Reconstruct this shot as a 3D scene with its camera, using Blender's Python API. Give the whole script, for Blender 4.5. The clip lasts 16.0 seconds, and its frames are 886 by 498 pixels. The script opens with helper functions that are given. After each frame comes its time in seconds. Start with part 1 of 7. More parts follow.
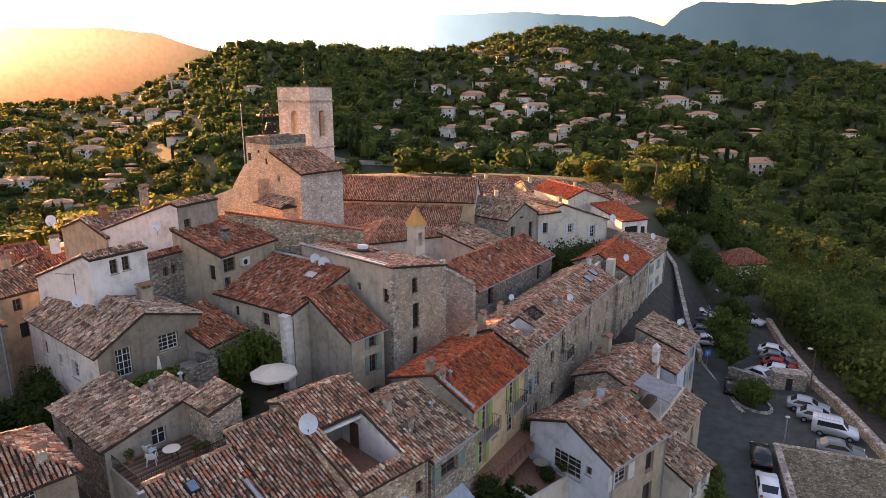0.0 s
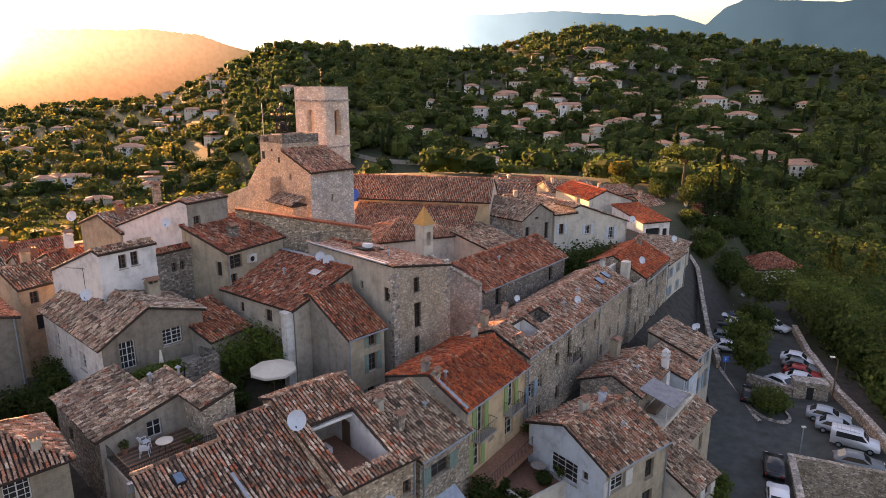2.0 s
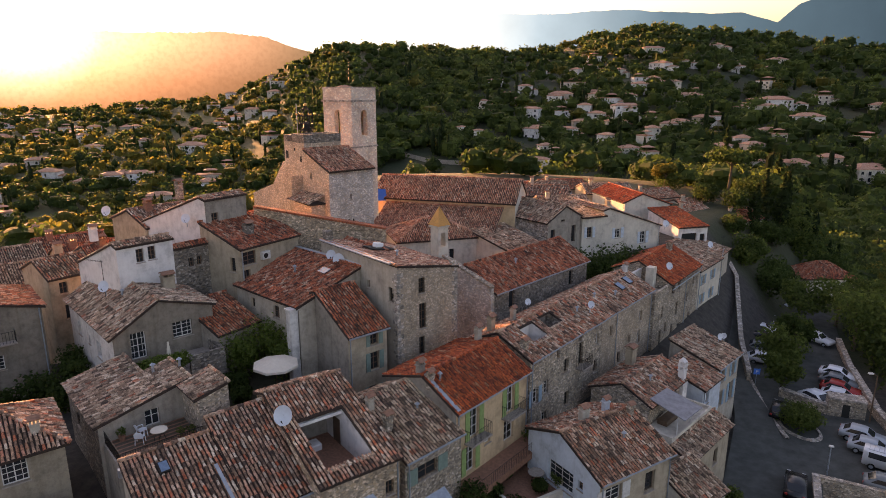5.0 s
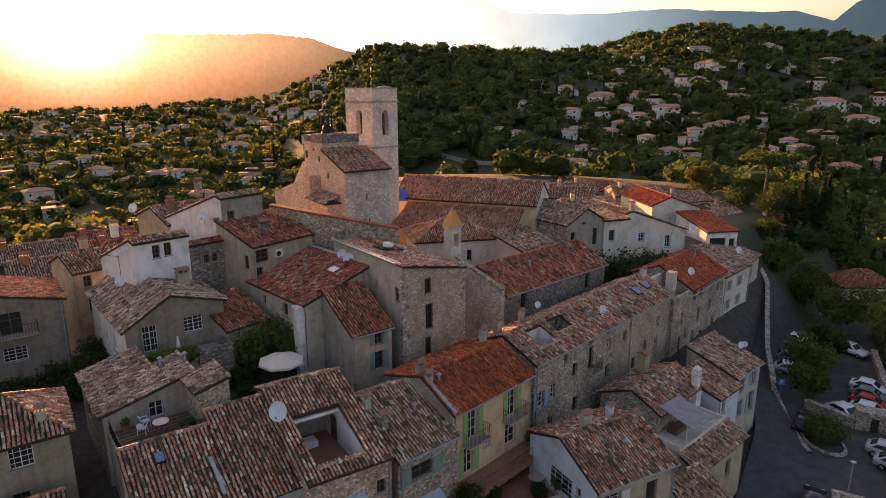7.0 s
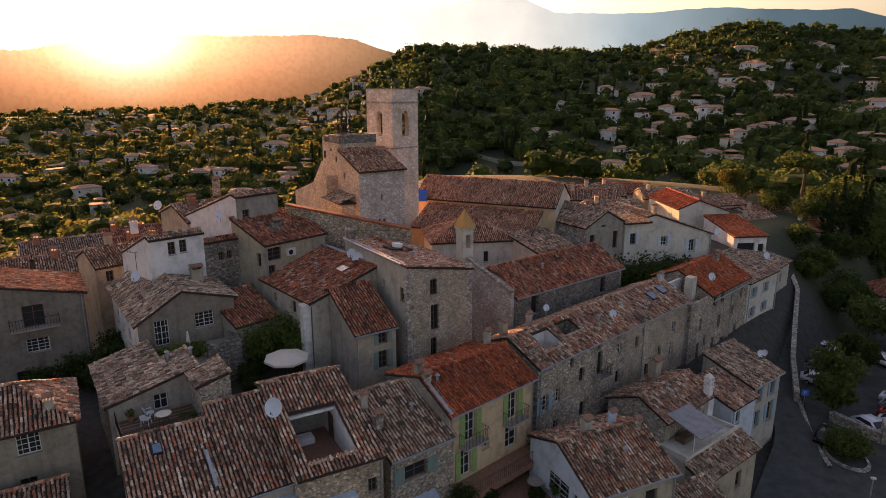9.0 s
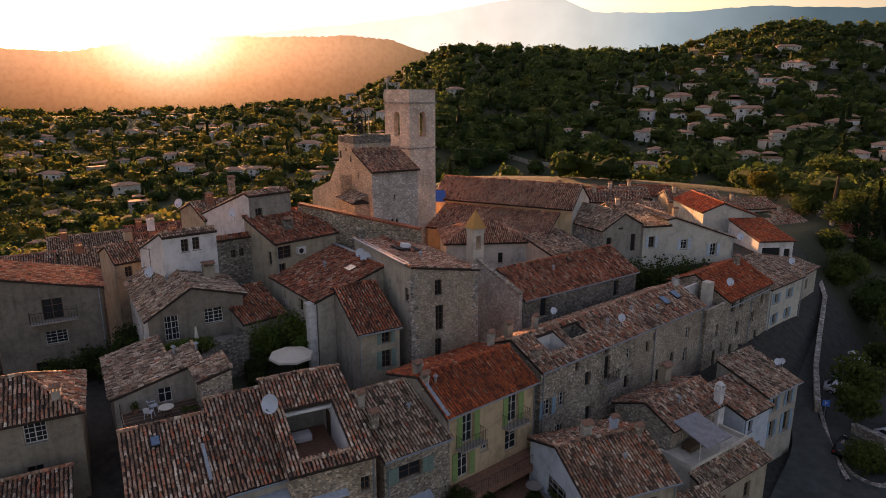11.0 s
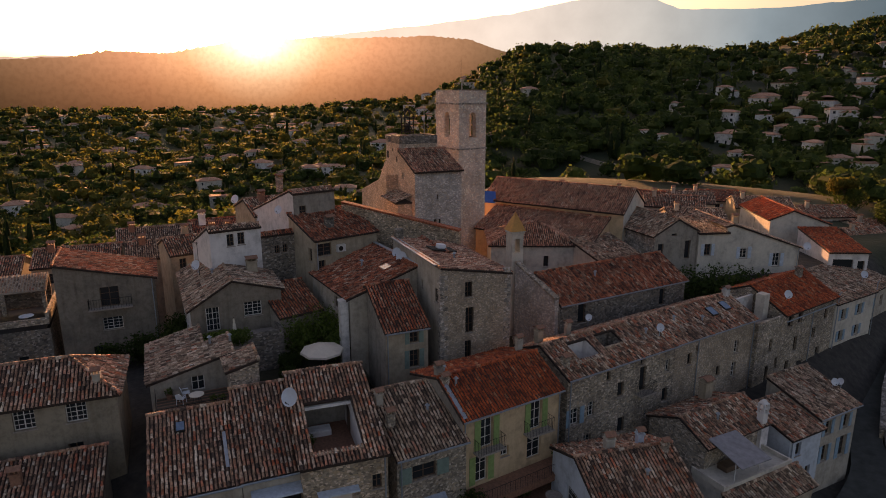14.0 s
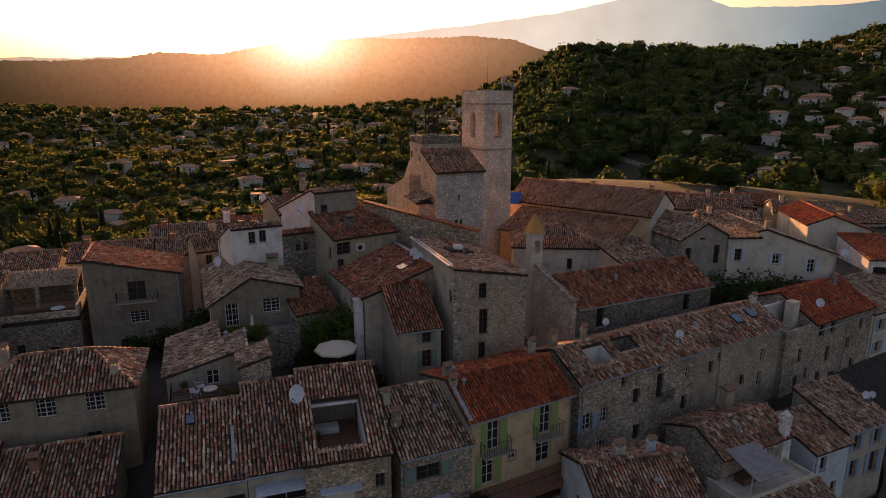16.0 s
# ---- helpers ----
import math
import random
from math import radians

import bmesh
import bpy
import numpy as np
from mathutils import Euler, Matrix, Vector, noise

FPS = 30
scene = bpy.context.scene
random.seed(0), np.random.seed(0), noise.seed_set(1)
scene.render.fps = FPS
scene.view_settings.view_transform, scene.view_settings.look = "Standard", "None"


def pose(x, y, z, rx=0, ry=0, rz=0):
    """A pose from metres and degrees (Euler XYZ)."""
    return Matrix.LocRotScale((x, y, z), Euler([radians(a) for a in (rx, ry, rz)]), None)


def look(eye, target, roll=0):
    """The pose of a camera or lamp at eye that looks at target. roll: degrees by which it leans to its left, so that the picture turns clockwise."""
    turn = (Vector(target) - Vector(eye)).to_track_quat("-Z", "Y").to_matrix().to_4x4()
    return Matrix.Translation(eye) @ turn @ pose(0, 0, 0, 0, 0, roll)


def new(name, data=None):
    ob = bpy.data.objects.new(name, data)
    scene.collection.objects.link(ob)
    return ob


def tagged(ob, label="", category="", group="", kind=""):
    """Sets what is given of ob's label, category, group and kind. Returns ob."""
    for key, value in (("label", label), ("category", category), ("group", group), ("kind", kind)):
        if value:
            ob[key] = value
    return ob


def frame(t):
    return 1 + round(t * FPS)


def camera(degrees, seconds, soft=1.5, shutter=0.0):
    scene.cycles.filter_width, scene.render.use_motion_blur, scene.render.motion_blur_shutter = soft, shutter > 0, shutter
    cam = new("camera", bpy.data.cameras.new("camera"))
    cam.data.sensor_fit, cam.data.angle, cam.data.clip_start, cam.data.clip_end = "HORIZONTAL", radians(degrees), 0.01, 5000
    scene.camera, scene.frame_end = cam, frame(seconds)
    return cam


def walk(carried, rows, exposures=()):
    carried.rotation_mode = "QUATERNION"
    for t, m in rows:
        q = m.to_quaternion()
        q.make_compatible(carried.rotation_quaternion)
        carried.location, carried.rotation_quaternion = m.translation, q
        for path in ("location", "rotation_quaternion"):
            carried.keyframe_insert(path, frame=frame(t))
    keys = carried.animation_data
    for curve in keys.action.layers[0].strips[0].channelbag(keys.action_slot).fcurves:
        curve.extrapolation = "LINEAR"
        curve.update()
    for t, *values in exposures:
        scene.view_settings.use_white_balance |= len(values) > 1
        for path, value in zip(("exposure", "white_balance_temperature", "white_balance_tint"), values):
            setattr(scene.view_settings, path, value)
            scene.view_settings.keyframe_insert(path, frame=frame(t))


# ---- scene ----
cam = camera(69.6, 16.0, soft=0.95)
METRES, EYE, TILT, LEAN, TURN = 20.0, 30.0, -14.27, 0.0, 0.0
ROWS = [
    (0.0, 0.0, 0.0, 0.0, -0.0, 0.0, 0.0),
    (0.5, 0.032, 0.0025, -0.0002, 0.77, -0.01, -0.19),
    (1.0, 0.0647, 0.0047, -0.0003, 1.54, -0.02, -0.39),
    (1.5, 0.0979, 0.0078, 0.0, 2.32, -0.03, -0.58),
    (2.0, 0.1312, 0.0113, 0.0004, 3.1, -0.04, -0.77),
    (2.5, 0.1644, 0.0155, 0.0014, 3.88, -0.04, -0.98),
    (3.0, 0.1983, 0.0198, 0.0024, 4.66, -0.05, -1.17),
    (3.5, 0.2313, 0.0245, 0.0038, 5.45, -0.06, -1.36),
    (4.0, 0.2644, 0.0295, 0.005, 6.3, -0.08, -1.56),
    (6.5, 0.4324, 0.0592, 0.0132, 10.82, -0.2, -2.7),
    (7.0, 0.4656, 0.0656, 0.0154, 11.72, -0.23, -2.92),
    (7.5, 0.4978, 0.0723, 0.0179, 12.59, -0.26, -3.14),
    (8.0, 0.5306, 0.0798, 0.0206, 13.46, -0.3, -3.36),
    (8.5, 0.564, 0.0874, 0.0236, 14.36, -0.35, -3.59),
    (9.0, 0.5974, 0.0946, 0.0259, 15.25, -0.4, -3.78),
    (11.5, 0.7332, 0.1379, 0.0405, 19.26, -0.69, -4.78),
    (12.0, 0.7576, 0.1471, 0.0438, 20.38, -0.79, -5.04),
    (12.5, 0.7831, 0.1582, 0.0474, 21.52, -0.9, -5.32),
    (13.0, 0.8096, 0.1699, 0.0512, 22.67, -1.01, -5.59),
    (13.5, 0.8366, 0.1832, 0.0551, 23.81, -1.12, -5.85),
    (14.0, 0.8648, 0.198, 0.0601, 24.97, -1.25, -6.11),
    (14.5, 0.8931, 0.2135, 0.0642, 25.86, -1.34, -6.33),
    (15.0, 0.9142, 0.2257, 0.0679, 26.63, -1.43, -6.5),
    (15.5, 0.934, 0.237, 0.0711, 27.48, -1.52, -6.7),
    (16.0, 0.9544, 0.2495, 0.0739, 28.62, -1.65, -6.93),
]
walk(cam, [(t, pose(0, 0, EYE, TILT, LEAN, TURN) @ pose(METRES * x, METRES * y, METRES * z, 90 + pitch, roll, yaw)) for t, x, y, z, yaw, pitch, roll in ROWS],
     exposures=[(0.0, 2.35, 8800, 36), (4.0, 2.1, 8800, 36), (8.0, 1.48, 8800, 36), (12.0, 1.02, 8800, 36), (16.0, 0.6, 8800, 36)])

# ---- light: a low evening sun behind the hills, hazy sky ----
SUN_AZ, SUN_EL = -42.0, 8.0
world = bpy.data.worlds.new("evening_sky")
scene.world = world
world.use_nodes = True
wn = world.node_tree
sky = wn.nodes.new("ShaderNodeTexSky")
sky.sky_type = 'NISHITA'
sky.sun_disc = False
sky.sun_elevation = radians(SUN_EL)
sky.sun_rotation = radians(SUN_AZ)
sky.air_density, sky.dust_density, sky.ozone_density = 1.0, 4.0, 2.0
wn.links.new(sky.outputs[0], wn.nodes["Background"].inputs[0])
wn.nodes["Background"].inputs[1].default_value = 0.15
sun_data = bpy.data.lights.new("sun", 'SUN')
sun_data.energy, sun_data.angle, sun_data.color = 4.6, radians(0.6), (1.0, 0.55, 0.25)
sun = new("sun", sun_data)
sdir = Vector((math.sin(radians(SUN_AZ)) * math.cos(radians(SUN_EL)), math.cos(radians(SUN_AZ)) * math.cos(radians(SUN_EL)), math.sin(radians(SUN_EL))))
sun.matrix_world = look(sdir * 200, (0, 0, 0))


# ---- materials ----
class Mat:
    """A small wrapper round a node material."""

    def __init__(self, name, rough=0.8, metal=0.0):
        self.m = bpy.data.materials.new(name)
        self.m.use_nodes = True
        self.t = self.m.node_tree
        self.b = self.t.nodes["Principled BSDF"]
        self.b.inputs["Roughness"].default_value = rough
        self.b.inputs["Metallic"].default_value = metal
        self.co = None

    def n(self, kind, **inp):
        nd = self.t.nodes.new("ShaderNode" + kind)
        for k, v in inp.items():
            nd.inputs[k.replace("_", " ")].default_value = v
        return nd

    def l(self, a, b):
        self.t.links.new(a, b)

    def coords(self):
        if self.co is None:
            self.co = self.n("NewGeometry").outputs["Position"]
        return self.co

    def noise(self, scale, detail=4.0, rough=0.6):
        nd = self.n("TexNoise", Scale=scale, Detail=detail, Roughness=rough)
        self.l(self.coords(), nd.inputs["Vector"])
        return nd.outputs[0]

    def voronoi(self, scale, feature='F1', out="Distance"):
        nd = self.n("TexVoronoi", Scale=scale)
        nd.feature = feature
        self.l(self.coords(), nd.inputs["Vector"])
        return nd.outputs[out]

    def ramp(self, fac, stops, mode='LINEAR'):
        nd = self.n("ValToRGB")
        cr = nd.color_ramp
        cr.interpolation = mode
        while len(cr.elements) < len(stops):
            cr.elements.new(0.5)
        for e, (p, c) in zip(cr.elements, stops):
            e.position, e.color = p, (*c, 1)
        self.l(fac, nd.inputs[0])
        return nd.outputs[0]

    def mix(self, fac, a, b, mode='MIX'):
        nd = self.t.nodes.new("ShaderNodeMix")
        nd.data_type, nd.blend_type = 'RGBA', mode
        for src, k in ((fac, 0), (a, 6), (b, 7)):
            if isinstance(src, (int, float)):
                nd.inputs[k].default_value = src
            elif isinstance(src, tuple):
                nd.inputs[k].default_value = (*src, 1)
            else:
                self.l(src, nd.inputs[k])
        return nd.outputs[2]

    def color(self, c):
        if isinstance(c, tuple):
            self.b.inputs["Base Color"].default_value = (*c, 1)
        else:
            self.l(c, self.b.inputs["Base Color"])
        return self

    def bump(self, h, strength=0.4, dist=0.03):
        nd = self.n("Bump", Strength=strength, Distance=dist)
        self.l(h, nd.inputs["Height"])
        self.l(nd.outputs[0], self.b.inputs["Normal"])
        return self


def mul(c, k):
    return tuple(min(1, v * k) for v in c)


def stucco(name, c, wear=0.35):
    m = Mat(name, 0.9)
    base = m.ramp(m.noise(0.7, 6, 0.7), [(0.3, mul(c, 0.62)), (0.5, c), (0.75, mul(c, 1.15))])
    spots = m.ramp(m.noise(2.6, 8, 0.75), [(0.45, (0, 0, 0)), (0.72, (1, 1, 1))])
    grime = m.mix(wear, base, m.mix(spots, base, mul(c, 0.4)))
    streak = m.n("TexNoise", Scale=1.0, Detail=5.0)
    mp = m.n("Mapping")
    mp.inputs["Scale"].default_value = (2.5, 2.5, 0.25)
    m.l(m.coords(), mp.inputs[0]); m.l(mp.outputs[0], streak.inputs["Vector"])
    st = m.ramp(streak.outputs[0], [(0.5, (1, 1, 1)), (0.75, (0.6, 0.57, 0.53))])
    return m.color(m.mix(0.15 + wear * 0.8, grime, st, 'MULTIPLY')).bump(m.noise(14, 5), 0.35, 0.02).m


def rubble(name, c, scale=5.2, pale=1.75, mortar=1.0, dark=0.4):
    m = Mat(name, 0.92)
    mp = m.n("Mapping")
    mp.inputs["Scale"].default_value = (1, 1, 1.55)
    nz = m.n("TexNoise", Scale=2.0, Detail=3.0)
    m.l(m.coords(), nz.inputs["Vector"])
    wob = m.n("VectorMath"); wob.operation = 'MULTIPLY_ADD'
    wob.inputs[1].default_value = (0.25, 0.25, 0.25)
    m.l(nz.outputs["Color"], wob.inputs[0]); m.l(m.coords(), wob.inputs[2])
    m.l(wob.outputs[0], mp.inputs[0])
    v = m.n("TexVoronoi", Scale=scale); m.l(mp.outputs[0], v.inputs["Vector"])
    e = m.n("TexVoronoi", Scale=scale); e.feature = 'DISTANCE_TO_EDGE'; m.l(mp.outputs[0], e.inputs["Vector"])
    sep = m.n("SeparateColor"); m.l(v.outputs["Color"], sep.inputs[0])
    stone = m.ramp(sep.outputs[0], [(0.0, mul(c, dark)), (0.3, mul(c, (1 + dark) / 2)), (0.55, c), (0.72, mul((c[0], c[1] * 0.88, c[2] * 0.74), 1.1)), (0.86, mul(c, 1.4)), (1.0, mul(c, pale))])
    gap = m.ramp(e.outputs["Distance"], [(0.015, (0, 0, 0)), (0.07, (1, 1, 1))])
    col = m.mix(gap, mul((c[0], c[1] * 0.95, c[2] * 0.9), mortar * 0.68), stone)
    big = m.ramp(m.noise(0.45, 5, 0.65), [(0.3, (0.62, 0.6, 0.58)), (0.6, (1, 1, 1))])
    m.color(m.mix(1.0, col, big, 'MULTIPLY'))
    return m.bump(gap, 0.7, 0.05).m


TILE_RAMPS = {
    "mixed": [(0.0, (0.10, 0.06, 0.045)), (0.14, (0.28, 0.155, 0.105)), (0.36, (0.50, 0.30, 0.20)), (0.52, (0.40, 0.135, 0.07)), (0.66, (0.66, 0.48, 0.36)), (0.82, (0.57, 0.13, 0.055)), (0.9, (0.62, 0.45, 0.34)), (1.0, (0.78, 0.64, 0.51))],
    "brown": [(0.0, (0.11, 0.07, 0.05)), (0.22, (0.31, 0.195, 0.135)), (0.5, (0.50, 0.335, 0.235)), (0.78, (0.64, 0.48, 0.36)), (0.9, (0.46, 0.135, 0.07)), (0.96, (0.70, 0.55, 0.43)), (1.0, (0.76, 0.62, 0.49))],
    "red": [(0.0, (0.10, 0.045, 0.03)), (0.2, (0.38, 0.10, 0.05)), (0.46, (0.52, 0.14, 0.065)), (0.64, (0.44, 0.24, 0.16)), (0.82, (0.60, 0.135, 0.055)), (1.0, (0.62, 0.42, 0.30))],
    "rose": [(0.0, (0.18, 0.075, 0.05)), (0.2, (0.48, 0.205, 0.13)), (0.48, (0.64, 0.32, 0.20)), (0.7, (0.70, 0.43, 0.30)), (0.86, (0.58, 0.17, 0.09)), (1.0, (0.78, 0.57, 0.43))],
    "orange": [(0.0, (0.20, 0.04, 0.02)), (0.3, (0.52, 0.095, 0.03)), (0.65, (0.64, 0.135, 0.04)), (0.85, (0.44, 0.08, 0.03)), (1.0, (0.56, 0.27, 0.15))],
}


def tile_mat(kind, single):
    m = Mat("tiles_%s_%s" % (kind, "single" if single else "joined"), 0.85)
    if single:
        r = m.n("ObjectInfo").outputs["Random"]
    else:
        r = m.n("NewGeometry").outputs["Random Per Island"]
    col = m.ramp(r, TILE_RAMPS[kind])
    lich = m.ramp(m.noise(5.5, 6, 0.75), [(0.38, (0.22, 0.21, 0.20)), (0.56, (1.15, 1.15, 1.15))])
    big = m.ramp(m.noise(0.5, 4, 0.6), [(0.32, (0.62, 0.62, 0.62)), (0.62, (1.12, 1.08, 1.05))])
    col = m.mix(0.9, col, lich, 'MULTIPLY')
    m.color(m.mix(1.0, col, big, 'MULTIPLY')).bump(m.noise(22, 4), 0.5, 0.015)
    return m.m


TILES = {k: (tile_mat(k, False), tile_mat(k, True)) for k in TILE_RAMPS}


def plain(name, c, rough=0.6, metal=0.0, var=0.25, scale=4.0):
    m = Mat(name, rough, metal)
    m.color(m.ramp(m.noise(scale, 5, 0.65), [(0.3, mul(c, 1 - var)), (0.7, mul(c, 1 + var * 0.5))]))
    return m.m


def leafy(name, c, c2, single=False):
    m = Mat(name, 0.75)
    r = m.n("NewGeometry").outputs["Random Per Island"]
    m.color(m.mix(0.35, m.ramp(r, [(0.0, mul(c, 0.55)), (0.5, c), (1.0, c2)]), m.ramp(m.noise(0.05, 3), [(0.35, mul(c, 0.6)), (0.65, c2)])))
    m.b.inputs["Specular IOR Level"].default_value = 0.15
    tr = m.n("BsdfTranslucent")
    mixs = m.n("MixShader", Fac=0.5)
    m.l(m.ramp(r, [(0.0, c), (1.0, mul(c2, 1.3))]), tr.inputs[0])
    m.l(m.b.outputs[0], mixs.inputs[1]); m.l(tr.outputs[0], mixs.inputs[2])
    m.l(mixs.outputs[0], m.t.nodes["Material Output"].inputs[0])
    return m.m


M_GREY = stucco("grey_render", (0.33, 0.285, 0.24), 0.6)
M_TAN = stucco("tan_render", (0.42, 0.34, 0.25), 0.5)
M_BEIGE = stucco("beige_render", (0.46, 0.40, 0.33), 0.4)
M_WHITE = stucco("white_render", (0.72, 0.68, 0.66), 0.15)
M_CREAM = stucco("cream_render", (0.60, 0.54, 0.46), 0.25)
M_OCHRE = stucco("ochre_render", (0.60, 0.42, 0.26), 0.3)
M_BLUEW = stucco("pale_blue_render", (0.52, 0.58, 0.64), 0.2)
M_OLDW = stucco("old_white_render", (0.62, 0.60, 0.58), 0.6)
M_STONE = rubble("rubble_stone", (0.46, 0.385, 0.315))
M_STONEW = rubble("warm_rubble", (0.54, 0.415, 0.31))
M_STONEP = rubble("pale_stone", (0.46, 0.41, 0.37), 4.0, 1.6)
M_STONED = rubble("dark_stone", (0.27, 0.235, 0.205), 4.6)
M_ASHLAR = rubble("tower_stone", (0.80, 0.67, 0.58), 4.2, 1.15, 1.25, 0.78)
M_KEEP = rubble("keep_stone", (0.62, 0.57, 0.54), 5.0, 1.3, 1.0, 0.68)
M_QUOINED = rubble("tower_house_stone", (0.52, 0.42, 0.335), 6.5, 1.4, 1.1, 0.62)
M_WARMP = rubble("pale_warm_stone", (0.63, 0.49, 0.38), 6.0, 1.35, 1.1, 0.65)
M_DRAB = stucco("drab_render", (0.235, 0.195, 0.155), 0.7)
M_MORTAR = plain("ridge_mortar", (0.42, 0.35, 0.29), 0.9)
# near-black slab under the tiles: shade of the gaps put into its colour
M_CHANNEL = plain("shaded_channel_tiles", (0.05, 0.03, 0.023), 0.9, 0, 0.5, 3)
M_GREEN = plain("green_paint", (0.24, 0.36, 0.13), 0.6)
M_DGREEN = plain("faded_green_paint", (0.16, 0.24, 0.21), 0.65)
M_BLUE = plain("blue_paint", (0.22, 0.36, 0.46), 0.6)
M_PALEB = plain("pale_blue_paint", (0.50, 0.58, 0.66), 0.6)
M_BROWN = plain("brown_wood", (0.13, 0.075, 0.045), 0.6)
M_FRAME = plain("white_frame", (0.62, 0.60, 0.57), 0.5)
# near-black that stands in for unlit interiors and openings
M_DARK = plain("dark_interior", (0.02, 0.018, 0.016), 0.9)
M_IRON = plain("wrought_iron", (0.03, 0.027, 0.025), 0.5, 0.6)
M_ZINC = plain("zinc_sheet", (0.33, 0.38, 0.43), 0.45, 0.5)
M_DISH = plain("dish_paint", (0.58, 0.62, 0.68), 0.4, 0.0, 0.08)
M_PLASTIC = plain("white_plastic", (0.72, 0.74, 0.78), 0.4, 0.0, 0.05)
M_TERRA = plain("terracotta_paving", (0.30, 0.14, 0.09), 0.8, 0, 0.4, 6)
M_PAVE = plain("pale_paving", (0.36, 0.30, 0.26), 0.85, 0, 0.3, 5)
M_CANVAS = plain("cream_canvas", (0.68, 0.60, 0.50), 0.9, 0, 0.1)
M_ASPH = plain("asphalt", (0.078, 0.083, 0.077), 0.95, 0, 0.35, 0.8)
M_ASPH.node_tree.nodes["Principled BSDF"].inputs["Specular IOR Level"].default_value = 0.15
M_BUFF = stucco("buff_render", (0.31, 0.25, 0.185), 0.6)
M_BARK = plain("bark", (0.11, 0.08, 0.055), 0.95)
M_SLATE = plain("fibre_roof", (0.23, 0.23, 0.25), 0.7, 0, 0.3, 2)
M_GLASS = Mat("window_glass", 0.06)
M_GLASS.color((0.025, 0.028, 0.032))
M_GLASS = M_GLASS.m
M_LEAF = leafy("leaves", (0.060, 0.096, 0.024), (0.12, 0.158, 0.038))
M_LEAFD = leafy("dark_leaves", (0.036, 0.062, 0.017), (0.07, 0.108, 0.027))
M_LEAFG = leafy("garden_leaves", (0.07, 0.12, 0.025), (0.16, 0.22, 0.05))
M_LEAFY = leafy("yellow_leaves", (0.10, 0.11, 0.024), (0.20, 0.175, 0.038))
M_CYP = leafy("cypress_leaves", (0.018, 0.034, 0.014), (0.04, 0.065, 0.02))
M_OLIVE = leafy("olive_leaves", (0.06, 0.08, 0.035), (0.12, 0.145, 0.07))


# ---- mesh helpers ----
def mesh_of(name, verts, faces, mat, smooth=False):
    me = bpy.data.meshes.new(name)
    me.from_pydata(verts, [], faces)
    for m in (mat if isinstance(mat, (list, tuple)) else [mat]):
        me.materials.append(m)
    if smooth:
        me.polygons.foreach_set("use_smooth", [True] * len(me.polygons))
    me.update()
    return me


def part(name, bm, mat, parent=None, label="", m=None, smooth=False):
    """Links a bmesh, or a mesh, as one object under a thing."""
    if isinstance(bm, bmesh.types.BMesh):
        me = bpy.data.meshes.new(name)
        bm.normal_update()
        bm.to_mesh(me)
        bm.free()
        me.materials.append(mat)
        if smooth:
            me.polygons.foreach_set("use_smooth", [True] * len(me.polygons))
    else:
        me = bm
    ob = new(name, me)
    if m is not None:
        ob.matrix_basis = m
    if parent is not None:
        ob.parent = parent
    if label:
        tagged(ob, label)
    return ob


def box(bm, x0, y0, z0, x1, y1, z1, bevel=0.0):
    vs = [bm.verts.new(p) for p in ((x0, y0, z0), (x1, y0, z0), (x1, y1, z0), (x0, y1, z0), (x0, y0, z1), (x1, y0, z1), (x1, y1, z1), (x0, y1, z1))]
    fs = [bm.faces.new([vs[i] for i in f]) for f in ((3, 2, 1, 0), (4, 5, 6, 7), (0, 1, 5, 4), (1, 2, 6, 5), (2, 3, 7, 6), (3, 0, 4, 7))]
    if bevel:
        es = list({e for f in fs for e in f.edges})
        bmesh.ops.bevel(bm, geom=es, offset=bevel, segments=1, affect='EDGES')


def rod(bm, a, b, r0, r1=None, seg=8, caps=True):
    a, b = Vector(a), Vector(b)
    r1 = r0 if r1 is None else r1
    q = (b - a).to_track_quat('Z', 'Y')
    ra = [bm.verts.new(a + q @ Vector((r0 * math.cos(k * math.tau / seg), r0 * math.sin(k * math.tau / seg), 0))) for k in range(seg)]
    rb = [bm.verts.new(b + q @ Vector((r1 * math.cos(k * math.tau / seg), r1 * math.sin(k * math.tau / seg), 0))) for k in range(seg)]
    for k in range(seg):
        bm.faces.new((ra[k], ra[(k + 1) % seg], rb[(k + 1) % seg], rb[k]))
    if caps:
        bm.faces.new(ra[::-1]); bm.faces.new(rb)


def empty(name, m):
    e = new(name)
    e.empty_display_size = 0.2
    e.matrix_basis = m
    return e


# ---- roofs of barrel tiles ----
rng = np.random.default_rng(7)
TILE_W, TILE_L = 0.235, 0.37


def tile_profile(r0, r1, length, seg=4):
    a = np.linspace(0, math.pi, seg + 1)
    lo = np.stack([-np.cos(a) * r0, np.zeros(seg + 1), np.sin(a) * r0 * 1.05], 1)
    hi = np.stack([-np.cos(a) * r1, np.full(seg + 1, length), np.sin(a) * r1 * 1.05], 1)
    f = [(k, k + 1, seg + 2 + k, seg + 1 + k) for k in range(seg)]
    return np.concatenate([lo, hi]), f


TV, TF = tile_profile(0.086, 0.066, 0.45)
LOOSE_TILES = []


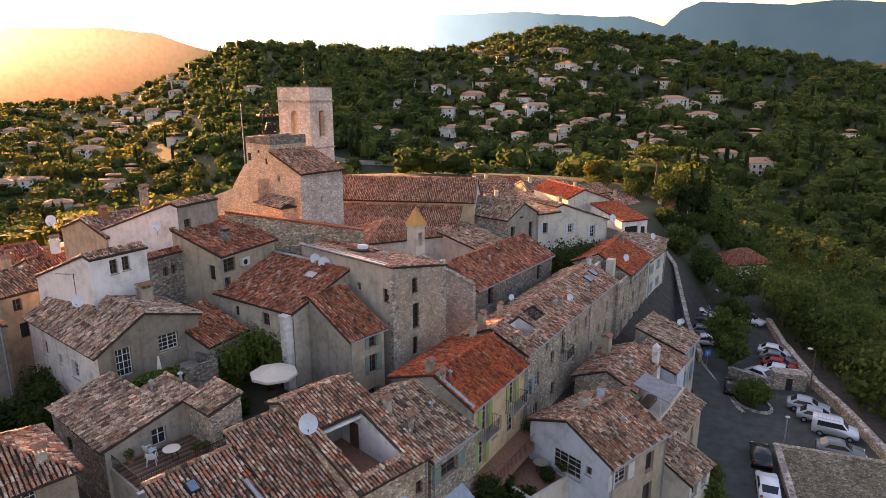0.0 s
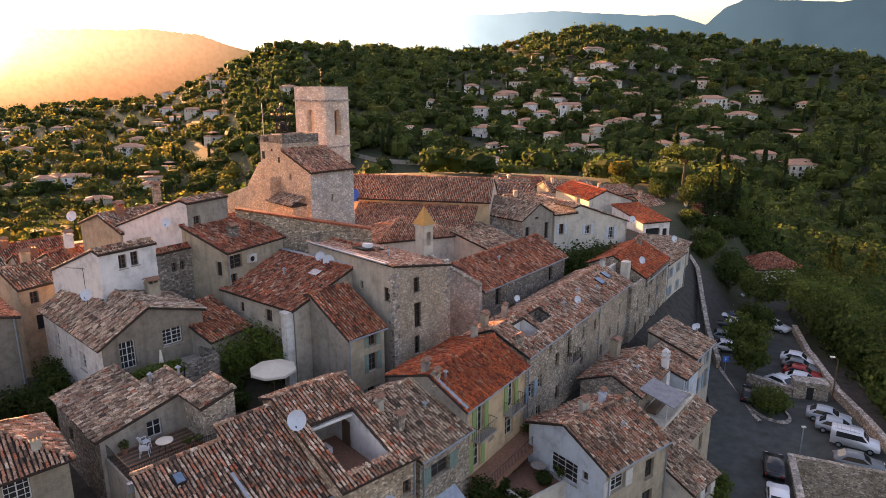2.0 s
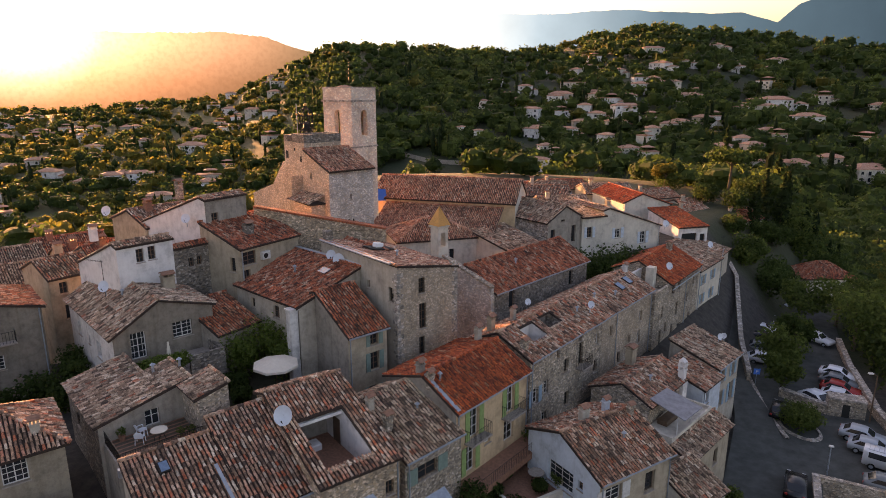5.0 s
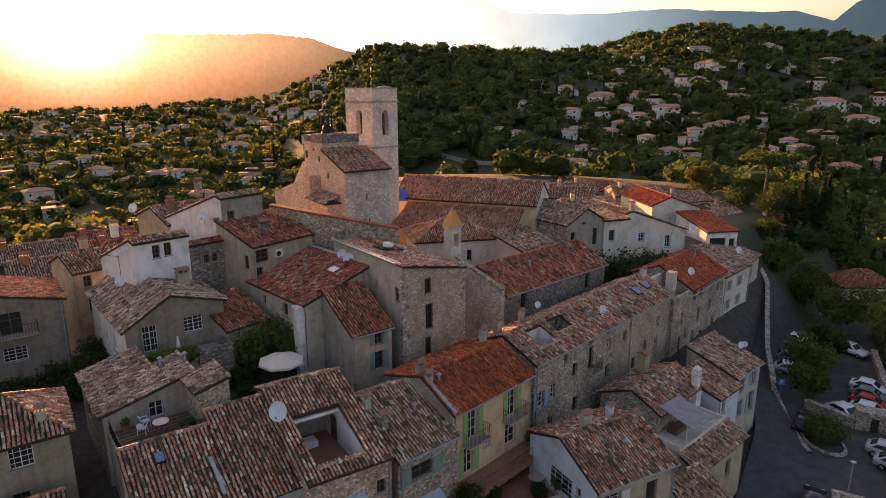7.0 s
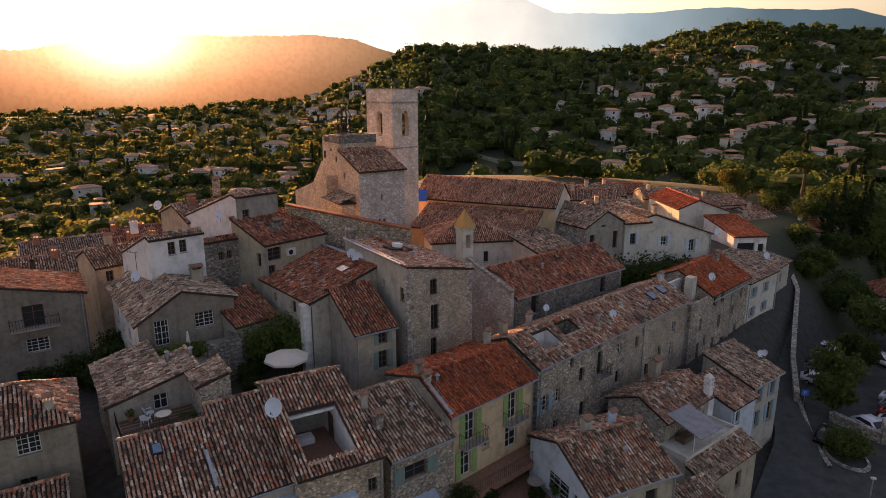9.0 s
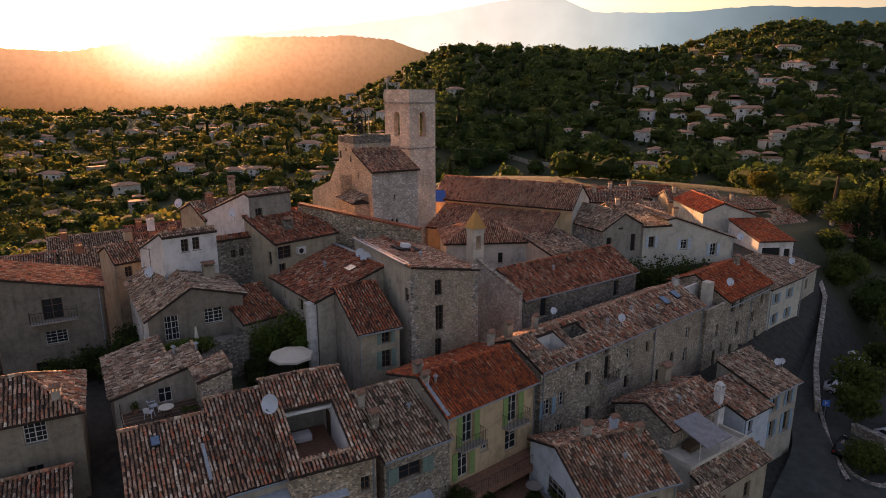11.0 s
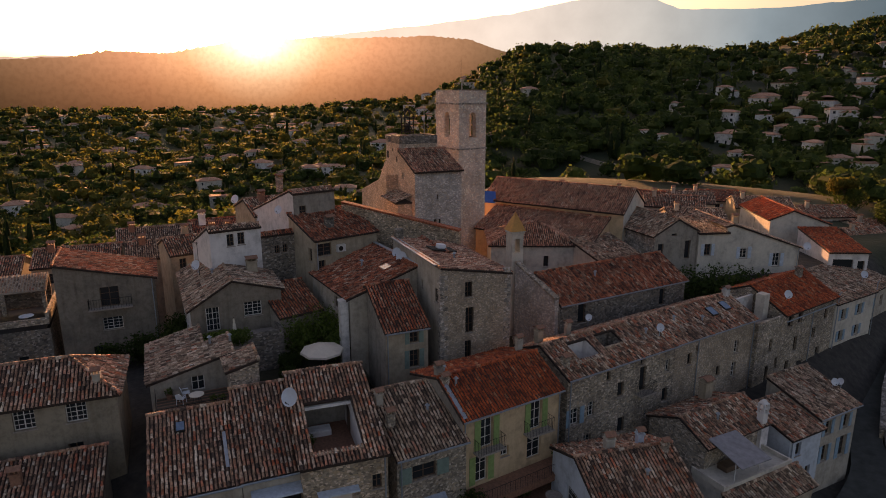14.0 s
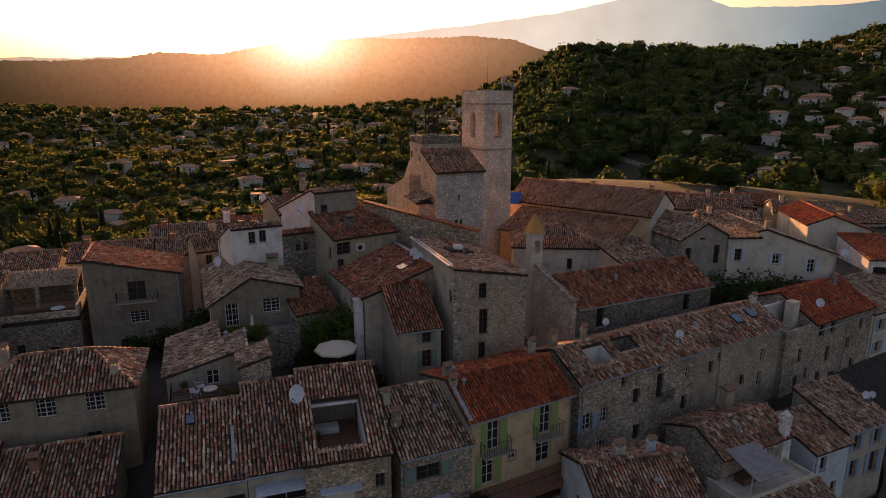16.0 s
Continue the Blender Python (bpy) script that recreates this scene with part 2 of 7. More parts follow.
def tile_field(spans, name, kind, parent, singles=0):
    """spans: (origin, along, up, width, length, keep): tile rows on one slope; up points up the slope."""
    allv, allf, base, done = [], [], 0, 0
    for o, au, av, width, length, keep in spans:
        o, au, av = Vector(o), Vector(au).normalized(), Vector(av).normalized()
        nn = au.cross(av)
        R3 = np.array([[au.x, av.x, nn.x], [au.y, av.y, nn.y], [au.z, av.z, nn.z]])
        nc, nr = max(1, int(width / TILE_W)), max(1, int(length / TILE_L))
        for r in range(nr):
            for c in range(nc):
                u, v = (c + 0.5) * width / nc, r * length / nr - 0.06
                if keep and not keep(u, v + 0.15):
                    continue
                j = rng.normal(0, 1, 5)
                wav = 0.02 * math.sin(u * 0.9 + v * 0.6 + o.x)
                ang, tip = j[0] * 0.035, -0.055 + j[1] * 0.02
                if done < singles:
                    mat4 = Matrix(((au.x, av.x, nn.x, 0), (au.y, av.y, nn.y, 0), (au.z, av.z, nn.z, 0), (0, 0, 0, 1)))
                    p = o + au * (u + j[2] * 0.012) + av * (v + j[3] * 0.02) + nn * (0.05 + wav + j[4] * 0.008)
                    LOOSE_TILES.append((parent, kind, Matrix.Translation(p) @ mat4 @ Matrix.Rotation(ang, 4, 'Z') @ Matrix.Rotation(tip, 4, 'X')))
                    done += 1
                    continue
                q = TV.copy()
                q[:, 2] += q[:, 1] * tip
                q[:, 0] += q[:, 1] * ang
                q += (u + j[2] * 0.012, v + j[3] * 0.02, 0.05 + wav + j[4] * 0.008)
                allv.append(q @ R3.T + np.array(o))
                allf.extend([(a + base, b + base, c2 + base, d + base) for a, b, c2, d in TF])
                base += len(TV)
    if not allv:
        return
    me = mesh_of(name, np.concatenate(allv).tolist(), allf, TILES[kind][0], True)
    ob = part("roof_tiles", me, None, parent)
    tagged(ob, "", "", "", "stuff")


def ridge_caps(bm, a, b):
    a, b = Vector(a), Vector(b)
    n = max(1, int((b - a).length / 0.4))
    for k in range(n):
        p, q = a.lerp(b, k / n), a.lerp(b, (k + 1.12) / n)
        rod(bm, p + Vector((0, 0, rng.normal(0, 0.012))), q, 0.135, 0.115, 7)


# ---- walls with openings ----
def facade(bm, holes, w, z0, zl, zr, put, peak=None, deep=0.28):
    """A wall of width w, in its own plane (u, z), its openings cut out with reveals. put maps (u, inward, z)."""
    zmin = min(zl, zr)
    holes = [h for h in holes if h[0] - h[2] / 2 > 0.05 and h[0] + h[2] / 2 < w - 0.05]
    us = sorted({0, w, *[h[0] - h[2] / 2 for h in holes], *[h[0] + h[2] / 2 for h in holes]})
    zmax = min([zmin] + [zmin])
    zs = sorted({z0, zmin, *[min(h[1], zmax - 0.05) for h in holes], *[min(h[1] + h[3], zmax - 0.02) for h in holes]})
    for i in range(len(us) - 1):
        for k in range(len(zs) - 1):
            uc, zc = (us[i] + us[i + 1]) / 2, (zs[k] + zs[k + 1]) / 2
            if any(abs(uc - h[0]) < h[2] / 2 and h[1] < zc < h[1] + h[3] for h in holes):
                continue
            bm.faces.new([bm.verts.new(put(a, 0, b)) for a, b in ((us[i], zs[k]), (us[i + 1], zs[k]), (us[i + 1], zs[k + 1]), (us[i], zs[k + 1]))])
    top = [(0, zmin), (w, zmin)]
    if zr > zmin + 1e-4:
        top.append((w, zr))
    if peak:
        top.append(peak)
    if zl > zmin + 1e-4:
        top.append((0, zl))
    if len(top) > 2:
        bm.faces.new([bm.verts.new(put(a, 0, b)) for a, b in top])
    for h in holes:
        a0, a1, b0, b1 = h[0] - h[2] / 2, h[0] + h[2] / 2, h[1], min(h[1] + h[3], zmax - 0.02)
        for (p, q) in (((a0, b0), (a1, b0)), ((a1, b0), (a1, b1)), ((a1, b1), (a0, b1)), ((a0, b1), (a0, b0))):
            bm.faces.new([bm.verts.new(put(*x)) for x in ((p[0], 0, p[1]), (p[0], deep, p[1]), (q[0], deep, q[1]), (q[0], 0, q[1]))])
    return holes


SHUT = {"green": M_GREEN, "dgreen": M_DGREEN, "blue": M_BLUE, "pale": M_PALEB, "white": M_FRAME}


def ring_frame(w, hh, t):
    bm = bmesh.new()
    rings = []
    for (a, c0, c1, yy) in ((w / 2, 0, hh, 0), (w / 2 - t, t, hh - t, 0), (w / 2 - t, t, hh - t, 0.06), (w / 2, 0, hh, 0.06)):
        rings.append([bm.verts.new(p) for p in ((-a, yy, c0), (a, yy, c0), (a, yy, c1), (-a, yy, c1))])
    for i in range(4):
        p, q = rings[i], rings[(i + 1) % 4]
        for k in range(4):
            bm.faces.new((p[k], p[(k + 1) % 4], q[(k + 1) % 4], q[k]))
    return bm


def fit_window(host, face_m, h):
    """Frame, glazing bars, panes, sill and shutters of one opening; h = (u, z, width, height, style)."""
    u, z, w, hh = h[:4]
    style = h[4] if len(h) > 4 else ""
    m = face_m @ pose(u, 0.2, z)
    t = 0.06
    wmat = M_FRAME if "wf" in style or "grid" in style or "door" in style else M_BROWN
    win = part("window", ring_frame(w, hh, t), wmat, host, "", m)
    if "dark" not in style:
        bars = [(-0.03, 0.004, t, 0.03, 0.055, hh - t)]
        nb = 3 if "grid" in style else 2 if hh > 1.1 else 1
        for k in range(1, nb + 1):
            zz = hh * k / (nb + 1)
            bars += [(-w / 2 + t, 0.01, zz - 0.018, -0.032, 0.05, zz + 0.018), (0.032, 0.01, zz - 0.018, w / 2 - t, 0.05, zz + 0.018)]
        if "grid" in style:
            bars += [(w * k - 0.015, 0.002, t, w * k + 0.015, 0.009, hh - t) for k in (-0.28, 0.28)]
        for q in bars:
            bm = bmesh.new()
            box(bm, *q)
            part("glazing_bar", bm, wmat, win)
    bm = bmesh.new()
    box(bm, -w / 2 + 0.01, 0.03, 0.01, w / 2 - 0.01, 0.04, hh - 0.01)
    part("pane", bm, M_GLASS, win)
    if "door" not in style:
        bm = bmesh.new()
        box(bm, -w / 2 - 0.08, -0.28, -0.07, w / 2 + 0.08, -0.002, -0.003, 0.01)
        part("sill", bm, M_PAVE, win)
    for key, mat in SHUT.items():
        if key in style.split("+"):
            for s in (-1, 1):
                bm = bmesh.new()
                x0 = s * (w / 2 + w * 0.27 + 0.03)
                box(bm, x0 - w * 0.25, -0.27, -0.02, x0 + w * 0.25, -0.22, hh + 0.02, 0.012)
                part("shutter", bm, mat, win, "")
    if "bars" in style:
        bm = bmesh.new()
        for k in range(-3, 4):
            rod(bm, (k * w / 7, -0.1, 0), (k * w / 7, -0.1, hh), 0.012, None, 4)
        part("window_grille", bm, M_IRON, win)
    if "balc" in style:
        bm = bmesh.new()
        bw = w * 1.15
        box(bm, -bw, -1.0, -0.14, bw, -0.205, -0.01, 0.02)
        slab = part("balcony", bm, M_PAVE, win)
        bm = bmesh.new()
        for k in range(17):
            x = -bw + 0.05 + k * (2 * bw - 0.1) / 16
            rod(bm, (x, -0.95, 0), (x, -0.95, 0.95), 0.014, None, 4)
        for x in (-bw + 0.05, bw - 0.05):
            for k in range(1, 5):
                rod(bm, (x, -0.95 + k * 0.17, 0), (x, -0.95 + k * 0.17, 0.95), 0.014, None, 4)
            rod(bm, (x, -0.95, 0.95), (x, -0.21, 0.95), 0.02, None, 4)
        rod(bm, (-bw + 0.05, -0.95, 0.95), (bw - 0.05, -0.95, 0.95), 0.02, None, 4)
        tagged(part("railing", bm, M_IRON, slab), "", "", "", "stuff")


def house(label, x, y, yaw, w, d, zg, zf, zr, zb=None, rv=None, axis="u", wall=None, side=None, tiles="mixed", front=(), left=(), right=(), cuts=(),
          singles=0, chimneys=(), hip=False, roof=True, over=0.3, name="house"):
    """A house whose front eave starts at (x, y) and runs w metres at yaw; v goes d metres inwards.
    axis u: the ridge runs along the front at depth rv; axis v: the front is a gable, its ridge at rv along it."""
    root = empty(name, pose(x, y, zg, 0, 0, yaw))
    tagged(root, label, "house")
    H = lambda z: z - zg
    wall = wall or M_BEIGE
    side = side or wall
    rv = (d if axis == "u" else w / 2) if rv is None else rv
    zb = zr if zb is None else zb
    if axis == "u":
        tops = [(H(zf), H(zf), None), (H(zf), H(zb), (rv, H(zr)) if 0.05 < rv < d - 0.05 else None), (H(zb), H(zb), None), (H(zb), H(zf), (d - rv, H(zr)) if 0.05 < rv < d - 0.05 else None)]
        if hip:
            tops = [(H(zf), H(zf), None)] * 4
    else:
        pk = (rv, H(zr)) if 0.05 < rv < w - 0.05 else None
        tops = [(H(zf), H(zb), pk), (H(zb), H(zb), None), (H(zb), H(zf), (w - rv, H(zr)) if pk else None), (H(zf), H(zf), None)]
    fm = [pose(0, 0, 0), pose(w, 0, 0, 0, 0, 90), pose(w, d, 0, 0, 0, 180), pose(0, d, 0, 0, 0, 270)]
    wid = [w, d, w, d]
    hol = [front, right, (), left]
    for k in range(4):
        bm = bmesh.new()
        put = lambda a, i, z, q=fm[k]: q @ Vector((a, i, z))
        hs = [(h[0], h[1] - zg, *h[2:]) for h in hol[k]]
        hs = facade(bm, hs, wid[k], -2.0, tops[k][0], tops[k][1], put, tops[k][2])
        part("wall", bm, wall if k in (0, 2) else side, root)
        for h in hs:
            fit_window(root, fm[k], h)
    # an added, unseen black box keeps the shell dark behind the panes
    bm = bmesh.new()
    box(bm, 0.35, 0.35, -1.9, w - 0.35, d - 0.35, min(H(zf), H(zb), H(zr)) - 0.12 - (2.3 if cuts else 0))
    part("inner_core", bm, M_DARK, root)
    if not roof:
        return root
    spans, slabs, caps = [], [], []
    o = over
    keep = None
    if cuts:
        cosf = rv / math.hypot(rv, zr - zf)
        keep = lambda a, v: not any(c0 < a - o * 0.5 < c1 and c2 < v * cosf - o < c3 for c0, c1, c2, c3 in cuts)
    if axis == "u" and not hip:
        s = H(zr) - H(zf)
        L = math.hypot(rv + o, s * (rv + o) / rv)
        dz = s / rv
        spans.append(((-o * 0.5, -o, H(zf) - dz * o), (1, 0, 0), (0, 1, dz), w + o, L, keep))
        slabs.append([(-o * 0.5, -o, H(zf) - dz * o), (w + o * 0.5, -o, H(zf) - dz * o), (w + o * 0.5, rv, H(zr)), (-o * 0.5, rv, H(zr))])
        if rv < d - 0.05:
            dz2 = (H(zr) - H(zb)) / (d - rv)
            spans.append(((w + o * 0.5, d + o, H(zb) - dz2 * o), (-1, 0, 0), (0, -1, dz2), w + o, math.hypot(d - rv + o, dz2 * (d - rv + o)), None))
            slabs.append([(w + o * 0.5, d + o, H(zb) - dz2 * o), (-o * 0.5, d + o, H(zb) - dz2 * o), (-o * 0.5, rv, H(zr)), (w + o * 0.5, rv, H(zr))])
        caps.append(((-o * 0.5, rv, H(zr) + 0.06), (w + o * 0.5, rv, H(zr) + 0.06)))
    elif axis == "v":
        if rv > 0.05:
            dz = (H(zr) - H(zf)) / rv
            spans.append(((-o, d + o * 0.5, H(zf) - dz * o), (0, -1, 0), (1, 0, dz), d + o, math.hypot(rv + o, dz * (rv + o)), keep))
            slabs.append([(-o, d + o * 0.5, H(zf) - dz * o), (-o, -o * 0.5, H(zf) - dz * o), (rv, -o * 0.5, H(zr)), (rv, d + o * 0.5, H(zr))])
        if rv < w - 0.05:
            dz2 = (H(zr) - H(zb)) / (w - rv)
            spans.append(((w + o, -o * 0.5, H(zb) - dz2 * o), (0, 1, 0), (-1, 0, dz2), d + o, math.hypot(w - rv + o, dz2 * (w - rv + o)), keep))
            slabs.append([(w + o, -o * 0.5, H(zb) - dz2 * o), (w + o, d + o * 0.5, H(zb) - dz2 * o), (rv, d + o * 0.5, H(zr)), (rv, -o * 0.5, H(zr))])
        caps.append(((rv, -o * 0.5, H(zr) + 0.06), (rv, d + o * 0.5, H(zr) + 0.06)))
    else:
        hr = d / 2
        dz = (H(zr) - H(zf)) / hr
        L = math.hypot(hr + o, dz * (hr + o))
        kk = (hr + o) / L
        W = w + 2 * o
        spans.append(((-o, -o, H(zf) - dz * o), (1, 0, 0), (0, 1, dz), W, L, lambda a, v: v * kk < a < W - v * kk))
        spans.append(((w + o, d + o, H(zf) - dz * o), (-1, 0, 0), (0, -1, dz), W, L, lambda a, v: v * kk < a < W - v * kk))
        D = d + 2 * o
        spans.append(((w + o, -o, H(zf) - dz * o), (0, 1, 0), (-1, 0, dz), D, L, lambda a, v: v * kk < a < D - v * kk))
        spans.append(((-o, d + o, H(zf) - dz * o), (0, -1, 0), (1, 0, dz), D, L, lambda a, v: v * kk < a < D - v * kk))
        e = H(zf) - dz * o
        A, B, C, Dd = (-o, -o, e), (w + o, -o, e), (w + o, d + o, e), (-o, d + o, e)
        r0, r1 = (hr, hr, H(zr)), (w - hr, hr, H(zr))
        slabs += [[A, B, r1, r0], [B, C, r1], [C, Dd, r0, r1], [Dd, A, r0]]
        up = Vector((0, 0, 0.06))
        caps += [(Vector(r0) + up, Vector(r1) + up), (Vector(A) + up, Vector(r0) + up), (Vector(B) + up, Vector(r1) + up), (Vector(C) + up, Vector(r1) + up), (Vector(Dd) + up, Vector(r0) + up)]
    rf = None
    if cuts:
        q = slabs.pop(0)
        ga = sorted({0.0, 1.0, *[(c + o * 0.5) / (w + o) for cut in cuts for c in cut[:2]]})
        gb = sorted({0.0, 1.0, *[(c + o) / (rv + o) for cut in cuts for c in cut[2:]]})
        P = lambda a, b: tuple(Vector(q[0]).lerp(Vector(q[1]), a).lerp(Vector(q[3]).lerp(Vector(q[2]), a), b))
        for i in range(len(ga) - 1):
            for j in range(len(gb) - 1):
                uc, vc = (ga[i] + ga[i + 1]) / 2 * (w + o) - o * 0.5, (gb[j] + gb[j + 1]) / 2 * (rv + o) - o
                if not any(c[0] < uc < c[1] and c[2] < vc < c[3] for c in cuts):
                    slabs.append([P(ga[i], gb[j]), P(ga[i + 1], gb[j]), P(ga[i + 1], gb[j + 1]), P(ga[i], gb[j + 1])])
    for q in slabs:
        bm = bmesh.new()
        tp = [bm.verts.new(v) for v in q]; bt = [bm.verts.new(Vector(v) - Vector((0, 0, 0.16))) for v in q]
        bm.faces.new(tp); bm.faces.new(bt[::-1])
        n = len(q)
        for i in range(n):
            bm.faces.new((tp[i], bt[i], bt[(i + 1) % n], tp[(i + 1) % n]))
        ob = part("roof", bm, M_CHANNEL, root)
        rf = rf or ob
    tile_field(spans, "roof_tiles", tiles, rf, singles)
    bm = bmesh.new()
    for a, b in caps:
        ridge_caps(bm, a, b)
    tagged(part("ridge_tiles", bm, TILES[tiles][0], rf, "", None, True), "", "", "", "stuff")
    for cu, cv, ch, cs, cm in chimneys:
        zz = zf + (zr - zf) * min(1, cv / rv) if axis == "u" else (zf + (zr - zf) * min(1, cu / max(rv, 0.1)) if cu < rv else zr + (zb - zr) * (cu - rv) / max(w - rv, 0.1))
        chimney(root, cu, cv, H(zz), ch, cs, cm)
    return root


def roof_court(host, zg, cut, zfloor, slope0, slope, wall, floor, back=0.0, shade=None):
    """Floor and walls of a court sunk into a front slope: slope0 is the eave's height, slope its rise per metre; shade
    is a darker colour that paints shadow onto the left and back walls.
    """
    u0, u1, v0, v1 = cut
    bm = bmesh.new(); box(bm, u0, v0, zfloor - zg - 0.12, u1, v1 + back, zfloor - zg)
    part("terrace_floor", bm, floor, host)
    for (a, b, c, d) in ((u0 - 0.18, v0, u0, v1 + back), (u1, v0, u1 + 0.18, v1 + back)):
        bm = bmesh.new()
        q = [bm.verts.new(p) for p in ((a, b, zfloor - zg), (c, b, zfloor - zg), (c, d, zfloor - zg), (a, d, zfloor - zg), (a, b, slope0 + slope * b - zg - 0.02), (c, b, slope0 + slope * b - zg - 0.02), (c, d, slope0 + slope * d - zg - 0.17), (a, d, slope0 + slope * d - zg - 0.17))]
        for f in ((3, 2, 1, 0), (4, 5, 6, 7), (0, 1, 5, 4), (1, 2, 6, 5), (2, 3, 7, 6), (3, 0, 4, 7)):
            bm.faces.new([q[i] for i in f])
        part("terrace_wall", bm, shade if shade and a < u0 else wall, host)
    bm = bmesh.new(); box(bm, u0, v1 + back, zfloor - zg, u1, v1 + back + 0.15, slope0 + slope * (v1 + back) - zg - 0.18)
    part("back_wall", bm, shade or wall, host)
    bm = bmesh.new(); box(bm, u0, v0 - 0.2, zfloor - zg, u1, v0, slope0 + slope * v0 - zg + 0.05)
    part("parapet", bm, M_STONEW, host)


def chimney(host, u, v, z, h, s, mat):
    """A stack with a tiled cap on little piers."""
    bm = bmesh.new()
    box(bm, -s / 2, -s * 0.4, -0.7, s / 2, s * 0.4, h, 0.02)
    box(bm, -s / 2 - 0.05, -s * 0.4 - 0.05, h + 0.003, s / 2 + 0.05, s * 0.4 + 0.05, h + 0.08)
    c = part("chimney", bm, mat, host, "", pose(u, v, z))
    bm = bmesh.new()
    for a in (-1, 0, 1):
        box(bm, a * (s / 2 - 0.06) - 0.05, -s * 0.36, h + 0.083, a * (s / 2 - 0.06) + 0.05, s * 0.36, h + 0.3)
    part("cap_pier", bm, mat, c)
    bm = bmesh.new()
    for sgn in (-1, 1):
        vs = [(-s / 2 - 0.08, 0, h + 0.5), (s / 2 + 0.08, 0, h + 0.5), (s / 2 + 0.08, sgn * (s * 0.4 + 0.12), h + 0.303), (-s / 2 - 0.08, sgn * (s * 0.4 + 0.12), h + 0.303)]
        tp = [bm.verts.new(q) for q in vs]
        bt = [bm.verts.new(Vector(q) + Vector((0, 0, 0.05))) for q in vs]
        bm.faces.new(tp); bm.faces.new(bt)
        for i in range(4):
            bm.faces.new((tp[i], tp[(i + 1) % 4], bt[(i + 1) % 4], bt[i]))
    part("cap", bm, M_TERRA, c)


# ---- the lie of the land ----
def smooth(a, b, x):
    k = np.clip((x - a) / (b - a), 0, 1)
    return k * k * (3 - 2 * k)


def edge_x(y):
    """The line of the car park's outer wall."""
    return np.interp(y, [30, 54, 68, 78, 88, 100, 112, 130, 200], [46, 42.8, 44, 46, 49, 53, 53, 50, 60])


def land(x, y):
    """Height of the ground at (x, y)."""
    x, y = np.asarray(x, float), np.asarray(y, float)
    r, az = np.hypot(x, y), np.degrees(np.arctan2(x, y))
    el = np.interp(az, [-180, -100, -60, -50, -38, -26, -22, -17, -9, -2, 1, 5, 10, 19, 27, 34, 45, 70, 180], [1, 1, -1.6, -2.0, -2.0, -1.0, 1.0, 3.2, 3.0, 2.6, 2.9, 3.9, 4.5, 3.5, 2.3, 0.9, 0.0, 0.3, 1])
    far = np.interp(az, [-180, -60, -30, -22, -16, -2, 3, 20, 34, 60, 180], [1300, 760, 760, 720, 680, 680, 800, 820, 820, 1100, 1300])
    low = np.interp(az, [-180, -45, -20, 0, 20, 40, 180], [-30, -30, -24, -16, -20, -26, -30])
    crest = 30 + far * np.tan(np.radians(el))
    k = np.clip((r - 300) / (far - 300), 0, None)
    up = np.where(k < 1, k ** 0.95, 1.0)
    hill = low + (crest - low) * up - np.clip(r - far, 0, None) * 0.12
    hill = hill + (6 * np.sin(x * 0.013 + 1.3) * np.cos(y * 0.011) + 3 * np.sin(x * 0.031 + y * 0.027)) * np.clip((r - 300) / 200, 0, 1) * np.clip((far - r) / 250, 0.15, 1)
    # the village on its spur
    s = (x - 12) * 0.87 - (y - 40) * 0.49
    along = (x - 12) * 0.49 + (y - 40) * 0.87
    vill = 5.3 - 3.6 * smooth(-14, -9, s) - 5.9 * smooth(-7, 1, s) + 3.0 * smooth(60, 90, y) * smooth(-4, -12, s) - 2.5 * smooth(36, 24, y) * smooth(0, -10, s)
    vill = vill - 13 * smooth(1, 32, x - edge_x(y)) - smooth(8, 28, -x - 26) * 8
    q = (x - 30.6) * 0.92 - (y - 55) * 0.36
    vill = vill - 6.5 * smooth(0, 1.5, q) * smooth(56.6, 54.9, y + (x - 33) * 0.4)
    d = np.hypot((x + 2) / 85.0, (y - 60) / 105.0)
    w = smooth(0.95, 2.1, d)
    return vill * (1 - w) + hill * w


def land_z(x, y):
    return float(land(x, y))


M_EARTH = Mat("ground_earth", 0.95)
grass = M_EARTH.mix(M_EARTH.ramp(M_EARTH.noise(0.03, 6), [(0.42, (0, 0, 0)), (0.62, (1, 1, 1))]), (0.016, 0.028, 0.009), (0.038, 0.042, 0.017))
dist = M_EARTH.n("VectorMath"); dist.operation = 'DISTANCE'; dist.inputs[1].default_value = (-9, 64, 4)
M_EARTH.l(M_EARTH.coords(), dist.inputs[0])
lanes = M_EARTH.ramp(M_EARTH.noise(1.5, 6), [(0.3, (0.024, 0.022, 0.02)), (0.7, (0.06, 0.053, 0.046))])
inside = M_EARTH.n("MapRange"); inside.inputs[1].default_value, inside.inputs[2].default_value = 58.0, 61.0
M_EARTH.l(dist.outputs["Value"], inside.inputs[0])
west = M_EARTH.n("SeparateXYZ"); M_EARTH.l(M_EARTH.coords(), west.inputs[0])
fields = M_EARTH.n("MapRange"); fields.inputs[1].default_value, fields.inputs[2].default_value = -90.0, -170.0
M_EARTH.l(west.outputs[0], fields.inputs[0])
dry = M_EARTH.ramp(M_EARTH.noise(0.02, 5), [(0.4, (0.05, 0.06, 0.02)), (0.6, (0.12, 0.105, 0.05))])
M_EARTH.color(M_EARTH.mix(inside.outputs[0], lanes, M_EARTH.mix(fields.outputs[0], grass, dry)))
M_EARTH.bump(M_EARTH.noise(0.8, 5), 0.6, 0.3)
M_EARTH = M_EARTH.m
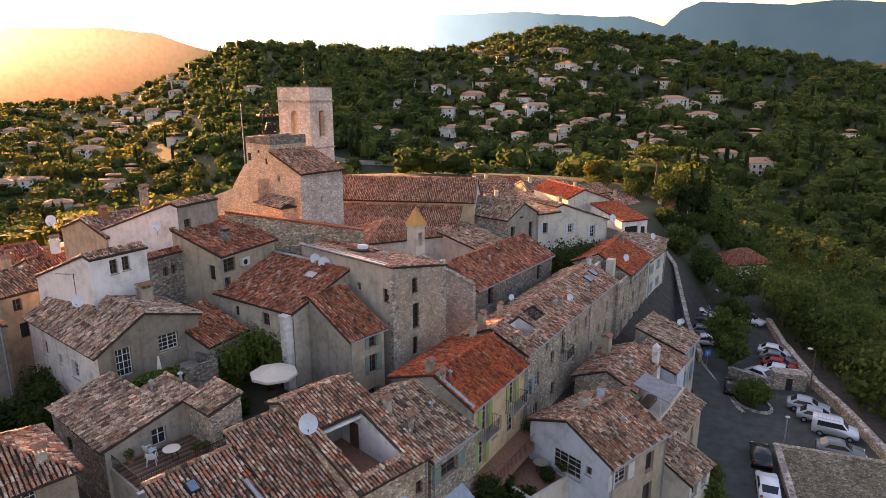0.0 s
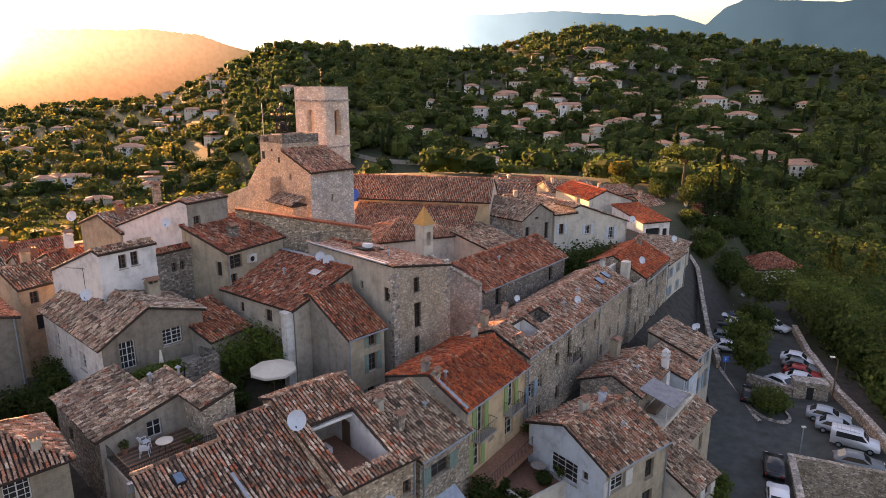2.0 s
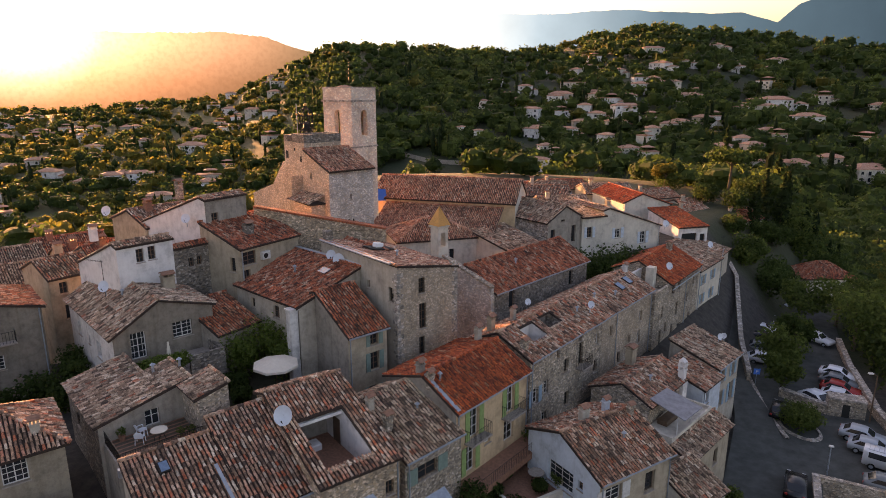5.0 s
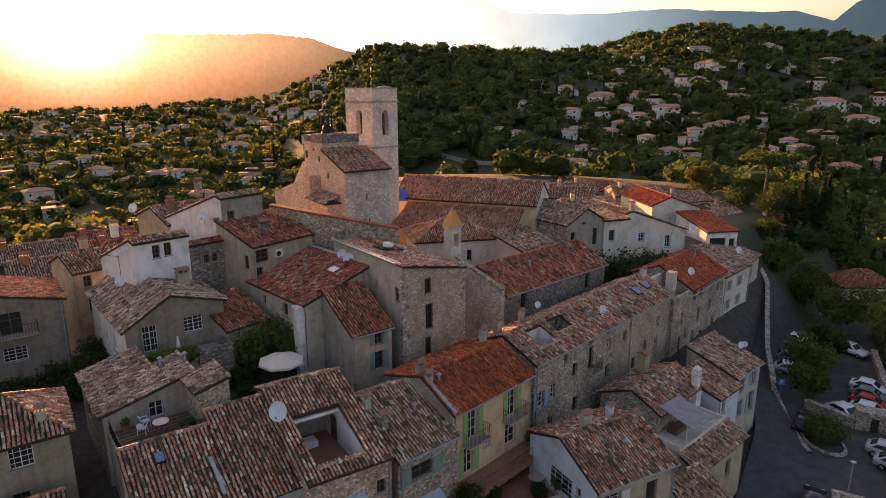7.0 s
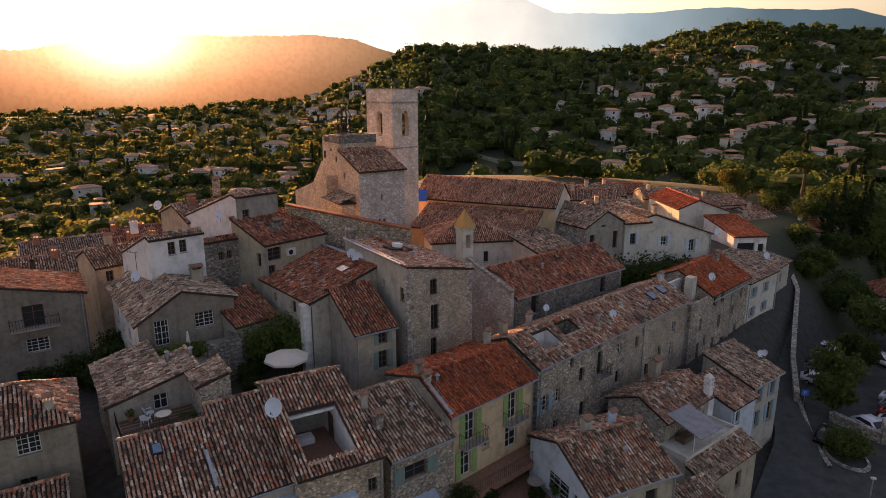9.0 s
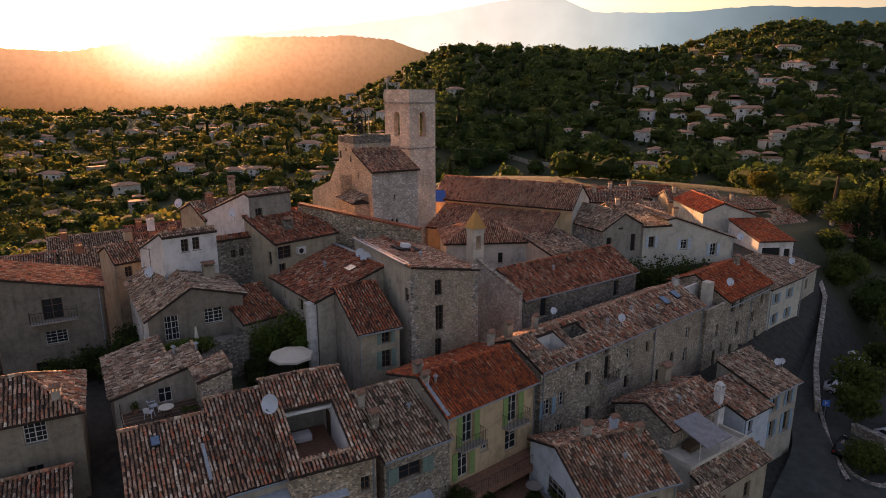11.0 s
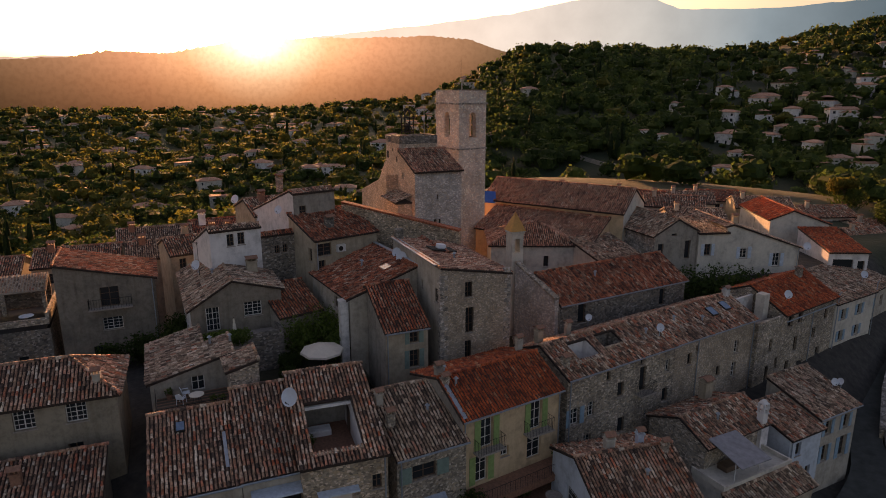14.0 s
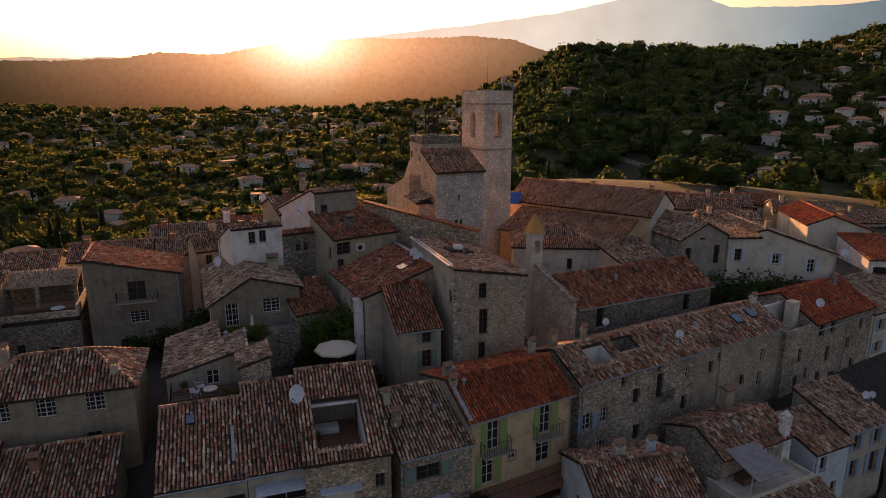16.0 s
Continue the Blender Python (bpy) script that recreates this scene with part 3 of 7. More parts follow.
rings = np.concatenate([[0.0], np.geomspace(6, 4600, 150)])
NA = 300
azs = np.linspace(-math.pi, math.pi, NA, endpoint=False)
gx, gy = np.outer(rings, np.sin(azs)), np.outer(rings, np.cos(azs))
gz = land(gx, gy)
gv = np.stack([gx, gy, gz], -1).reshape(-1, 3).tolist()
gf = []
for i in range(len(rings) - 1):
    for k in range(NA):
        gf.append((i * NA + k, i * NA + (k + 1) % NA, (i + 1) * NA + (k + 1) % NA, (i + 1) * NA + k))
ground = part("ground", mesh_of("ground", gv, gf, M_EARTH, True), None)
tagged(ground, "dry grass and earth on the hills and valley", "ground", "", "structure")

# ---- far ranges and the bright haze under the sun, flat backdrops at the horizon ----
def backdrop(name, dist, az0, az1, top, low, mat, label, fringe=0.0):
    n = 700
    vs, fs = [], []
    for k in range(n + 1):
        a = az0 + (az1 - az0) * k / n
        s, c = math.sin(radians(a)), math.cos(radians(a))
        h = 30 + dist * math.tan(radians(top(a) + fringe * noise.noise(Vector((a * 5.0, dist, 0)))))
        vs += [(dist * s, dist * c, low), (dist * s, dist * c, h)]
        if k:
            fs.append((2 * k - 2, 2 * k, 2 * k + 1, 2 * k - 1))
    ob = part(name, mesh_of(name, vs, fs, mat), None)
    tagged(ob, label, "backdrop", "", "structure")


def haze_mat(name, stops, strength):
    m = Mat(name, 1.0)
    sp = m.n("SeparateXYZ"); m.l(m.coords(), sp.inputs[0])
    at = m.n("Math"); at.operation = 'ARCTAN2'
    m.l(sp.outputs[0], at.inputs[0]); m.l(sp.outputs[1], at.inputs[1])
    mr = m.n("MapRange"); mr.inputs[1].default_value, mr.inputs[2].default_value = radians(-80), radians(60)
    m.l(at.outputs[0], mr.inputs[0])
    # haze painted as emission: pale towards the sun, bluer away from it
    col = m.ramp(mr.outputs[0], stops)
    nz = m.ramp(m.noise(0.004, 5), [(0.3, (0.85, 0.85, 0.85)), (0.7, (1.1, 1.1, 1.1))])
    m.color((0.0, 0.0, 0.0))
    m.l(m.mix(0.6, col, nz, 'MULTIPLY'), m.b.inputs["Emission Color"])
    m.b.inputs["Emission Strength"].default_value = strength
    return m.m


def wavy(table, amp, seed):
    xs, ys = [p[0] for p in table], [p[1] for p in table]
    return lambda a: float(np.interp(a, xs, ys)) + amp * (noise.noise(Vector((a * 0.35, seed, 0))) + 0.5 * noise.noise(Vector((a * 1.3, seed, 5))))


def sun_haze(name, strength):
    """Distance with haze and sun glow painted as emission: brightest towards the sun, fading with the angle from it."""
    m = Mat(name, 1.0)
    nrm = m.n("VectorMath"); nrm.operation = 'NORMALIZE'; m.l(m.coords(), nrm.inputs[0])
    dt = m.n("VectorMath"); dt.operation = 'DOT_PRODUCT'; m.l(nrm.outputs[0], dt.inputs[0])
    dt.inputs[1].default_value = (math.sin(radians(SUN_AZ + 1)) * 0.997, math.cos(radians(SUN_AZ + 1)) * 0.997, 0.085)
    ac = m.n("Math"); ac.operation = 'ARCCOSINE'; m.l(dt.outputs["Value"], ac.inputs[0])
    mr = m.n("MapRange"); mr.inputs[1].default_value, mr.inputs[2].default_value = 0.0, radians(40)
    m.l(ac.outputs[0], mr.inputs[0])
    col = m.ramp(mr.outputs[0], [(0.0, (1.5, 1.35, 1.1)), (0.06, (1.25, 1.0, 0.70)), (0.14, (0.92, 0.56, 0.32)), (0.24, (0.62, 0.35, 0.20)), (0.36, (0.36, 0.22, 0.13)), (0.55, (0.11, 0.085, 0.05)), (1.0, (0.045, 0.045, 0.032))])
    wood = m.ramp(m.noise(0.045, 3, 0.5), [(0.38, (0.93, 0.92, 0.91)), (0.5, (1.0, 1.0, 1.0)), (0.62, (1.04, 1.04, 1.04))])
    # the painted glow is dimmed towards the hill's foot
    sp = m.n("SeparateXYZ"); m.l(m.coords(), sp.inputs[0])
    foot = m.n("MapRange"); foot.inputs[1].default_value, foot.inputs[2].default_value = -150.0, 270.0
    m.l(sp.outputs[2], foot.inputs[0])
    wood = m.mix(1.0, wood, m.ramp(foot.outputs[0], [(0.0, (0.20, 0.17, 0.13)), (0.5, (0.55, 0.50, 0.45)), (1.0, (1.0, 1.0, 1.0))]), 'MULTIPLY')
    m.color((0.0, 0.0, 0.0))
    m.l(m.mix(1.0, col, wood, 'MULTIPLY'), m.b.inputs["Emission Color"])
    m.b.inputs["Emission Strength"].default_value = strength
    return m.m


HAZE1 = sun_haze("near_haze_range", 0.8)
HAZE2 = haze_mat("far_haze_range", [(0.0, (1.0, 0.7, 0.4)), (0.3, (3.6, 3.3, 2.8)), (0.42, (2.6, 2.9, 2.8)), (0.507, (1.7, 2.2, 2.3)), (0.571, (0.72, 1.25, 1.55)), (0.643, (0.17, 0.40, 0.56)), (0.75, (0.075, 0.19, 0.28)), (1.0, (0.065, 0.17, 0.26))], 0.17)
backdrop("backdrop", 3900, -85, 60, wavy([(-85, 1.6), (-60, 2.0), (-55, 2.3), (-52, 2.8), (-48, 2.7), (-43, 3.7), (-36, 4.1), (-26, 4.3), (-23, 4.0), (-20, 3.0), (-15, 2.0), (60, 1.5)], 0.12, 3), -300, HAZE1, "hill backdrop with orange sun glow and haze painted in", 0.16)
backdrop("backdrop", 4400, -85, 60, wavy([(-85, 1.5), (-50, 2.5), (-30, 4.9), (-20, 6.0), (-14, 7.1), (-9.3, 7.5), (-6.2, 6.1), (-3, 6.0), (1, 5.9), (6, 6.1), (11, 5.8), (15.6, 5.5), (18.2, 4.8), (19.4, 5.9), (20.8, 6.5), (25.6, 6.1), (32, 6.0), (45, 4.5), (60, 3)], 0.14, 9), -300, HAZE2, "mountain range backdrop with pale blue evening haze painted in")


# ---- leaves ----
def cloud(c, rx, ry, rz, n, size, hollow=0.45):
    """n small leaf quads in an uneven ellipsoid: vertices and faces."""
    d = rng.normal(size=(n, 3))
    d /= np.linalg.norm(d, axis=1)[:, None]
    lump = 1 + 0.22 * np.sin(d[:, 0] * 4.1 + c[0]) * np.cos(d[:, 1] * 3.7 + c[1]) + 0.15 * np.sin(d[:, 2] * 5 + c[0] * 2)
    rr = (hollow + (1 - hollow) * rng.random(n) ** 0.5) * lump
    p = d * rr[:, None] * (rx, ry, rz) + c
    nrm = d + rng.normal(0, 0.55, (n, 3))
    nrm /= np.linalg.norm(nrm, axis=1)[:, None]
    t = np.cross(nrm, rng.normal(size=(n, 3)))
    t /= np.linalg.norm(t, axis=1)[:, None]
    b = np.cross(nrm, t)
    s = (size * (0.6 + 0.8 * rng.random(n)))[:, None]
    q = np.stack([p - t * s, p - b * s * 0.7, p + t * s, p + b * s * 0.7], 1)
    return q.reshape(-1, 3)


def cube_dirs(n):
    """Unit directions of the quads of a cube cut n by n on each side."""
    g = np.linspace(-1, 1, n + 1)
    out = []
    for ax in range(3):
        for sg in (-1, 1):
            for i in range(n):
                for k in range(n):
                    c = [(g[i], g[k]), (g[i + 1], g[k]), (g[i + 1], g[k + 1]), (g[i], g[k + 1])]
                    for u, v in (c if sg > 0 else c[::-1]):
                        p = [0, 0, 0]
                        p[ax], p[(ax + 1) % 3], p[(ax + 2) % 3] = sg, math.tan(u * 0.785), math.tan(v * 0.785)
                        out.append(p)
    d = np.array(out, float)
    return d / np.linalg.norm(d, axis=1)[:, None]


CUBE2, CUBE3 = cube_dirs(2), cube_dirs(3)


def crown(c, rx, ry, rz, flakes, size, fine=True):
    """A dense far crown: a lumpy closed mass of foliage with leaf clumps standing off it."""
    d = CUBE3 if fine else CUBE2
    a, f = rng.random() * 6.28, rng.random(3) * 6.28
    ca, sa = math.cos(a), math.sin(a)
    d = d @ np.array([[ca, -sa, 0], [sa, ca, 0], [0, 0, 1]])
    lump = 0.74 + 0.15 * np.sin(d[:, 0] * 4.3 + f[0]) * np.cos(d[:, 1] * 4.9 + f[1]) + 0.13 * np.sin(d[:, 2] * 6 + f[2]) + 0.10 * np.sin(d[:, 0] * 11 + f[1]) * np.sin(d[:, 1] * 12 + d[:, 2] * 9 + f[2])
    core = d * lump[:, None] * (rx, ry, rz) + c
    return np.concatenate([core, cloud(c, rx, ry, rz, flakes, size, 0.78)])


def leaf_mesh(name, chunks, mat):
    v = np.concatenate(chunks)
    n = len(v) // 4
    me = bpy.data.meshes.new(name)
    me.vertices.add(len(v)); me.vertices.foreach_set("co", v.astype(np.float32).ravel())
    me.loops.add(len(v)); me.loops.foreach_set("vertex_index", np.arange(len(v), dtype=np.int32))
    me.polygons.add(n); me.polygons.foreach_set("loop_start", np.arange(0, len(v), 4, dtype=np.int32))
    me.materials.append(mat)
    me.update(calc_edges=True)
    return me


def tree(x, y, h, r, mat=None, kind="round", label="", name="tree", z=None, leaf=0.16, dens=1.0):
    z = land_z(x, y) if z is None else z
    root = empty(name, pose(x, y, z))
    tagged(root, label or "leafy green tree with an uneven crown", "tree", "", "")
    mat = mat or M_LEAF
    bm = bmesh.new()
    ch = []
    if kind == "cypress":
        rod(bm, (0, 0, -0.3), (0, 0, h * 0.4), 0.16, 0.08, 7)
        for k in range(7):
            f = k / 6
            rr = r * (0.75 + 0.5 * f if f < 0.35 else 0.98 * (1 - ((f - 0.3) / 0.72) ** 1.6)) + 0.12
            ch.append(cloud((rng.normal(0, .06), rng.normal(0, .06), h * (0.1 + 0.86 * f)), rr, rr, h * 0.11, int(170 * dens), leaf))
    elif kind == "pine":
        rod(bm, (0, 0, -0.3), (0.3, 0.1, h * 0.75), 0.3, 0.18, 8)
        for k in range(9):
            a, q = k * 2.4, r * (0.25 + 0.5 * (k % 3) / 2)
            e = (q * math.cos(a), q * math.sin(a), h * (0.82 + 0.05 * (k % 2)))
            rod(bm, (0.25, 0.1, h * 0.62), e, 0.09, 0.03, 5)
            ch.append(cloud(e, r * 0.5, r * 0.5, h * 0.11, int(330 * dens), leaf))
    elif kind == "bush":
        rod(bm, (0, 0, -0.2), (0, 0, h * 0.4), 0.12, 0.06, 6)
        for k in range(6):
            a = k * 1.05
            ch.append(cloud((r * .45 * math.cos(a), r * .45 * math.sin(a), h * (0.5 + 0.1 * (k % 2))), r * 0.6, r * 0.6, h * 0.42, int(260 * dens), leaf))
    else:
        top = h * 0.45
        rod(bm, (0, 0, -0.3), (0.1, 0.05, top), 0.05 * h * 0.6 + 0.06, 0.1, 8)
        for k in range(9):
            a = k * 2.4 + x
            q = r * (0.2 + 0.55 * rng.random())
            e = (q * math.cos(a), q * math.sin(a), h * (0.45 + 0.4 * rng.random()))
            rod(bm, (0.1, 0.05, top * 0.85), e, 0.08, 0.025, 5)
            ch.append(cloud(e, r * 0.48, r * 0.48, h * 0.2, int(260 * dens), leaf))
    part("trunk", bm, M_BARK, root)
    ob = new("crown", leaf_mesh("crown", ch, mat))
    ob.parent = root
    return root


# ---- far woods on the hills ----
def hidden_zone(x, y):
    return math.hypot((x + 2) / 80.0, (y - 62) / 100.0) < 0.97


woods = {"a": [], "b": [], "c": [], "y": []}
for k in range(11800):
    az = radians(rng.uniform(-72, 46))
    r = 140 * (1000 / 140) ** (rng.random() ** 0.58)
    x, y = r * math.sin(az), r * math.cos(az)
    if hidden_zone(x, y):
        continue
    dens = noise.noise(Vector((x * 0.012, y * 0.012, 0)))
    a = math.degrees(az)
    built = smooth(330, 420, r) * smooth(720, 600, r) if -3 < a < 24 else 0.0
    if a < -20:
        built = smooth(180, 300, r) * smooth(1100, 800, r) * 0.5
    if rng.random() < 0.36 * built or dens < -0.5 and r < 420:
        continue
    if -72 < x < 2 and 300 < y < 352 - 0.25 * (x + 70) and rng.random() < 0.85:
        continue
    if r < 325 and -14 < a < 11 and rng.random() < 0.85:
        continue
    s = rng.uniform(2.2, 4.6) * (1.0 + r / 2200) * (1.22 if a > -21 and r > 300 else 1.0)
    z = land_z(x, y)
    pick = rng.random()
    # larger yellow share in the west paints in the valley's golden backlight
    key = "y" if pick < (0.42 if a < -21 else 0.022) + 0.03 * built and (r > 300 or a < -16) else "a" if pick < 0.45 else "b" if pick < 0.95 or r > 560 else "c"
    fine = r < 280
    flakes, leaf = (90, 0.13) if r < 330 else (52, 0.16) if r < 560 else (26, 0.2)
    if key == "c":
        woods[key].append(crown((x, y, z + s * 1.3), s * 0.3, s * 0.3, s * 1.6, flakes // 2, s * leaf * 0.6, False))
    else:
        woods[key].append(crown((x, y, z + s * 0.75), s, s * rng.uniform(0.8, 1.1), s * rng.uniform(0.55, 0.95), flakes, s * leaf, fine))
# pale wall of the road across the field behind the church
WALL_LINE = [(-70, 349), (-50, 337), (-25, 333), (0, 329)]
bm = bmesh.new()
for (x0, y0), (x1, y1) in zip(WALL_LINE, WALL_LINE[1:]):
    for k in range(4):
        xa, ya, xb, yb = (x0 + (x1 - x0) * k / 4, y0 + (y1 - y0) * k / 4, x0 + (x1 - x0) * (k + 1) / 4, y0 + (y1 - y0) * (k + 1) / 4)
        za, zb = land_z(xa, ya), land_z(xb, yb)
        v = [bm.verts.new(p) for p in ((xa, ya, za - 1), (xb, yb, zb - 1), (xb, yb, zb + 2.2), (xa, ya, za + 2.2), (xa, ya + .5, za - 1), (xb, yb + .5, zb - 1), (xb, yb + .5, zb + 2.2), (xa, ya + .5, za + 2.2))]
        for q in ((0, 1, 2, 3), (5, 4, 7, 6), (3, 2, 6, 7), (1, 5, 6, 2), (4, 0, 3, 7)):
            bm.faces.new([v[i] for i in q])
tagged(part("road_wall", bm, M_GREY, None), "long pale stone wall along the valley road", "wall")
# the near wood in the dell beside the car park
near_wood = {0: [], 1: [], 2: []}
for k in range(820):
    y = rng.uniform(48, 190)
    x = float(edge_x(y)) + 3.2 + 85 * rng.random() ** 1.25
    q = rng.uniform(1.9, 3.9)
    if math.hypot(x - 56, y - 113) < 11 or abs(x - 0.47 * y) < 5 and 92 < y < 116:
        continue
    if y < 60:
        q *= 0.8
    pick = rng.random()
    near_wood[0 if pick < 0.42 else 1 if pick < 0.93 else 2].append(cloud((x, y, land_z(x, y) + q * 0.95), q, q, q * rng.uniform(0.85, 1.3), 300, 0.31, 0.6))
for key, mat, lab in ((0, M_LEAFD, "dense dark green wood below the car park wall"), (1, M_LEAF, "mid-green trees in the wood below the car park"), (2, M_LEAFY, "yellowing trees in the wood below the car park")):
    ob = new("woods", leaf_mesh("woods", near_wood[key], mat))
    tagged(ob, lab, "woods", "", "stuff")


# ---- villas on the far hills ----
FAR_ROOF = Mat("far_tile_roof", 0.9)
FAR_ROOF.color(FAR_ROOF.ramp(FAR_ROOF.noise(1.2, 5), [(0.35, (0.34, 0.14, 0.085)), (0.65, (0.46, 0.28, 0.20))]))
FAR_ROOF = FAR_ROOF.m
VCOL = [M_WHITE, M_WHITE, M_CREAM, M_CREAM, M_BEIGE]


def villa(x, y, yaw, w, d, h, col, label):
    z = min(land_z(x + a, y + b) for a in (-4, 4) for b in (-4, 4))
    root = empty("villa", pose(x, y, z, 0, 0, yaw))
    for k in range(8):
        t, q = radians(yaw) + rng.uniform(-2.9, 0.1), rng.uniform(0.62, 1.15)
        tx, ty, s = x + math.cos(t) * w * q, y + math.sin(t) * w * q, rng.uniform(1.3, 2.9)
        key = ("a", "b", "a", "b", "c", "b", "a", "y")[k]
        if key == "c":
            woods[key].append(crown((tx, ty, land_z(tx, ty) + s * 1.5), s * 0.3, s * 0.3, s * 1.8, 24, s * 0.08, False))
        else:
            woods[key].append(crown((tx, ty, land_z(tx, ty) + s * 0.7), s, s, s * 0.85, 44, s * 0.1, False))
    tagged(root, label, "house", "villas on the hillside")
    hh = h + land_z(x, y) - z
    bm = bmesh.new()
    box(bm, -w / 2, -d / 2, -3, w / 2, d / 2, hh)
    wing = rng.random() < 0.6
    if wing:
        box(bm, w / 2, -d * 0.3, -3, w / 2 + w * 0.45, d * 0.35, hh * 0.62)
    part("wall", bm, col, root)
    bm = bmesh.new()
    def hiproof(x0, x1, y0, y1, zz):
        o, rise = 0.5, (y1 - y0) * 0.2
        b = [bm.verts.new(p) for p in ((x0 - o, y0 - o, zz), (x1 + o, y0 - o, zz), (x1 + o, y1 + o, zz), (x0 - o, y1 + o, zz))]
        t = [bm.verts.new((x0 - o, y0 - o, zz + .2)), bm.verts.new((x1 + o, y0 - o, zz + .2)), bm.verts.new((x1 + o, y1 + o, zz + .2)), bm.verts.new((x0 - o, y1 + o, zz + .2))]
        q = (y1 - y0) / 2
        r0, r1 = bm.verts.new((x0 + q, (y0 + y1) / 2, zz + .2 + rise)), bm.verts.new((x1 - q, (y0 + y1) / 2, zz + .2 + rise))
        bm.faces.new(b[::-1])
        for i in range(4):
            bm.faces.new((b[i], b[(i + 1) % 4], t[(i + 1) % 4], t[i]))
        bm.faces.new((t[0], t[1], r1, r0)); bm.faces.new((t[1], t[2], r1)); bm.faces.new((t[2], t[3], r0, r1)); bm.faces.new((t[3], t[0], r0))
    if rng.random() < 0.25:
        box(bm, -w / 2 - 0.1, -d / 2 - 0.1, hh, w / 2 + 0.1, d / 2 + 0.1, hh + 0.5)
        hiproof(-w * 0.2, w * 0.3, -d * 0.1, d * 0.45, hh + 2.2)
    else:
        hiproof(-w / 2, w / 2, -d / 2, d / 2, hh)
    if wing:
        hiproof(w / 2 - 0.4, w / 2 + w * 0.45, -d * 0.3, d * 0.35, hh * 0.62)
    part("roof", bm, FAR_ROOF, root)
    nw = max(2, int(w / 3.6))
    for fl in range(2 if hh > 4.5 else 1):
        for k in range(nw):
            if rng.random() < 0.35:
                continue
            bm = bmesh.new()
            u = -w / 2 + (k + 0.5) * w / nw
            ww = rng.uniform(0.35, 0.75)
            box(bm, u - ww, -d / 2 - 0.03, hh - 2.1 - fl * 2.9 - 0.5 * (rng.random() < 0.3), u + ww, -d / 2 + 0.1, hh - 0.8 - fl * 2.9)
            part("window", bm, M_GLASS, root)


HILL_AZ = [
    [(-21.7, 630, 24, 3), (-19.2, 396, 13.0, 0), (-28.8, 450, 24.0, 1), (-22.4, 502, 16.0, 1), (-16.1, 481, 17.0, 3), (-25.7, 624, 19.0, 1), (-3.1, 508, 14.0, 0), (-0.4, 485, 17.0, 0), (-3.4, 432, 10.0, 0), (-4.2, 457, 14.0, 1), (-1.9, 472, 13.0, 1), (4.2, 632, 18.0, 0), (9.7, 618, 24, 3), (10.5, 564, 24, 1), (15.6, 594, 21.0, 0), (18.9, 672, 21.0, 3), (3.7, 497, 22.0, 2), (2.7, 466, 21.0, 4), (6.7, 448, 18.0, 0), (9.1, 477, 19.0, 1), (8.2, 426, 21.0, 1), (13.3, 472, 17.0, 1)],
    [(19.3, 492, 24, 1), (21.7, 446, 20.0, 0), (22.4, 520, 16.0, 3), (0.8, 396, 23.0, 0), (3.6, 394, 16.0, 0), (-4.2, 382, 8.0, 0), (-5.7, 384, 7.0, 0), (6.9, 379, 15.0, 1), (10.0, 372, 11.0, 3), (15.2, 417, 15.0, 1), (12.6, 403, 14.0, 1)],
    [(1.3, 328, 15.0, 0), (2.7, 346, 10.0, 0), (6.3, 354, 19.0, 2), (7.9, 346, 9.0, 2), (16.0, 364, 16.0, 0), (16.5, 342, 11.0, 0), (21.4, 348, 20.0, 4), (26.3, 354, 24, 3), (25.6, 408, 14.0, 1), (26.1, 508, 18.0, 3), (18.4, 546, 17.0, 3), (32.2, 444, 12.0, 1), (14.3, 704, 24, 3), (18.3, 369, 16.0, 4), (0.3, 434, 17.0, 1), (2.8, 432, 17.0, 1), (4.8, 436, 15.0, 0), (15.0, 389, 14.0, 3), (23.7, 360, 16.0, 4)],
]
for group in HILL_AZ:
    for az, r, size, c in group:
        x, y = r * math.sin(radians(az)), r * math.cos(radians(az))
        villa(x, y, -az + rng.uniform(-45, 45), size * rng.uniform(0.55, 0.85), size * rng.uniform(0.35, 0.5), 3.2 if c in (2,) else rng.uniform(4.6, 6.6), VCOL[c], ["white rendered villa with a tiled roof among trees", "cream villa with a low tiled roof among trees", "low cream villa among garden trees", "beige villa with a tiled roof among trees", "tan villa with a tiled roof among trees"][c])
for k in range(142):
    az, r = (rng.uniform(-66, -22), rng.uniform(230, 740)) if k < 100 else (rng.uniform(-2, 20), rng.uniform(345, 620))
    x, y = r * math.sin(radians(az)), r * math.cos(radians(az))
    if not hidden_zone(x, y):
        c = int(rng.integers(0, 5))
        villa(x, y, -az + rng.uniform(-40, 40), rng.uniform(7, 13), rng.uniform(6, 8), rng.uniform(3.4, 6), VCOL[c], "pale villa with a tiled roof in the valley")
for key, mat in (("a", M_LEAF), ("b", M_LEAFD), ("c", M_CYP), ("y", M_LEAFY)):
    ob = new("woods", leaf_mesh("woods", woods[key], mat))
    tagged(ob, {"a": "mixed green woodland on the hillsides", "b": "dark green oak and pine woodland on the hillsides", "c": "slender dark cypresses scattered among the villas", "y": "yellow-green trees among the villas, tint partly standing in for low sunlight"}[key], "woods", "", "stuff")


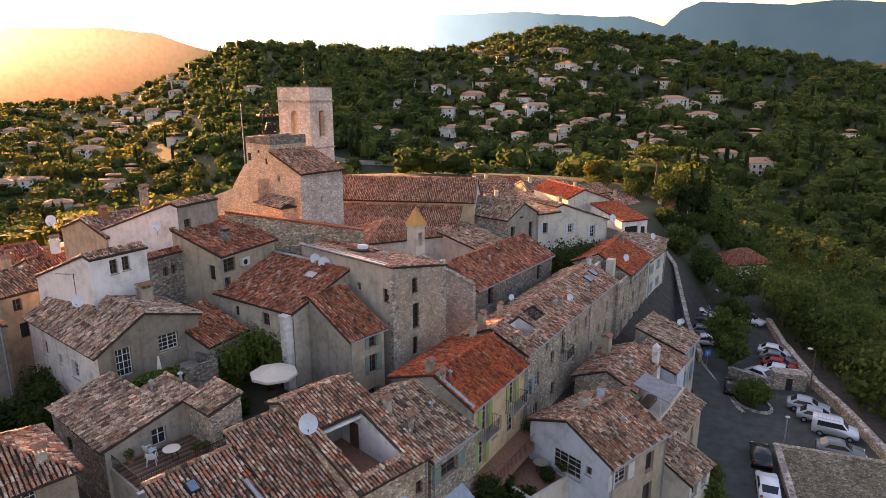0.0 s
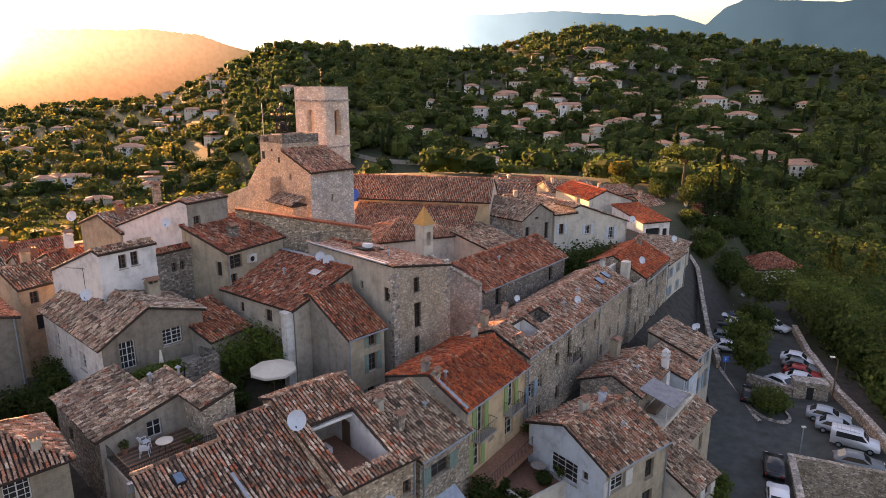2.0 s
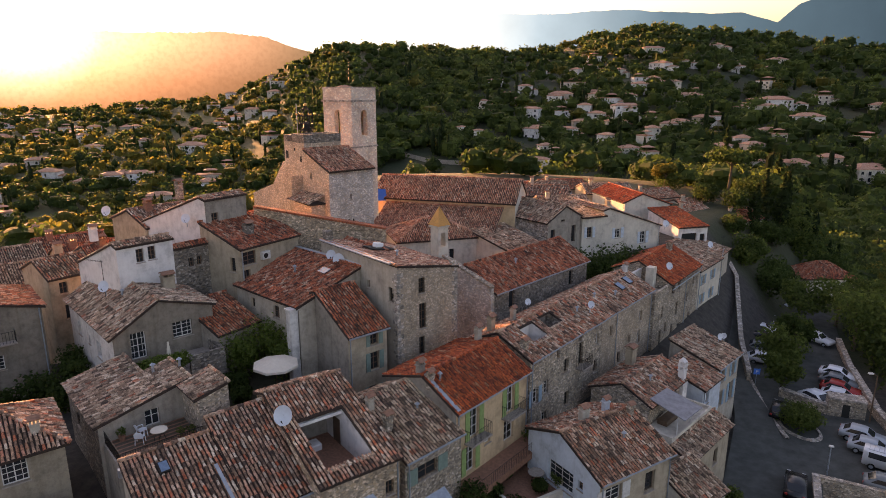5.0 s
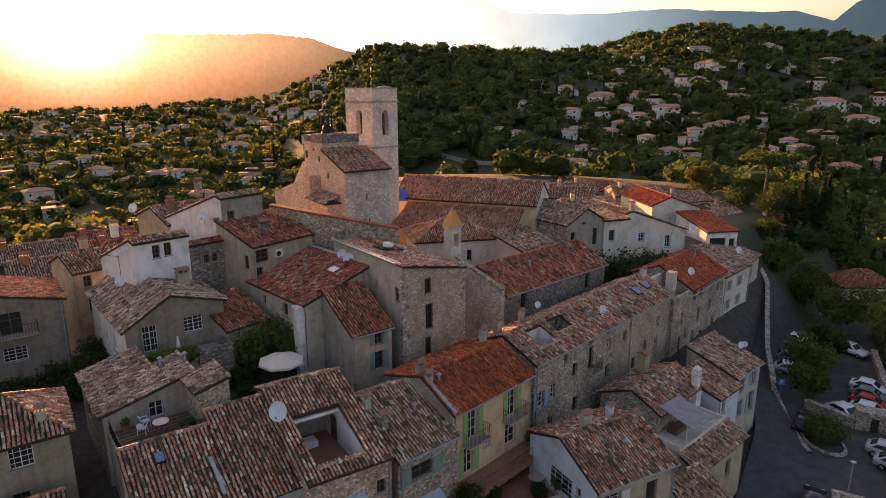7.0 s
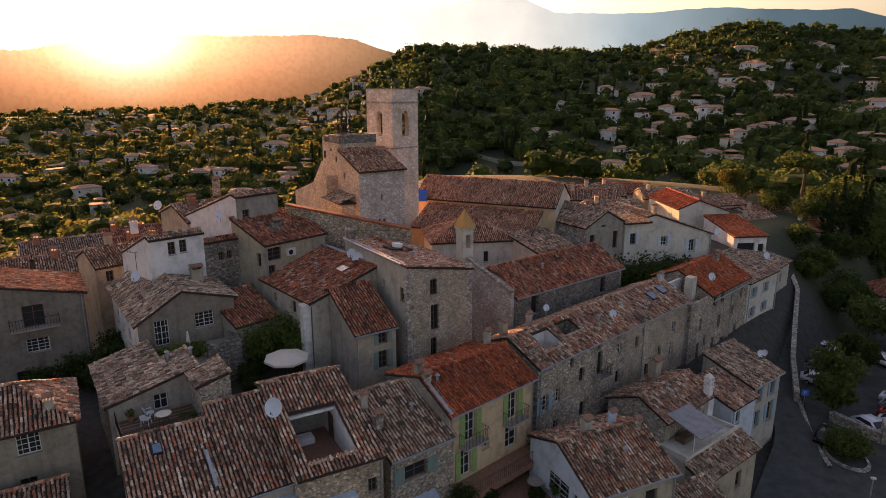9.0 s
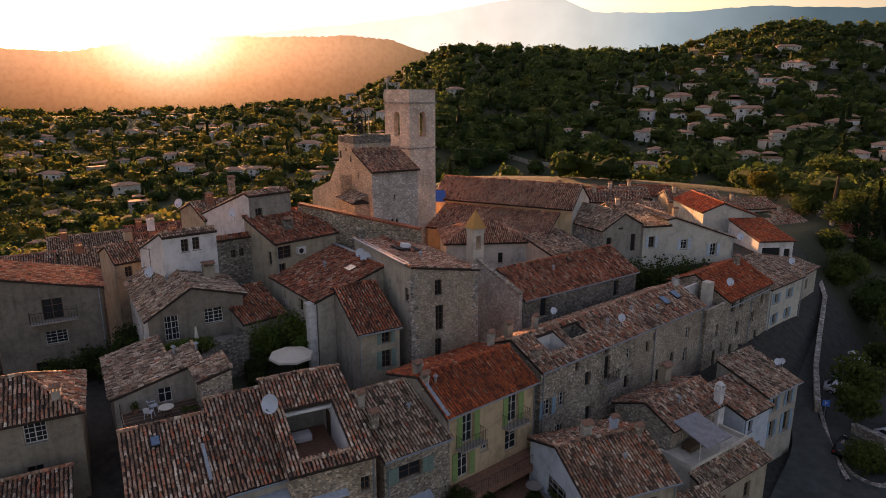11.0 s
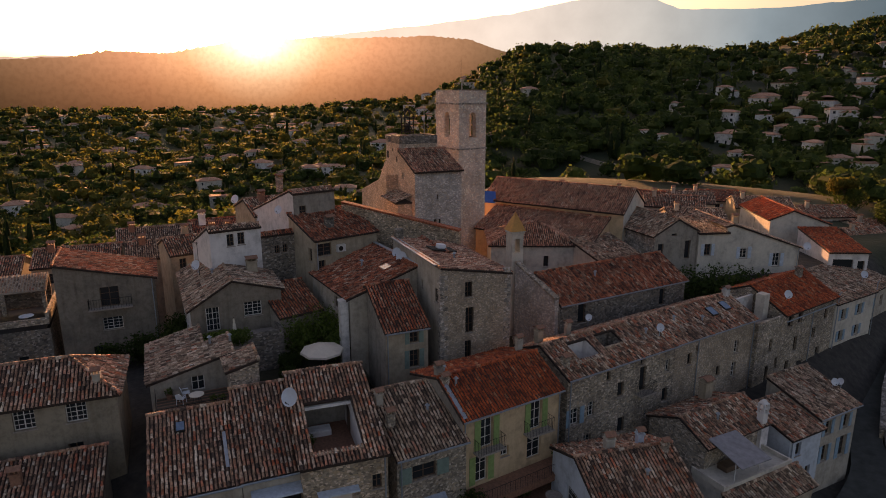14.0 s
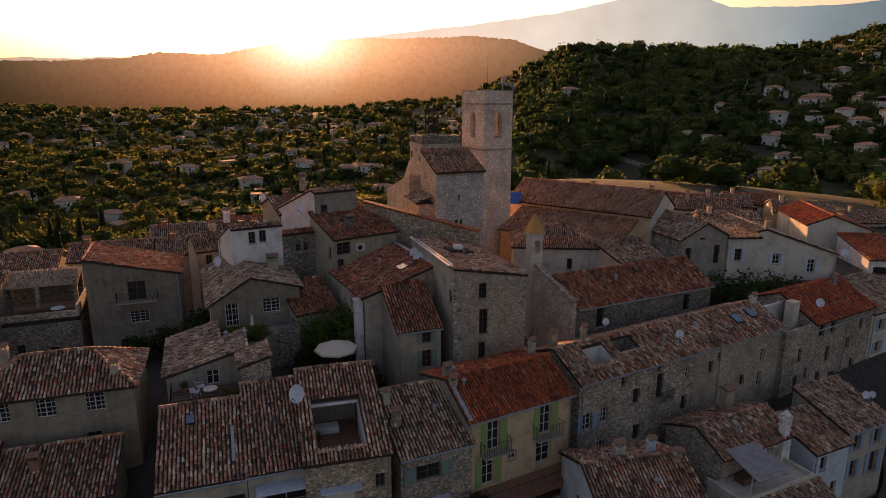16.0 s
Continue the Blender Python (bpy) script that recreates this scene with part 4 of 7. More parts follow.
# ---- the village: foreground row ----
def skylight(host, u, v, z, slope, w=0.6, h=0.8):
    bm = bmesh.new()
    box(bm, -w / 2, -h / 2, 0, w / 2, h / 2, 0.16, 0.01)
    s = part("skylight", bm, M_IRON, host, "", pose(u, v, z, slope))
    bm = bmesh.new()
    box(bm, -w / 2 + 0.07, -h / 2 + 0.07, 0.163, w / 2 - 0.07, h / 2 - 0.07, 0.175)
    part("pane", bm, plain("skylight_glass", (0.12, 0.20, 0.30), 0.1), s)


A = house("long low house with a patched barrel-tile roof and a skylight", -11.2, 25.2, 48, 5.0, 5.75, 1.0, 7.7, 10.0, wall=M_BEIGE, tiles="mixed", singles=300,
          front=[(4.2, 4.9, 1.3, 1.5, "dark"), (1.5, 4.2, 1.0, 1.3, "wf")], over=0.25)
A2 = house("low house with a broad barrel-tile roof", -11.2 + 5.05 * .669, 25.2 + 5.05 * .743, 48, 4.3, 6.5, 1.0, 7.75, 10.55, wall=M_BEIGE, tiles="mixed", singles=300, front=[(2.2, 4.6, 2.6, 2.0, "wf")], over=0.25)
skylight(A, 1.85, 4.4, 8.5, 22)
bm = bmesh.new()
box(bm, 0.4, -1.25, 5.75, 4.2, -0.02, 5.85, 0.02)
part("awning", bm, M_PALEB, A2, "pale blue metal awning over the doors")

# house with a terrace cut into its roof
T0, T1, V0, V1 = 0.75, 3.85, 0.7, 4.7
fw, fd = 5.2, 7.7
CUT_B = (T0, T1, V0, V1)
B = house("stone house with a paved terrace cut into its tiled roof", -4.6, 30.5, 45, fw, 9.2, 0.5, 8.6, 11.1, 10.5, rv=fd, wall=M_STONEW, tiles="mixed", cuts=[CUT_B], singles=300,
          front=[(2.0, 5.0, 1.7, 1.6, "dark"), (4.5, 6.1, 0.6, 1.0, "")])
# grey left and back walls paint in the court's deep shadow
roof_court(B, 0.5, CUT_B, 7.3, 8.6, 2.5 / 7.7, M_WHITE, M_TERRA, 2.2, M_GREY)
bm = bmesh.new()
box(bm, T0 - .1, V1 - 0.02, 9.15, T1 + .1, V1 + 0.16, 9.35)
part("lintel", bm, M_WHITE, B)
bm = bmesh.new()
box(bm, T1 - 0.05, V1 + 0.3, 6.8, T1 - 0.005, V1 + 1.2, 8.55)
part("door", bm, M_BROWN, B, "dark brown plank door")
bm = bmesh.new()
box(bm, 1.1, -0.08, 4.45, 2.9, -0.02, 6.0)
part("roller_blind", bm, M_CANVAS, B, "pale yellow roller blind")
bm = bmesh.new()
box(bm, 0.8, -0.7, 6.1, 3.3, -0.02, 6.2, 0.02)
part("awning", bm, M_PALEB, B, "narrow pale blue awning box")

C = house("stone house with a brown tile roof and a shaded balcony", -0.75, 35.0, 53, 5.0, 6.8, 0.0, 7.7, 9.9, 9.0, rv=4.9, wall=M_STONE, tiles="brown", singles=300,
          front=[(1.9, 5.6, 1.7, 1.1, "dgreen"), (2.2, 1.4, 1.8, 2.0, "wf")], chimneys=[(0.5, 2.2, 0.8, 0.55, M_STONE), (0.4, 3.9, 0.7, 0.5, M_BEIGE)])
bm = bmesh.new()
vs = [(0.8, -1.3, 3.3), (3.4, -1.3, 3.3), (3.4, -0.01, 4.2), (0.8, -0.01, 4.2)]
tp = [bm.verts.new(v) for v in vs]; bt = [bm.verts.new(Vector(v) - Vector((0, 0, 0.07))) for v in vs]
bm.faces.new(tp); bm.faces.new(bt[::-1])
for i in range(4):
    bm.faces.new((tp[i], bt[i], bt[(i + 1) % 4], tp[(i + 1) % 4]))
part("awning", bm, M_ZINC, C, "grey sloping awning")

D = house("ochre house with an orange tile roof and green shutters", 1.9, 39.2, 58, 8.7, 6.6, 0.0, 8.95, 10.65, 9.6, rv=3.0, wall=M_OCHRE, side=M_GREY, tiles="orange", singles=300,
          front=[(2.0, 6.15, 1.0, 2.2, "wf+door+green+balc"), (6.4, 6.2, 1.0, 2.2, "wf+door+green+balc"), (1.6, 3.6, 1.0, 2.1, "wf+door+green"), (6.3, 3.9, 1.3, 1.8, "wf+door"), (3.6, 4.9, 0.7, 0.8, "wf")],
          chimneys=[(0.2, 2.5, 0.35, 0.5, M_STONE), (0.3, 3.5, 0.5, 0.55, M_GREY), (8.4, 4.6, 0.4, 0.5, M_BEIGE)])

# hip-roofed house in the corner
E = house("tan house with a hipped tile roof and small-paned windows", -26.6, 22.6, 47, 10.2, 6.0, 2.0, 10.4, 12.1, hip=True, wall=M_BUFF, tiles="mixed", singles=300,
          front=[(4.7, 8.6, 1.25, 1.35, "grid"), (7.7, 8.6, 1.25, 1.35, "grid"), (7.4, 5.9, 0.9, 1.2, ""), (2.0, 8.6, 1.2, 1.35, "grid")], chimneys=[(9.0, 1.0, 0.7, 0.5, M_BEIGE), (1.5, 4.0, 0.8, 0.6, M_BEIGE)])
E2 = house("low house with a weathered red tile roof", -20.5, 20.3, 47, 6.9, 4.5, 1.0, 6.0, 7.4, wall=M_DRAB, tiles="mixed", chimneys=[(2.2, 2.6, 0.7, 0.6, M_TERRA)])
E3 = house("low house with a weathered tile roof", -25.6, 15.4, 47, 6.8, 4.6, 1.0, 6.5, 7.9, wall=M_GREY, tiles="mixed", chimneys=[(5.0, 2.9, 0.8, 0.5, M_BEIGE)])

# mono-pitch house with the iron-railed terrace
F = house("stone house with a faded tile roof and a railed terrace", -25.5 + 4.2 * .766, 37.6 - 4.2 * .643, -40, 3.8, 5.8, 3.5, 9.9, 11.35, wall=M_STONED, side=M_GREY, tiles="brown", singles=300,
          right=[(3.2, 8.75, 0.9, 2.0, "door")], over=0.25)
F0 = house("low stone wing with a faded tile roof", -25.5, 37.6, -40, 4.15, 3.9, 3.5, 9.9, 10.85, wall=M_STONED, side=M_GREY, tiles="brown", front=[(2.6, 7.6, 0.8, 1.0, "")], over=0.25)
F2 = house("stone end wing with a tile roof", -25.5 + 8.0 * .766 + 5.2 * .643, 37.6 - 8.0 * .643 + 5.2 * .766, -40, 2.8, 2.0, 3.5, 11.1, 11.6, wall=M_STONE, tiles="brown", right=[(1.0, 8.9, 0.8, 0.8, "dark")])
tb = empty("roof_terrace", pose(-25.5, 37.6, 8.0, 0, 0, -40))
tagged(tb, "railed roof terrace with weathered plank floor", "terrace")
bm = bmesh.new()
box(bm, 8.0, 0.2, -4.0, 11.6, 5.2, 0.6)
part("base", bm, M_GREY, tb)
for k in range(24):
    bm = bmesh.new()
    box(bm, 8.02 + k * 0.148, 0.35, 0.603, 8.02 + k * 0.148 + 0.135, 5.1, 0.63)
    part("plank", bm, M_BARK if k % 3 else M_TERRA, tb)
bm = bmesh.new()
for k in range(36):
    v = 0.3 + k * 0.137
    rod(bm, (11.5, v, 0.6), (11.5, v, 1.45), 0.014, None, 4)
for k in range(24):
    u = 8.1 + k * 0.148
    rod(bm, (u, 0.3, 0.6), (u, 0.3, 1.45), 0.014, None, 4)
rod(bm, (11.5, 0.3, 1.47), (11.5, 5.1, 1.47), 0.025, None, 5); rod(bm, (8.1, 0.3, 1.47), (11.5, 0.3, 1.47), 0.025, None, 5)
part("railing", bm, M_IRON, tb)
bm = bmesh.new()
box(bm, 11.65, 0.0, 0.2, 11.95, 5.4, 0.75)
part("gutter", bm, M_ZINC, tb)

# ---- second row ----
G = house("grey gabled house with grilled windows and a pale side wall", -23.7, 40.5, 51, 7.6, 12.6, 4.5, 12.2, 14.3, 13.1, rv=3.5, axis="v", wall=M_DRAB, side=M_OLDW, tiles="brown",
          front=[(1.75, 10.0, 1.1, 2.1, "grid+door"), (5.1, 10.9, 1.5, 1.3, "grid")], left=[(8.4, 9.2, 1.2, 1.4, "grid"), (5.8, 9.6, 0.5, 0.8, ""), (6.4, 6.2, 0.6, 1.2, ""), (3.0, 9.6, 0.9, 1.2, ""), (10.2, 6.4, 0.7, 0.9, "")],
          chimneys=[(5.9, 4.6, 1.0, 0.95, M_TAN), (3.2, 6.2, 0.6, 0.6, M_BEIGE)])
H = house("white rendered block with two small brown windows", -26.5, 46.0, 58, 4.7, 8.3, 5, 17.5, 17.7, 14.9, rv=0.8, wall=M_WHITE, tiles="brown", front=[(1.85, 15.9, 0.65, 1.15, "brown"), (2.85, 15.95, 0.65, 1.15, "brown")],
          chimneys=[(0.7, 6.0, 0.3, 0.6, M_WHITE)], over=0.15)
H2 = house("tall house with a white side wall and grey front", -22.6, 53.3, 65, 4.6, 10.0, 5, 20.2, 20.4, 17.2, rv=0.8, wall=M_GREY, side=M_WHITE, tiles="mixed", front=[(1.0, 17.9, 0.75, 1.0, "brown")], chimneys=[(1.0, 5.0, 0.7, 0.6, M_STONE)], over=0.12)
H3 = house("low dark stone wing with one small window", -24.0, 50.0, 59, 4.2, 4.5, 5, 16.5, 16.7, 15.0, rv=0.35, wall=M_STONED, tiles="red", front=[(1.5, 14.6, 0.5, 0.8, "brown"), (2.3, 14.6, 0.5, 0.8, "brown")], over=0.08)
I = house("tan house with a wooden loggia and red tile roof", -18.5, 51.0, 65, 6.9, 5.2, 5, 16.5, 18.2, wall=M_TAN, tiles="red", front=[(1.0, 14.8, 1.5, 1.2, "brown"), (0.7, 12.4, 0.7, 2.0, "brown")], left=[(4.2, 14.2, 0.7, 1.3, "dark")], chimneys=[(2.6, 1.8, 0.7, 0.8, M_STONED)])
N = house("house with a broad red tile roof and rooflights", -19.1, 51.2, -34, 9.2, 6.4, 5, 13.3, 15.2, wall=M_BEIGE, tiles="red", front=[(6.0, 11.5, 0.9, 1.1, "brown"), (2.5, 11.6, 0.6, 0.9, "")])
skylight(N, 6.6, 4.6, 9.62, 17, 1.2, 0.9)
bm = bmesh.new(); box(bm, -0.1, 6.35, 10.2, 9.3, 6.75, 10.42, 0.04); part("flashing", bm, M_ZINC, N, "grey lead edging")
N2 = house("tall roof below the stone wall", -14.0, 55.0, -42, 6.5, 4.5, 5, 14.6, 16.0, wall=M_BEIGE, tiles="red")
M = house("narrow stone house with green shutters and a red tile roof", -7.0, 44.3, 49.6, 3.6, 7.2, 3.0, 11.8, 14.2, 13.2, rv=4.6, wall=M_TAN, side=M_GREY, tiles="red", singles=300,
          front=[(2.4, 10.4, 0.75, 1.25, "dgreen"), (2.4, 8.3, 0.8, 1.5, "dgreen"), (2.2, 5.6, 0.8, 1.4, "dgreen")], left=[(1.3, 11.0, 0.6, 1.2, "wf"), (1.5, 9.0, 0.6, 1.1, "blue"), (1.3, 6.8, 0.7, 1.1, "blue")])
bm = bmesh.new()
box(bm, -0.35, -0.35, 0, 0.35, 0.35, 8.0, 0.02)
box(bm, -0.42, -0.42, 8.003, 0.42, 0.42, 8.15)
col = part("chimney", bm, M_OLDW, None, "", pose(-12.0, 45.9, 5.0, 0, 0, 49))
tagged(col, "tall pale rendered stack beside the garden", "chimney stack")
J = house("tall tower house of stone with corner quoins", -3.95, 47.9, 49, 6.4, 11.6, 3.0, 16.35, 16.35, 15.25, rv=0.0, axis="v", wall=M_QUOINED, side=M_BEIGE, tiles="rose",
          front=[(2.5, 13.6, 0.65, 1.3, "bars"), (2.6, 10.5, 0.75, 2.2, "bars"), (2.5, 8.2, 0.6, 1.6, "bars")], left=[(10.8, 13.2, 0.7, 1.2, "bars"), (7.6, 13.6, 0.4, 0.7, "dark")], over=0.15)
for k in range(30):
    big = k % 2
    for (uu, vv) in ((0, 0), (6.4, 0)):
        bm = bmesh.new()
        s = 1 if uu == 0 else -1
        a, b = (0.62, 0.34) if big else (0.34, 0.62)
        box(bm, min(-0.025 * s, a * s) + uu, -0.025, k * 0.43 - 0.2, max(-0.025 * s, a * s) + uu, b, k * 0.43 + 0.2, 0.02)
        part("quoin", bm, M_STONEP, J)
L = house("long stone hall with a red tile roof", 3.2, 57.9, 54.8, 16.3, 7.2, 1.0, 11.3, 13.25, 11.6, rv=3.7, wall=M_STONED, side=M_KEEP, tiles="red",
          front=[(2.6, 9.0, 0.9, 1.9, "dark"), (13.1, 9.0, 0.8, 1.7, "dark")], left=[(4.2, 8.6, 0.6, 1.4, "dark"), (3.2, 4.4, 1.4, 2.4, "dark")])
P = house("long stone terrace of houses above the lane", 6.7, 47.9, 58.3, 12.5, 6.0, -1.0, 9.1, 10.6, 9.4, rv=3.2, wall=M_STONE, tiles="mixed", singles=300, cuts=[(2.2, 4.4, 0.9, 2.7), (5.3, 7.4, 1.5, 2.8)],
          front=[(0.9, 4.9, 0.9, 1.4, "wf+blue"), (2.6, 5.1, 0.75, 1.3, "wf"), (5.9, 5.9, 0.75, 1.3, "dark"), (8.5, 5.7, 0.8, 2.2, "dark+balc"), (11.6, 6.7, 0.6, 1.1, "wf"), (11.5, 3.9, 0.7, 1.3, "dark"), (4.4, 7.7, 0.5, 0.8, ""), (6.2, 2.6, 0.8, 1.4, "dark"), (9.3, 3.1, 0.5, 0.6, "wf"), (2.4, 2.2, 0.8, 1.4, "wf"), (8.3, 8.1, 0.5, 0.7, "")],
          chimneys=[(0.6, 1.0, 0.5, 0.6, M_STONE), (1.0, 4.6, 0.5, 0.6, M_TAN), (4.0, 4.4, 0.45, 0.45, M_BEIGE)])
P2 = house("tan-patched stone house in the long terrace", 6.7 + 12.52 * 0.5255, 47.9 + 12.52 * 0.8508, 58.3, 11.5, 6.0, -1.0, 9.15, 10.65, 9.4, rv=3.2, wall=M_QUOINED, tiles="mixed",
           front=[(3.0, 7.6, 0.4, 0.6, ""), (4.1, 3.0, 0.7, 1.3, "dark"), (8.9, 6.1, 0.7, 1.3, "wf"), (8.8, 3.7, 0.7, 1.5, "wf"), (2.0, 6.6, 0.6, 1.1, "dark"), (6.4, 4.4, 0.6, 1.0, "dark")], chimneys=[(11.0, 3.0, 0.5, 0.6, M_OLDW)])
roof_court(P, -1.0, (2.2, 4.4, 0.9, 2.7), 7.6, 9.1, 1.5 / 3.2, M_WHITE, M_TERRA, 0.3)
roof_court(P, -1.0, (5.3, 7.4, 1.5, 2.8), 7.8, 9.1, 1.5 / 3.2, M_STONED, M_PAVE, 0.3)
for (u, v) in ((7.0, 1.7), (9.2, 1.9)):
    skylight(P2, u, v, 9.1 + 1.0 + v * 0.47 + 0.12, 25, 0.9, 1.1)

# near-black slab laid on the tiles imitates the shade of a sunken opening
bm = bmesh.new(); box(bm, -1.2, -0.8, 0, 1.2, 0.8, 0.1, 0.02)
hatch = part("roof_hatch", bm, M_DARK, J, "dark slab imitating a shaded roof opening", pose(2.9, 6.6, 13.06, 0, 9.75, 0))
bm = bmesh.new(); box(bm, -0.5, -0.3, 0.103, 0.3, 0.3, 0.5, 0.04); part("vent_unit", bm, M_PLASTIC, hatch, "white ventilation unit")
bm = bmesh.new(); box(bm, -0.35, -0.35, 0, 0.35, 0.35, 1.5, 0.02); part("chimney", bm, M_STONED, J, "", pose(0.4, 11.0, 12.8))
N3 = house("low wing with a dark red tile roof beside the garden", -17.7, 44.6, 62, 3.9, 4.4, 5.0, 11.2, 12.8, wall=M_GREY, tiles="red", over=0.3)

# ---- the east side by the road ----
S = house("house with a glazed white gable and a patched tile roof", 11.5, 38.6, 40, 7.0, 7.4, -4.0, 4.9, 6.65, 5.3, rv=3.9, wall=M_TAN, side=M_BLUEW, tiles="mixed", singles=300,
          front=[(1.3, 2.9, 1.5, 1.2, "wf+white"), (4.9, 2.4, 1.0, 1.6, "dark"), (4.9, -0.6, 1.2, 2.0, "dark")], left=[(3.6, 2.3, 2.6, 1.7, "grid"), (5.6, 3.2, 0.5, 0.7, "")],
          chimneys=[(2.8, 4.6, 0.5, 0.65, M_CREAM), (6.3, 3.4, 0.5, 0.45, M_STONE), (5.3, 4.9, 0.35, 0.5, M_PALEB)])
S2 = house("small lean-to house with a tile roof", 18.6, 42.3, 45, 4.0, 3.0, -4.0, 1.0, 2.4, wall=M_CREAM, tiles="brown", front=[(1.0, -0.6, 0.9, 1.1, "white"), (2.7, -0.6, 0.9, 1.1, "white")])
U = house("stone house with a low tile roof", 16.6, 50.8, 56, 7.6, 5.4, -3.0, 4.4, 5.6, 4.4, rv=2.5, wall=M_STONE, tiles="mixed", singles=0, chimneys=[(5.5, 4.5, 0.7, 0.9, M_TAN)])
V = house("house with a shaded roof terrace over a tile skirt", 19.3, 47.4, 54, 8.2, 1.5, -4.0, 1.6, 2.3, wall=M_TAN, tiles="brown", front=[(2.0, -1.0, 0.9, 1.4, "brown"), (5.5, -1.2, 0.9, 1.5, "brown")])
vt = empty("roof_terrace", pose(19.3, 47.4, 0, 0, 0, 54))
tagged(vt, "roof terrace with a grey fibre awning and white parapet", "terrace")
bm = bmesh.new(); box(bm, 0.2, 1.52, -4, 7.6, 4.4, 2.4); part("base", bm, M_CREAM, vt)
bm = bmesh.new()
box(bm, 0.2, 1.55, 2.403, 7.6, 1.7, 2.75); box(bm, 0.05, 1.55, 2.4, 0.198, 4.4, 2.9); box(bm, 7.602, 1.55, 2.4, 7.75, 4.4, 2.75)
part("parapet", bm, M_CREAM, vt)
bm = bmesh.new()
vs = [(1.3, 1.2, 4.1), (4.4, 1.1, 4.1), (4.5, 4.3, 4.75), (1.6, 4.4, 4.75)]
tp = [bm.verts.new(v) for v in vs]; bt = [bm.verts.new(Vector(v) - Vector((0, 0, 0.08))) for v in vs]
bm.faces.new(tp); bm.faces.new(bt[::-1])
for i in range(4):
    bm.faces.new((tp[i], bt[i], bt[(i + 1) % 4], tp[(i + 1) % 4]))
part("awning", bm, M_SLATE, vt, "grey ribbed sheet awning")
for u in (1.5, 4.2):
    bm = bmesh.new(); rod(bm, (u, 1.85, 2.4), (u, 1.85, 4.2), 0.04); part("post", bm, M_FRAME, vt)
bm = bmesh.new(); box(bm, 2.2, 3.0, 2.403, 4.4, 3.9, 2.85, 0.04); part("sofa", bm, M_BROWN, vt)
R1 = house("pale blue house with a small tile roof", 22.6, 57.6, 54, 4.2, 4.0, -3.5, 2.9, 4.1, wall=M_BLUEW, tiles="mixed", front=[(1.2, 1.0, 0.7, 1.2, "dark"), (2.9, -1.6, 0.7, 1.2, "dark")])
R = house("stone end house with a brown tile roof and blue shutters", 24.8, 61.4, 54, 5.6, 5.0, -3.5, 3.4, 5.0, wall=M_BEIGE, tiles="brown", front=[(1.5, 1.4, 0.8, 1.3, "blue"), (4.1, 1.4, 0.8, 1.3, "blue"), (1.5, -1.2, 0.8, 1.6, "blue"), (4.1, -1.4, 1.0, 2.0, "blue")])
Q0 = house("round-cornered stone house end under a roof terrace", 19.7, 68.3, 60, 4.6, 5.0, -2.0, 7.6, 7.7, wall=M_STONE, roof=False, front=[(2.6, 5.0, 0.55, 1.4, "dark"), (2.4, 1.6, 0.6, 2.0, "dark"), (4.0, 2.9, 0.5, 1.2, "dark")])
qt = empty("roof_terrace", pose(19.7, 68.3, 7.6, 0, 0, 60))
tagged(qt, "small roof terrace with white walls and a chimney stub", "terrace")
bm = bmesh.new(); box(bm, 0.02, 0.02, -0.1, 4.58, 4.9, 0.08); part("floor", bm, M_PAVE, qt)
bm = bmesh.new(); box(bm, 0.0, 0.0, 0.083, 4.58, 0.3, 0.85); box(bm, 0.0, 0.302, 0.083, 0.3, 4.9, 0.85); part("parapet", bm, M_STONE, qt)
bm = bmesh.new(); box(bm, 0.302, 3.4, 0.083, 4.58, 3.7, 2.1); part("back_wall", bm, M_OLDW, qt)
bm = bmesh.new(); box(bm, 3.4, 1.6, 0.083, 4.4, 2.5, 2.7, 0.03); part("chimney", bm, M_CREAM, qt)
Q = house("tall stone house with an orange patched roof", 22.0, 72.3, 60, 10.4, 7.0, -2.0, 8.6, 10.6, 9.2, rv=3.8, wall=M_STONE, tiles="orange", front=[(1.3, 6.9, 0.9, 1.3, "dark"), (3.2, 6.9, 0.8, 1.4, "dark"), (2.8, 4.0, 0.7, 1.6, "dark"), (6.4, 4.6, 0.7, 1.2, "dark"), (1.6, 1.4, 0.7, 1.8, "dark"), (4.2, 0.4, 1.1, 2.2, "dark"), (7.8, 1.8, 0.8, 1.5, "dark"), (8.6, 6.2, 0.7, 1.2, "dark")], chimneys=[(8.2, 3.2, 0.7, 0.7, M_STONE)])
Q2 = house("white house with blue shutters by the road", 27.3, 81.5, 58, 8.6, 6.0, -1.0, 7.6, 9.2, wall=M_CREAM, tiles="brown", front=[(1.9, 5.4, 0.9, 1.2, "blue"), (5.4, 5.4, 0.9, 1.2, "blue"), (1.9, 2.9, 0.9, 1.2, "blue"), (5.4, 2.9, 0.9, 1.2, "blue"), (1.6, 0.2, 1.3, 1.5, "dark"), (4.6, 0.1, 0.8, 1.9, "door")])
Q3 = house("stone house at the bend of the road", 31.2, 89.9, 62, 8.6, 6.4, 0.0, 6.8, 8.2, wall=M_BEIGE, tiles="brown", front=[(2.0, 4.4, 0.8, 1.3, "blue"), (5.0, 4.4, 0.8, 1.3, "dark")], left=[(3.0, 5.0, 0.7, 1.0, "dark")])

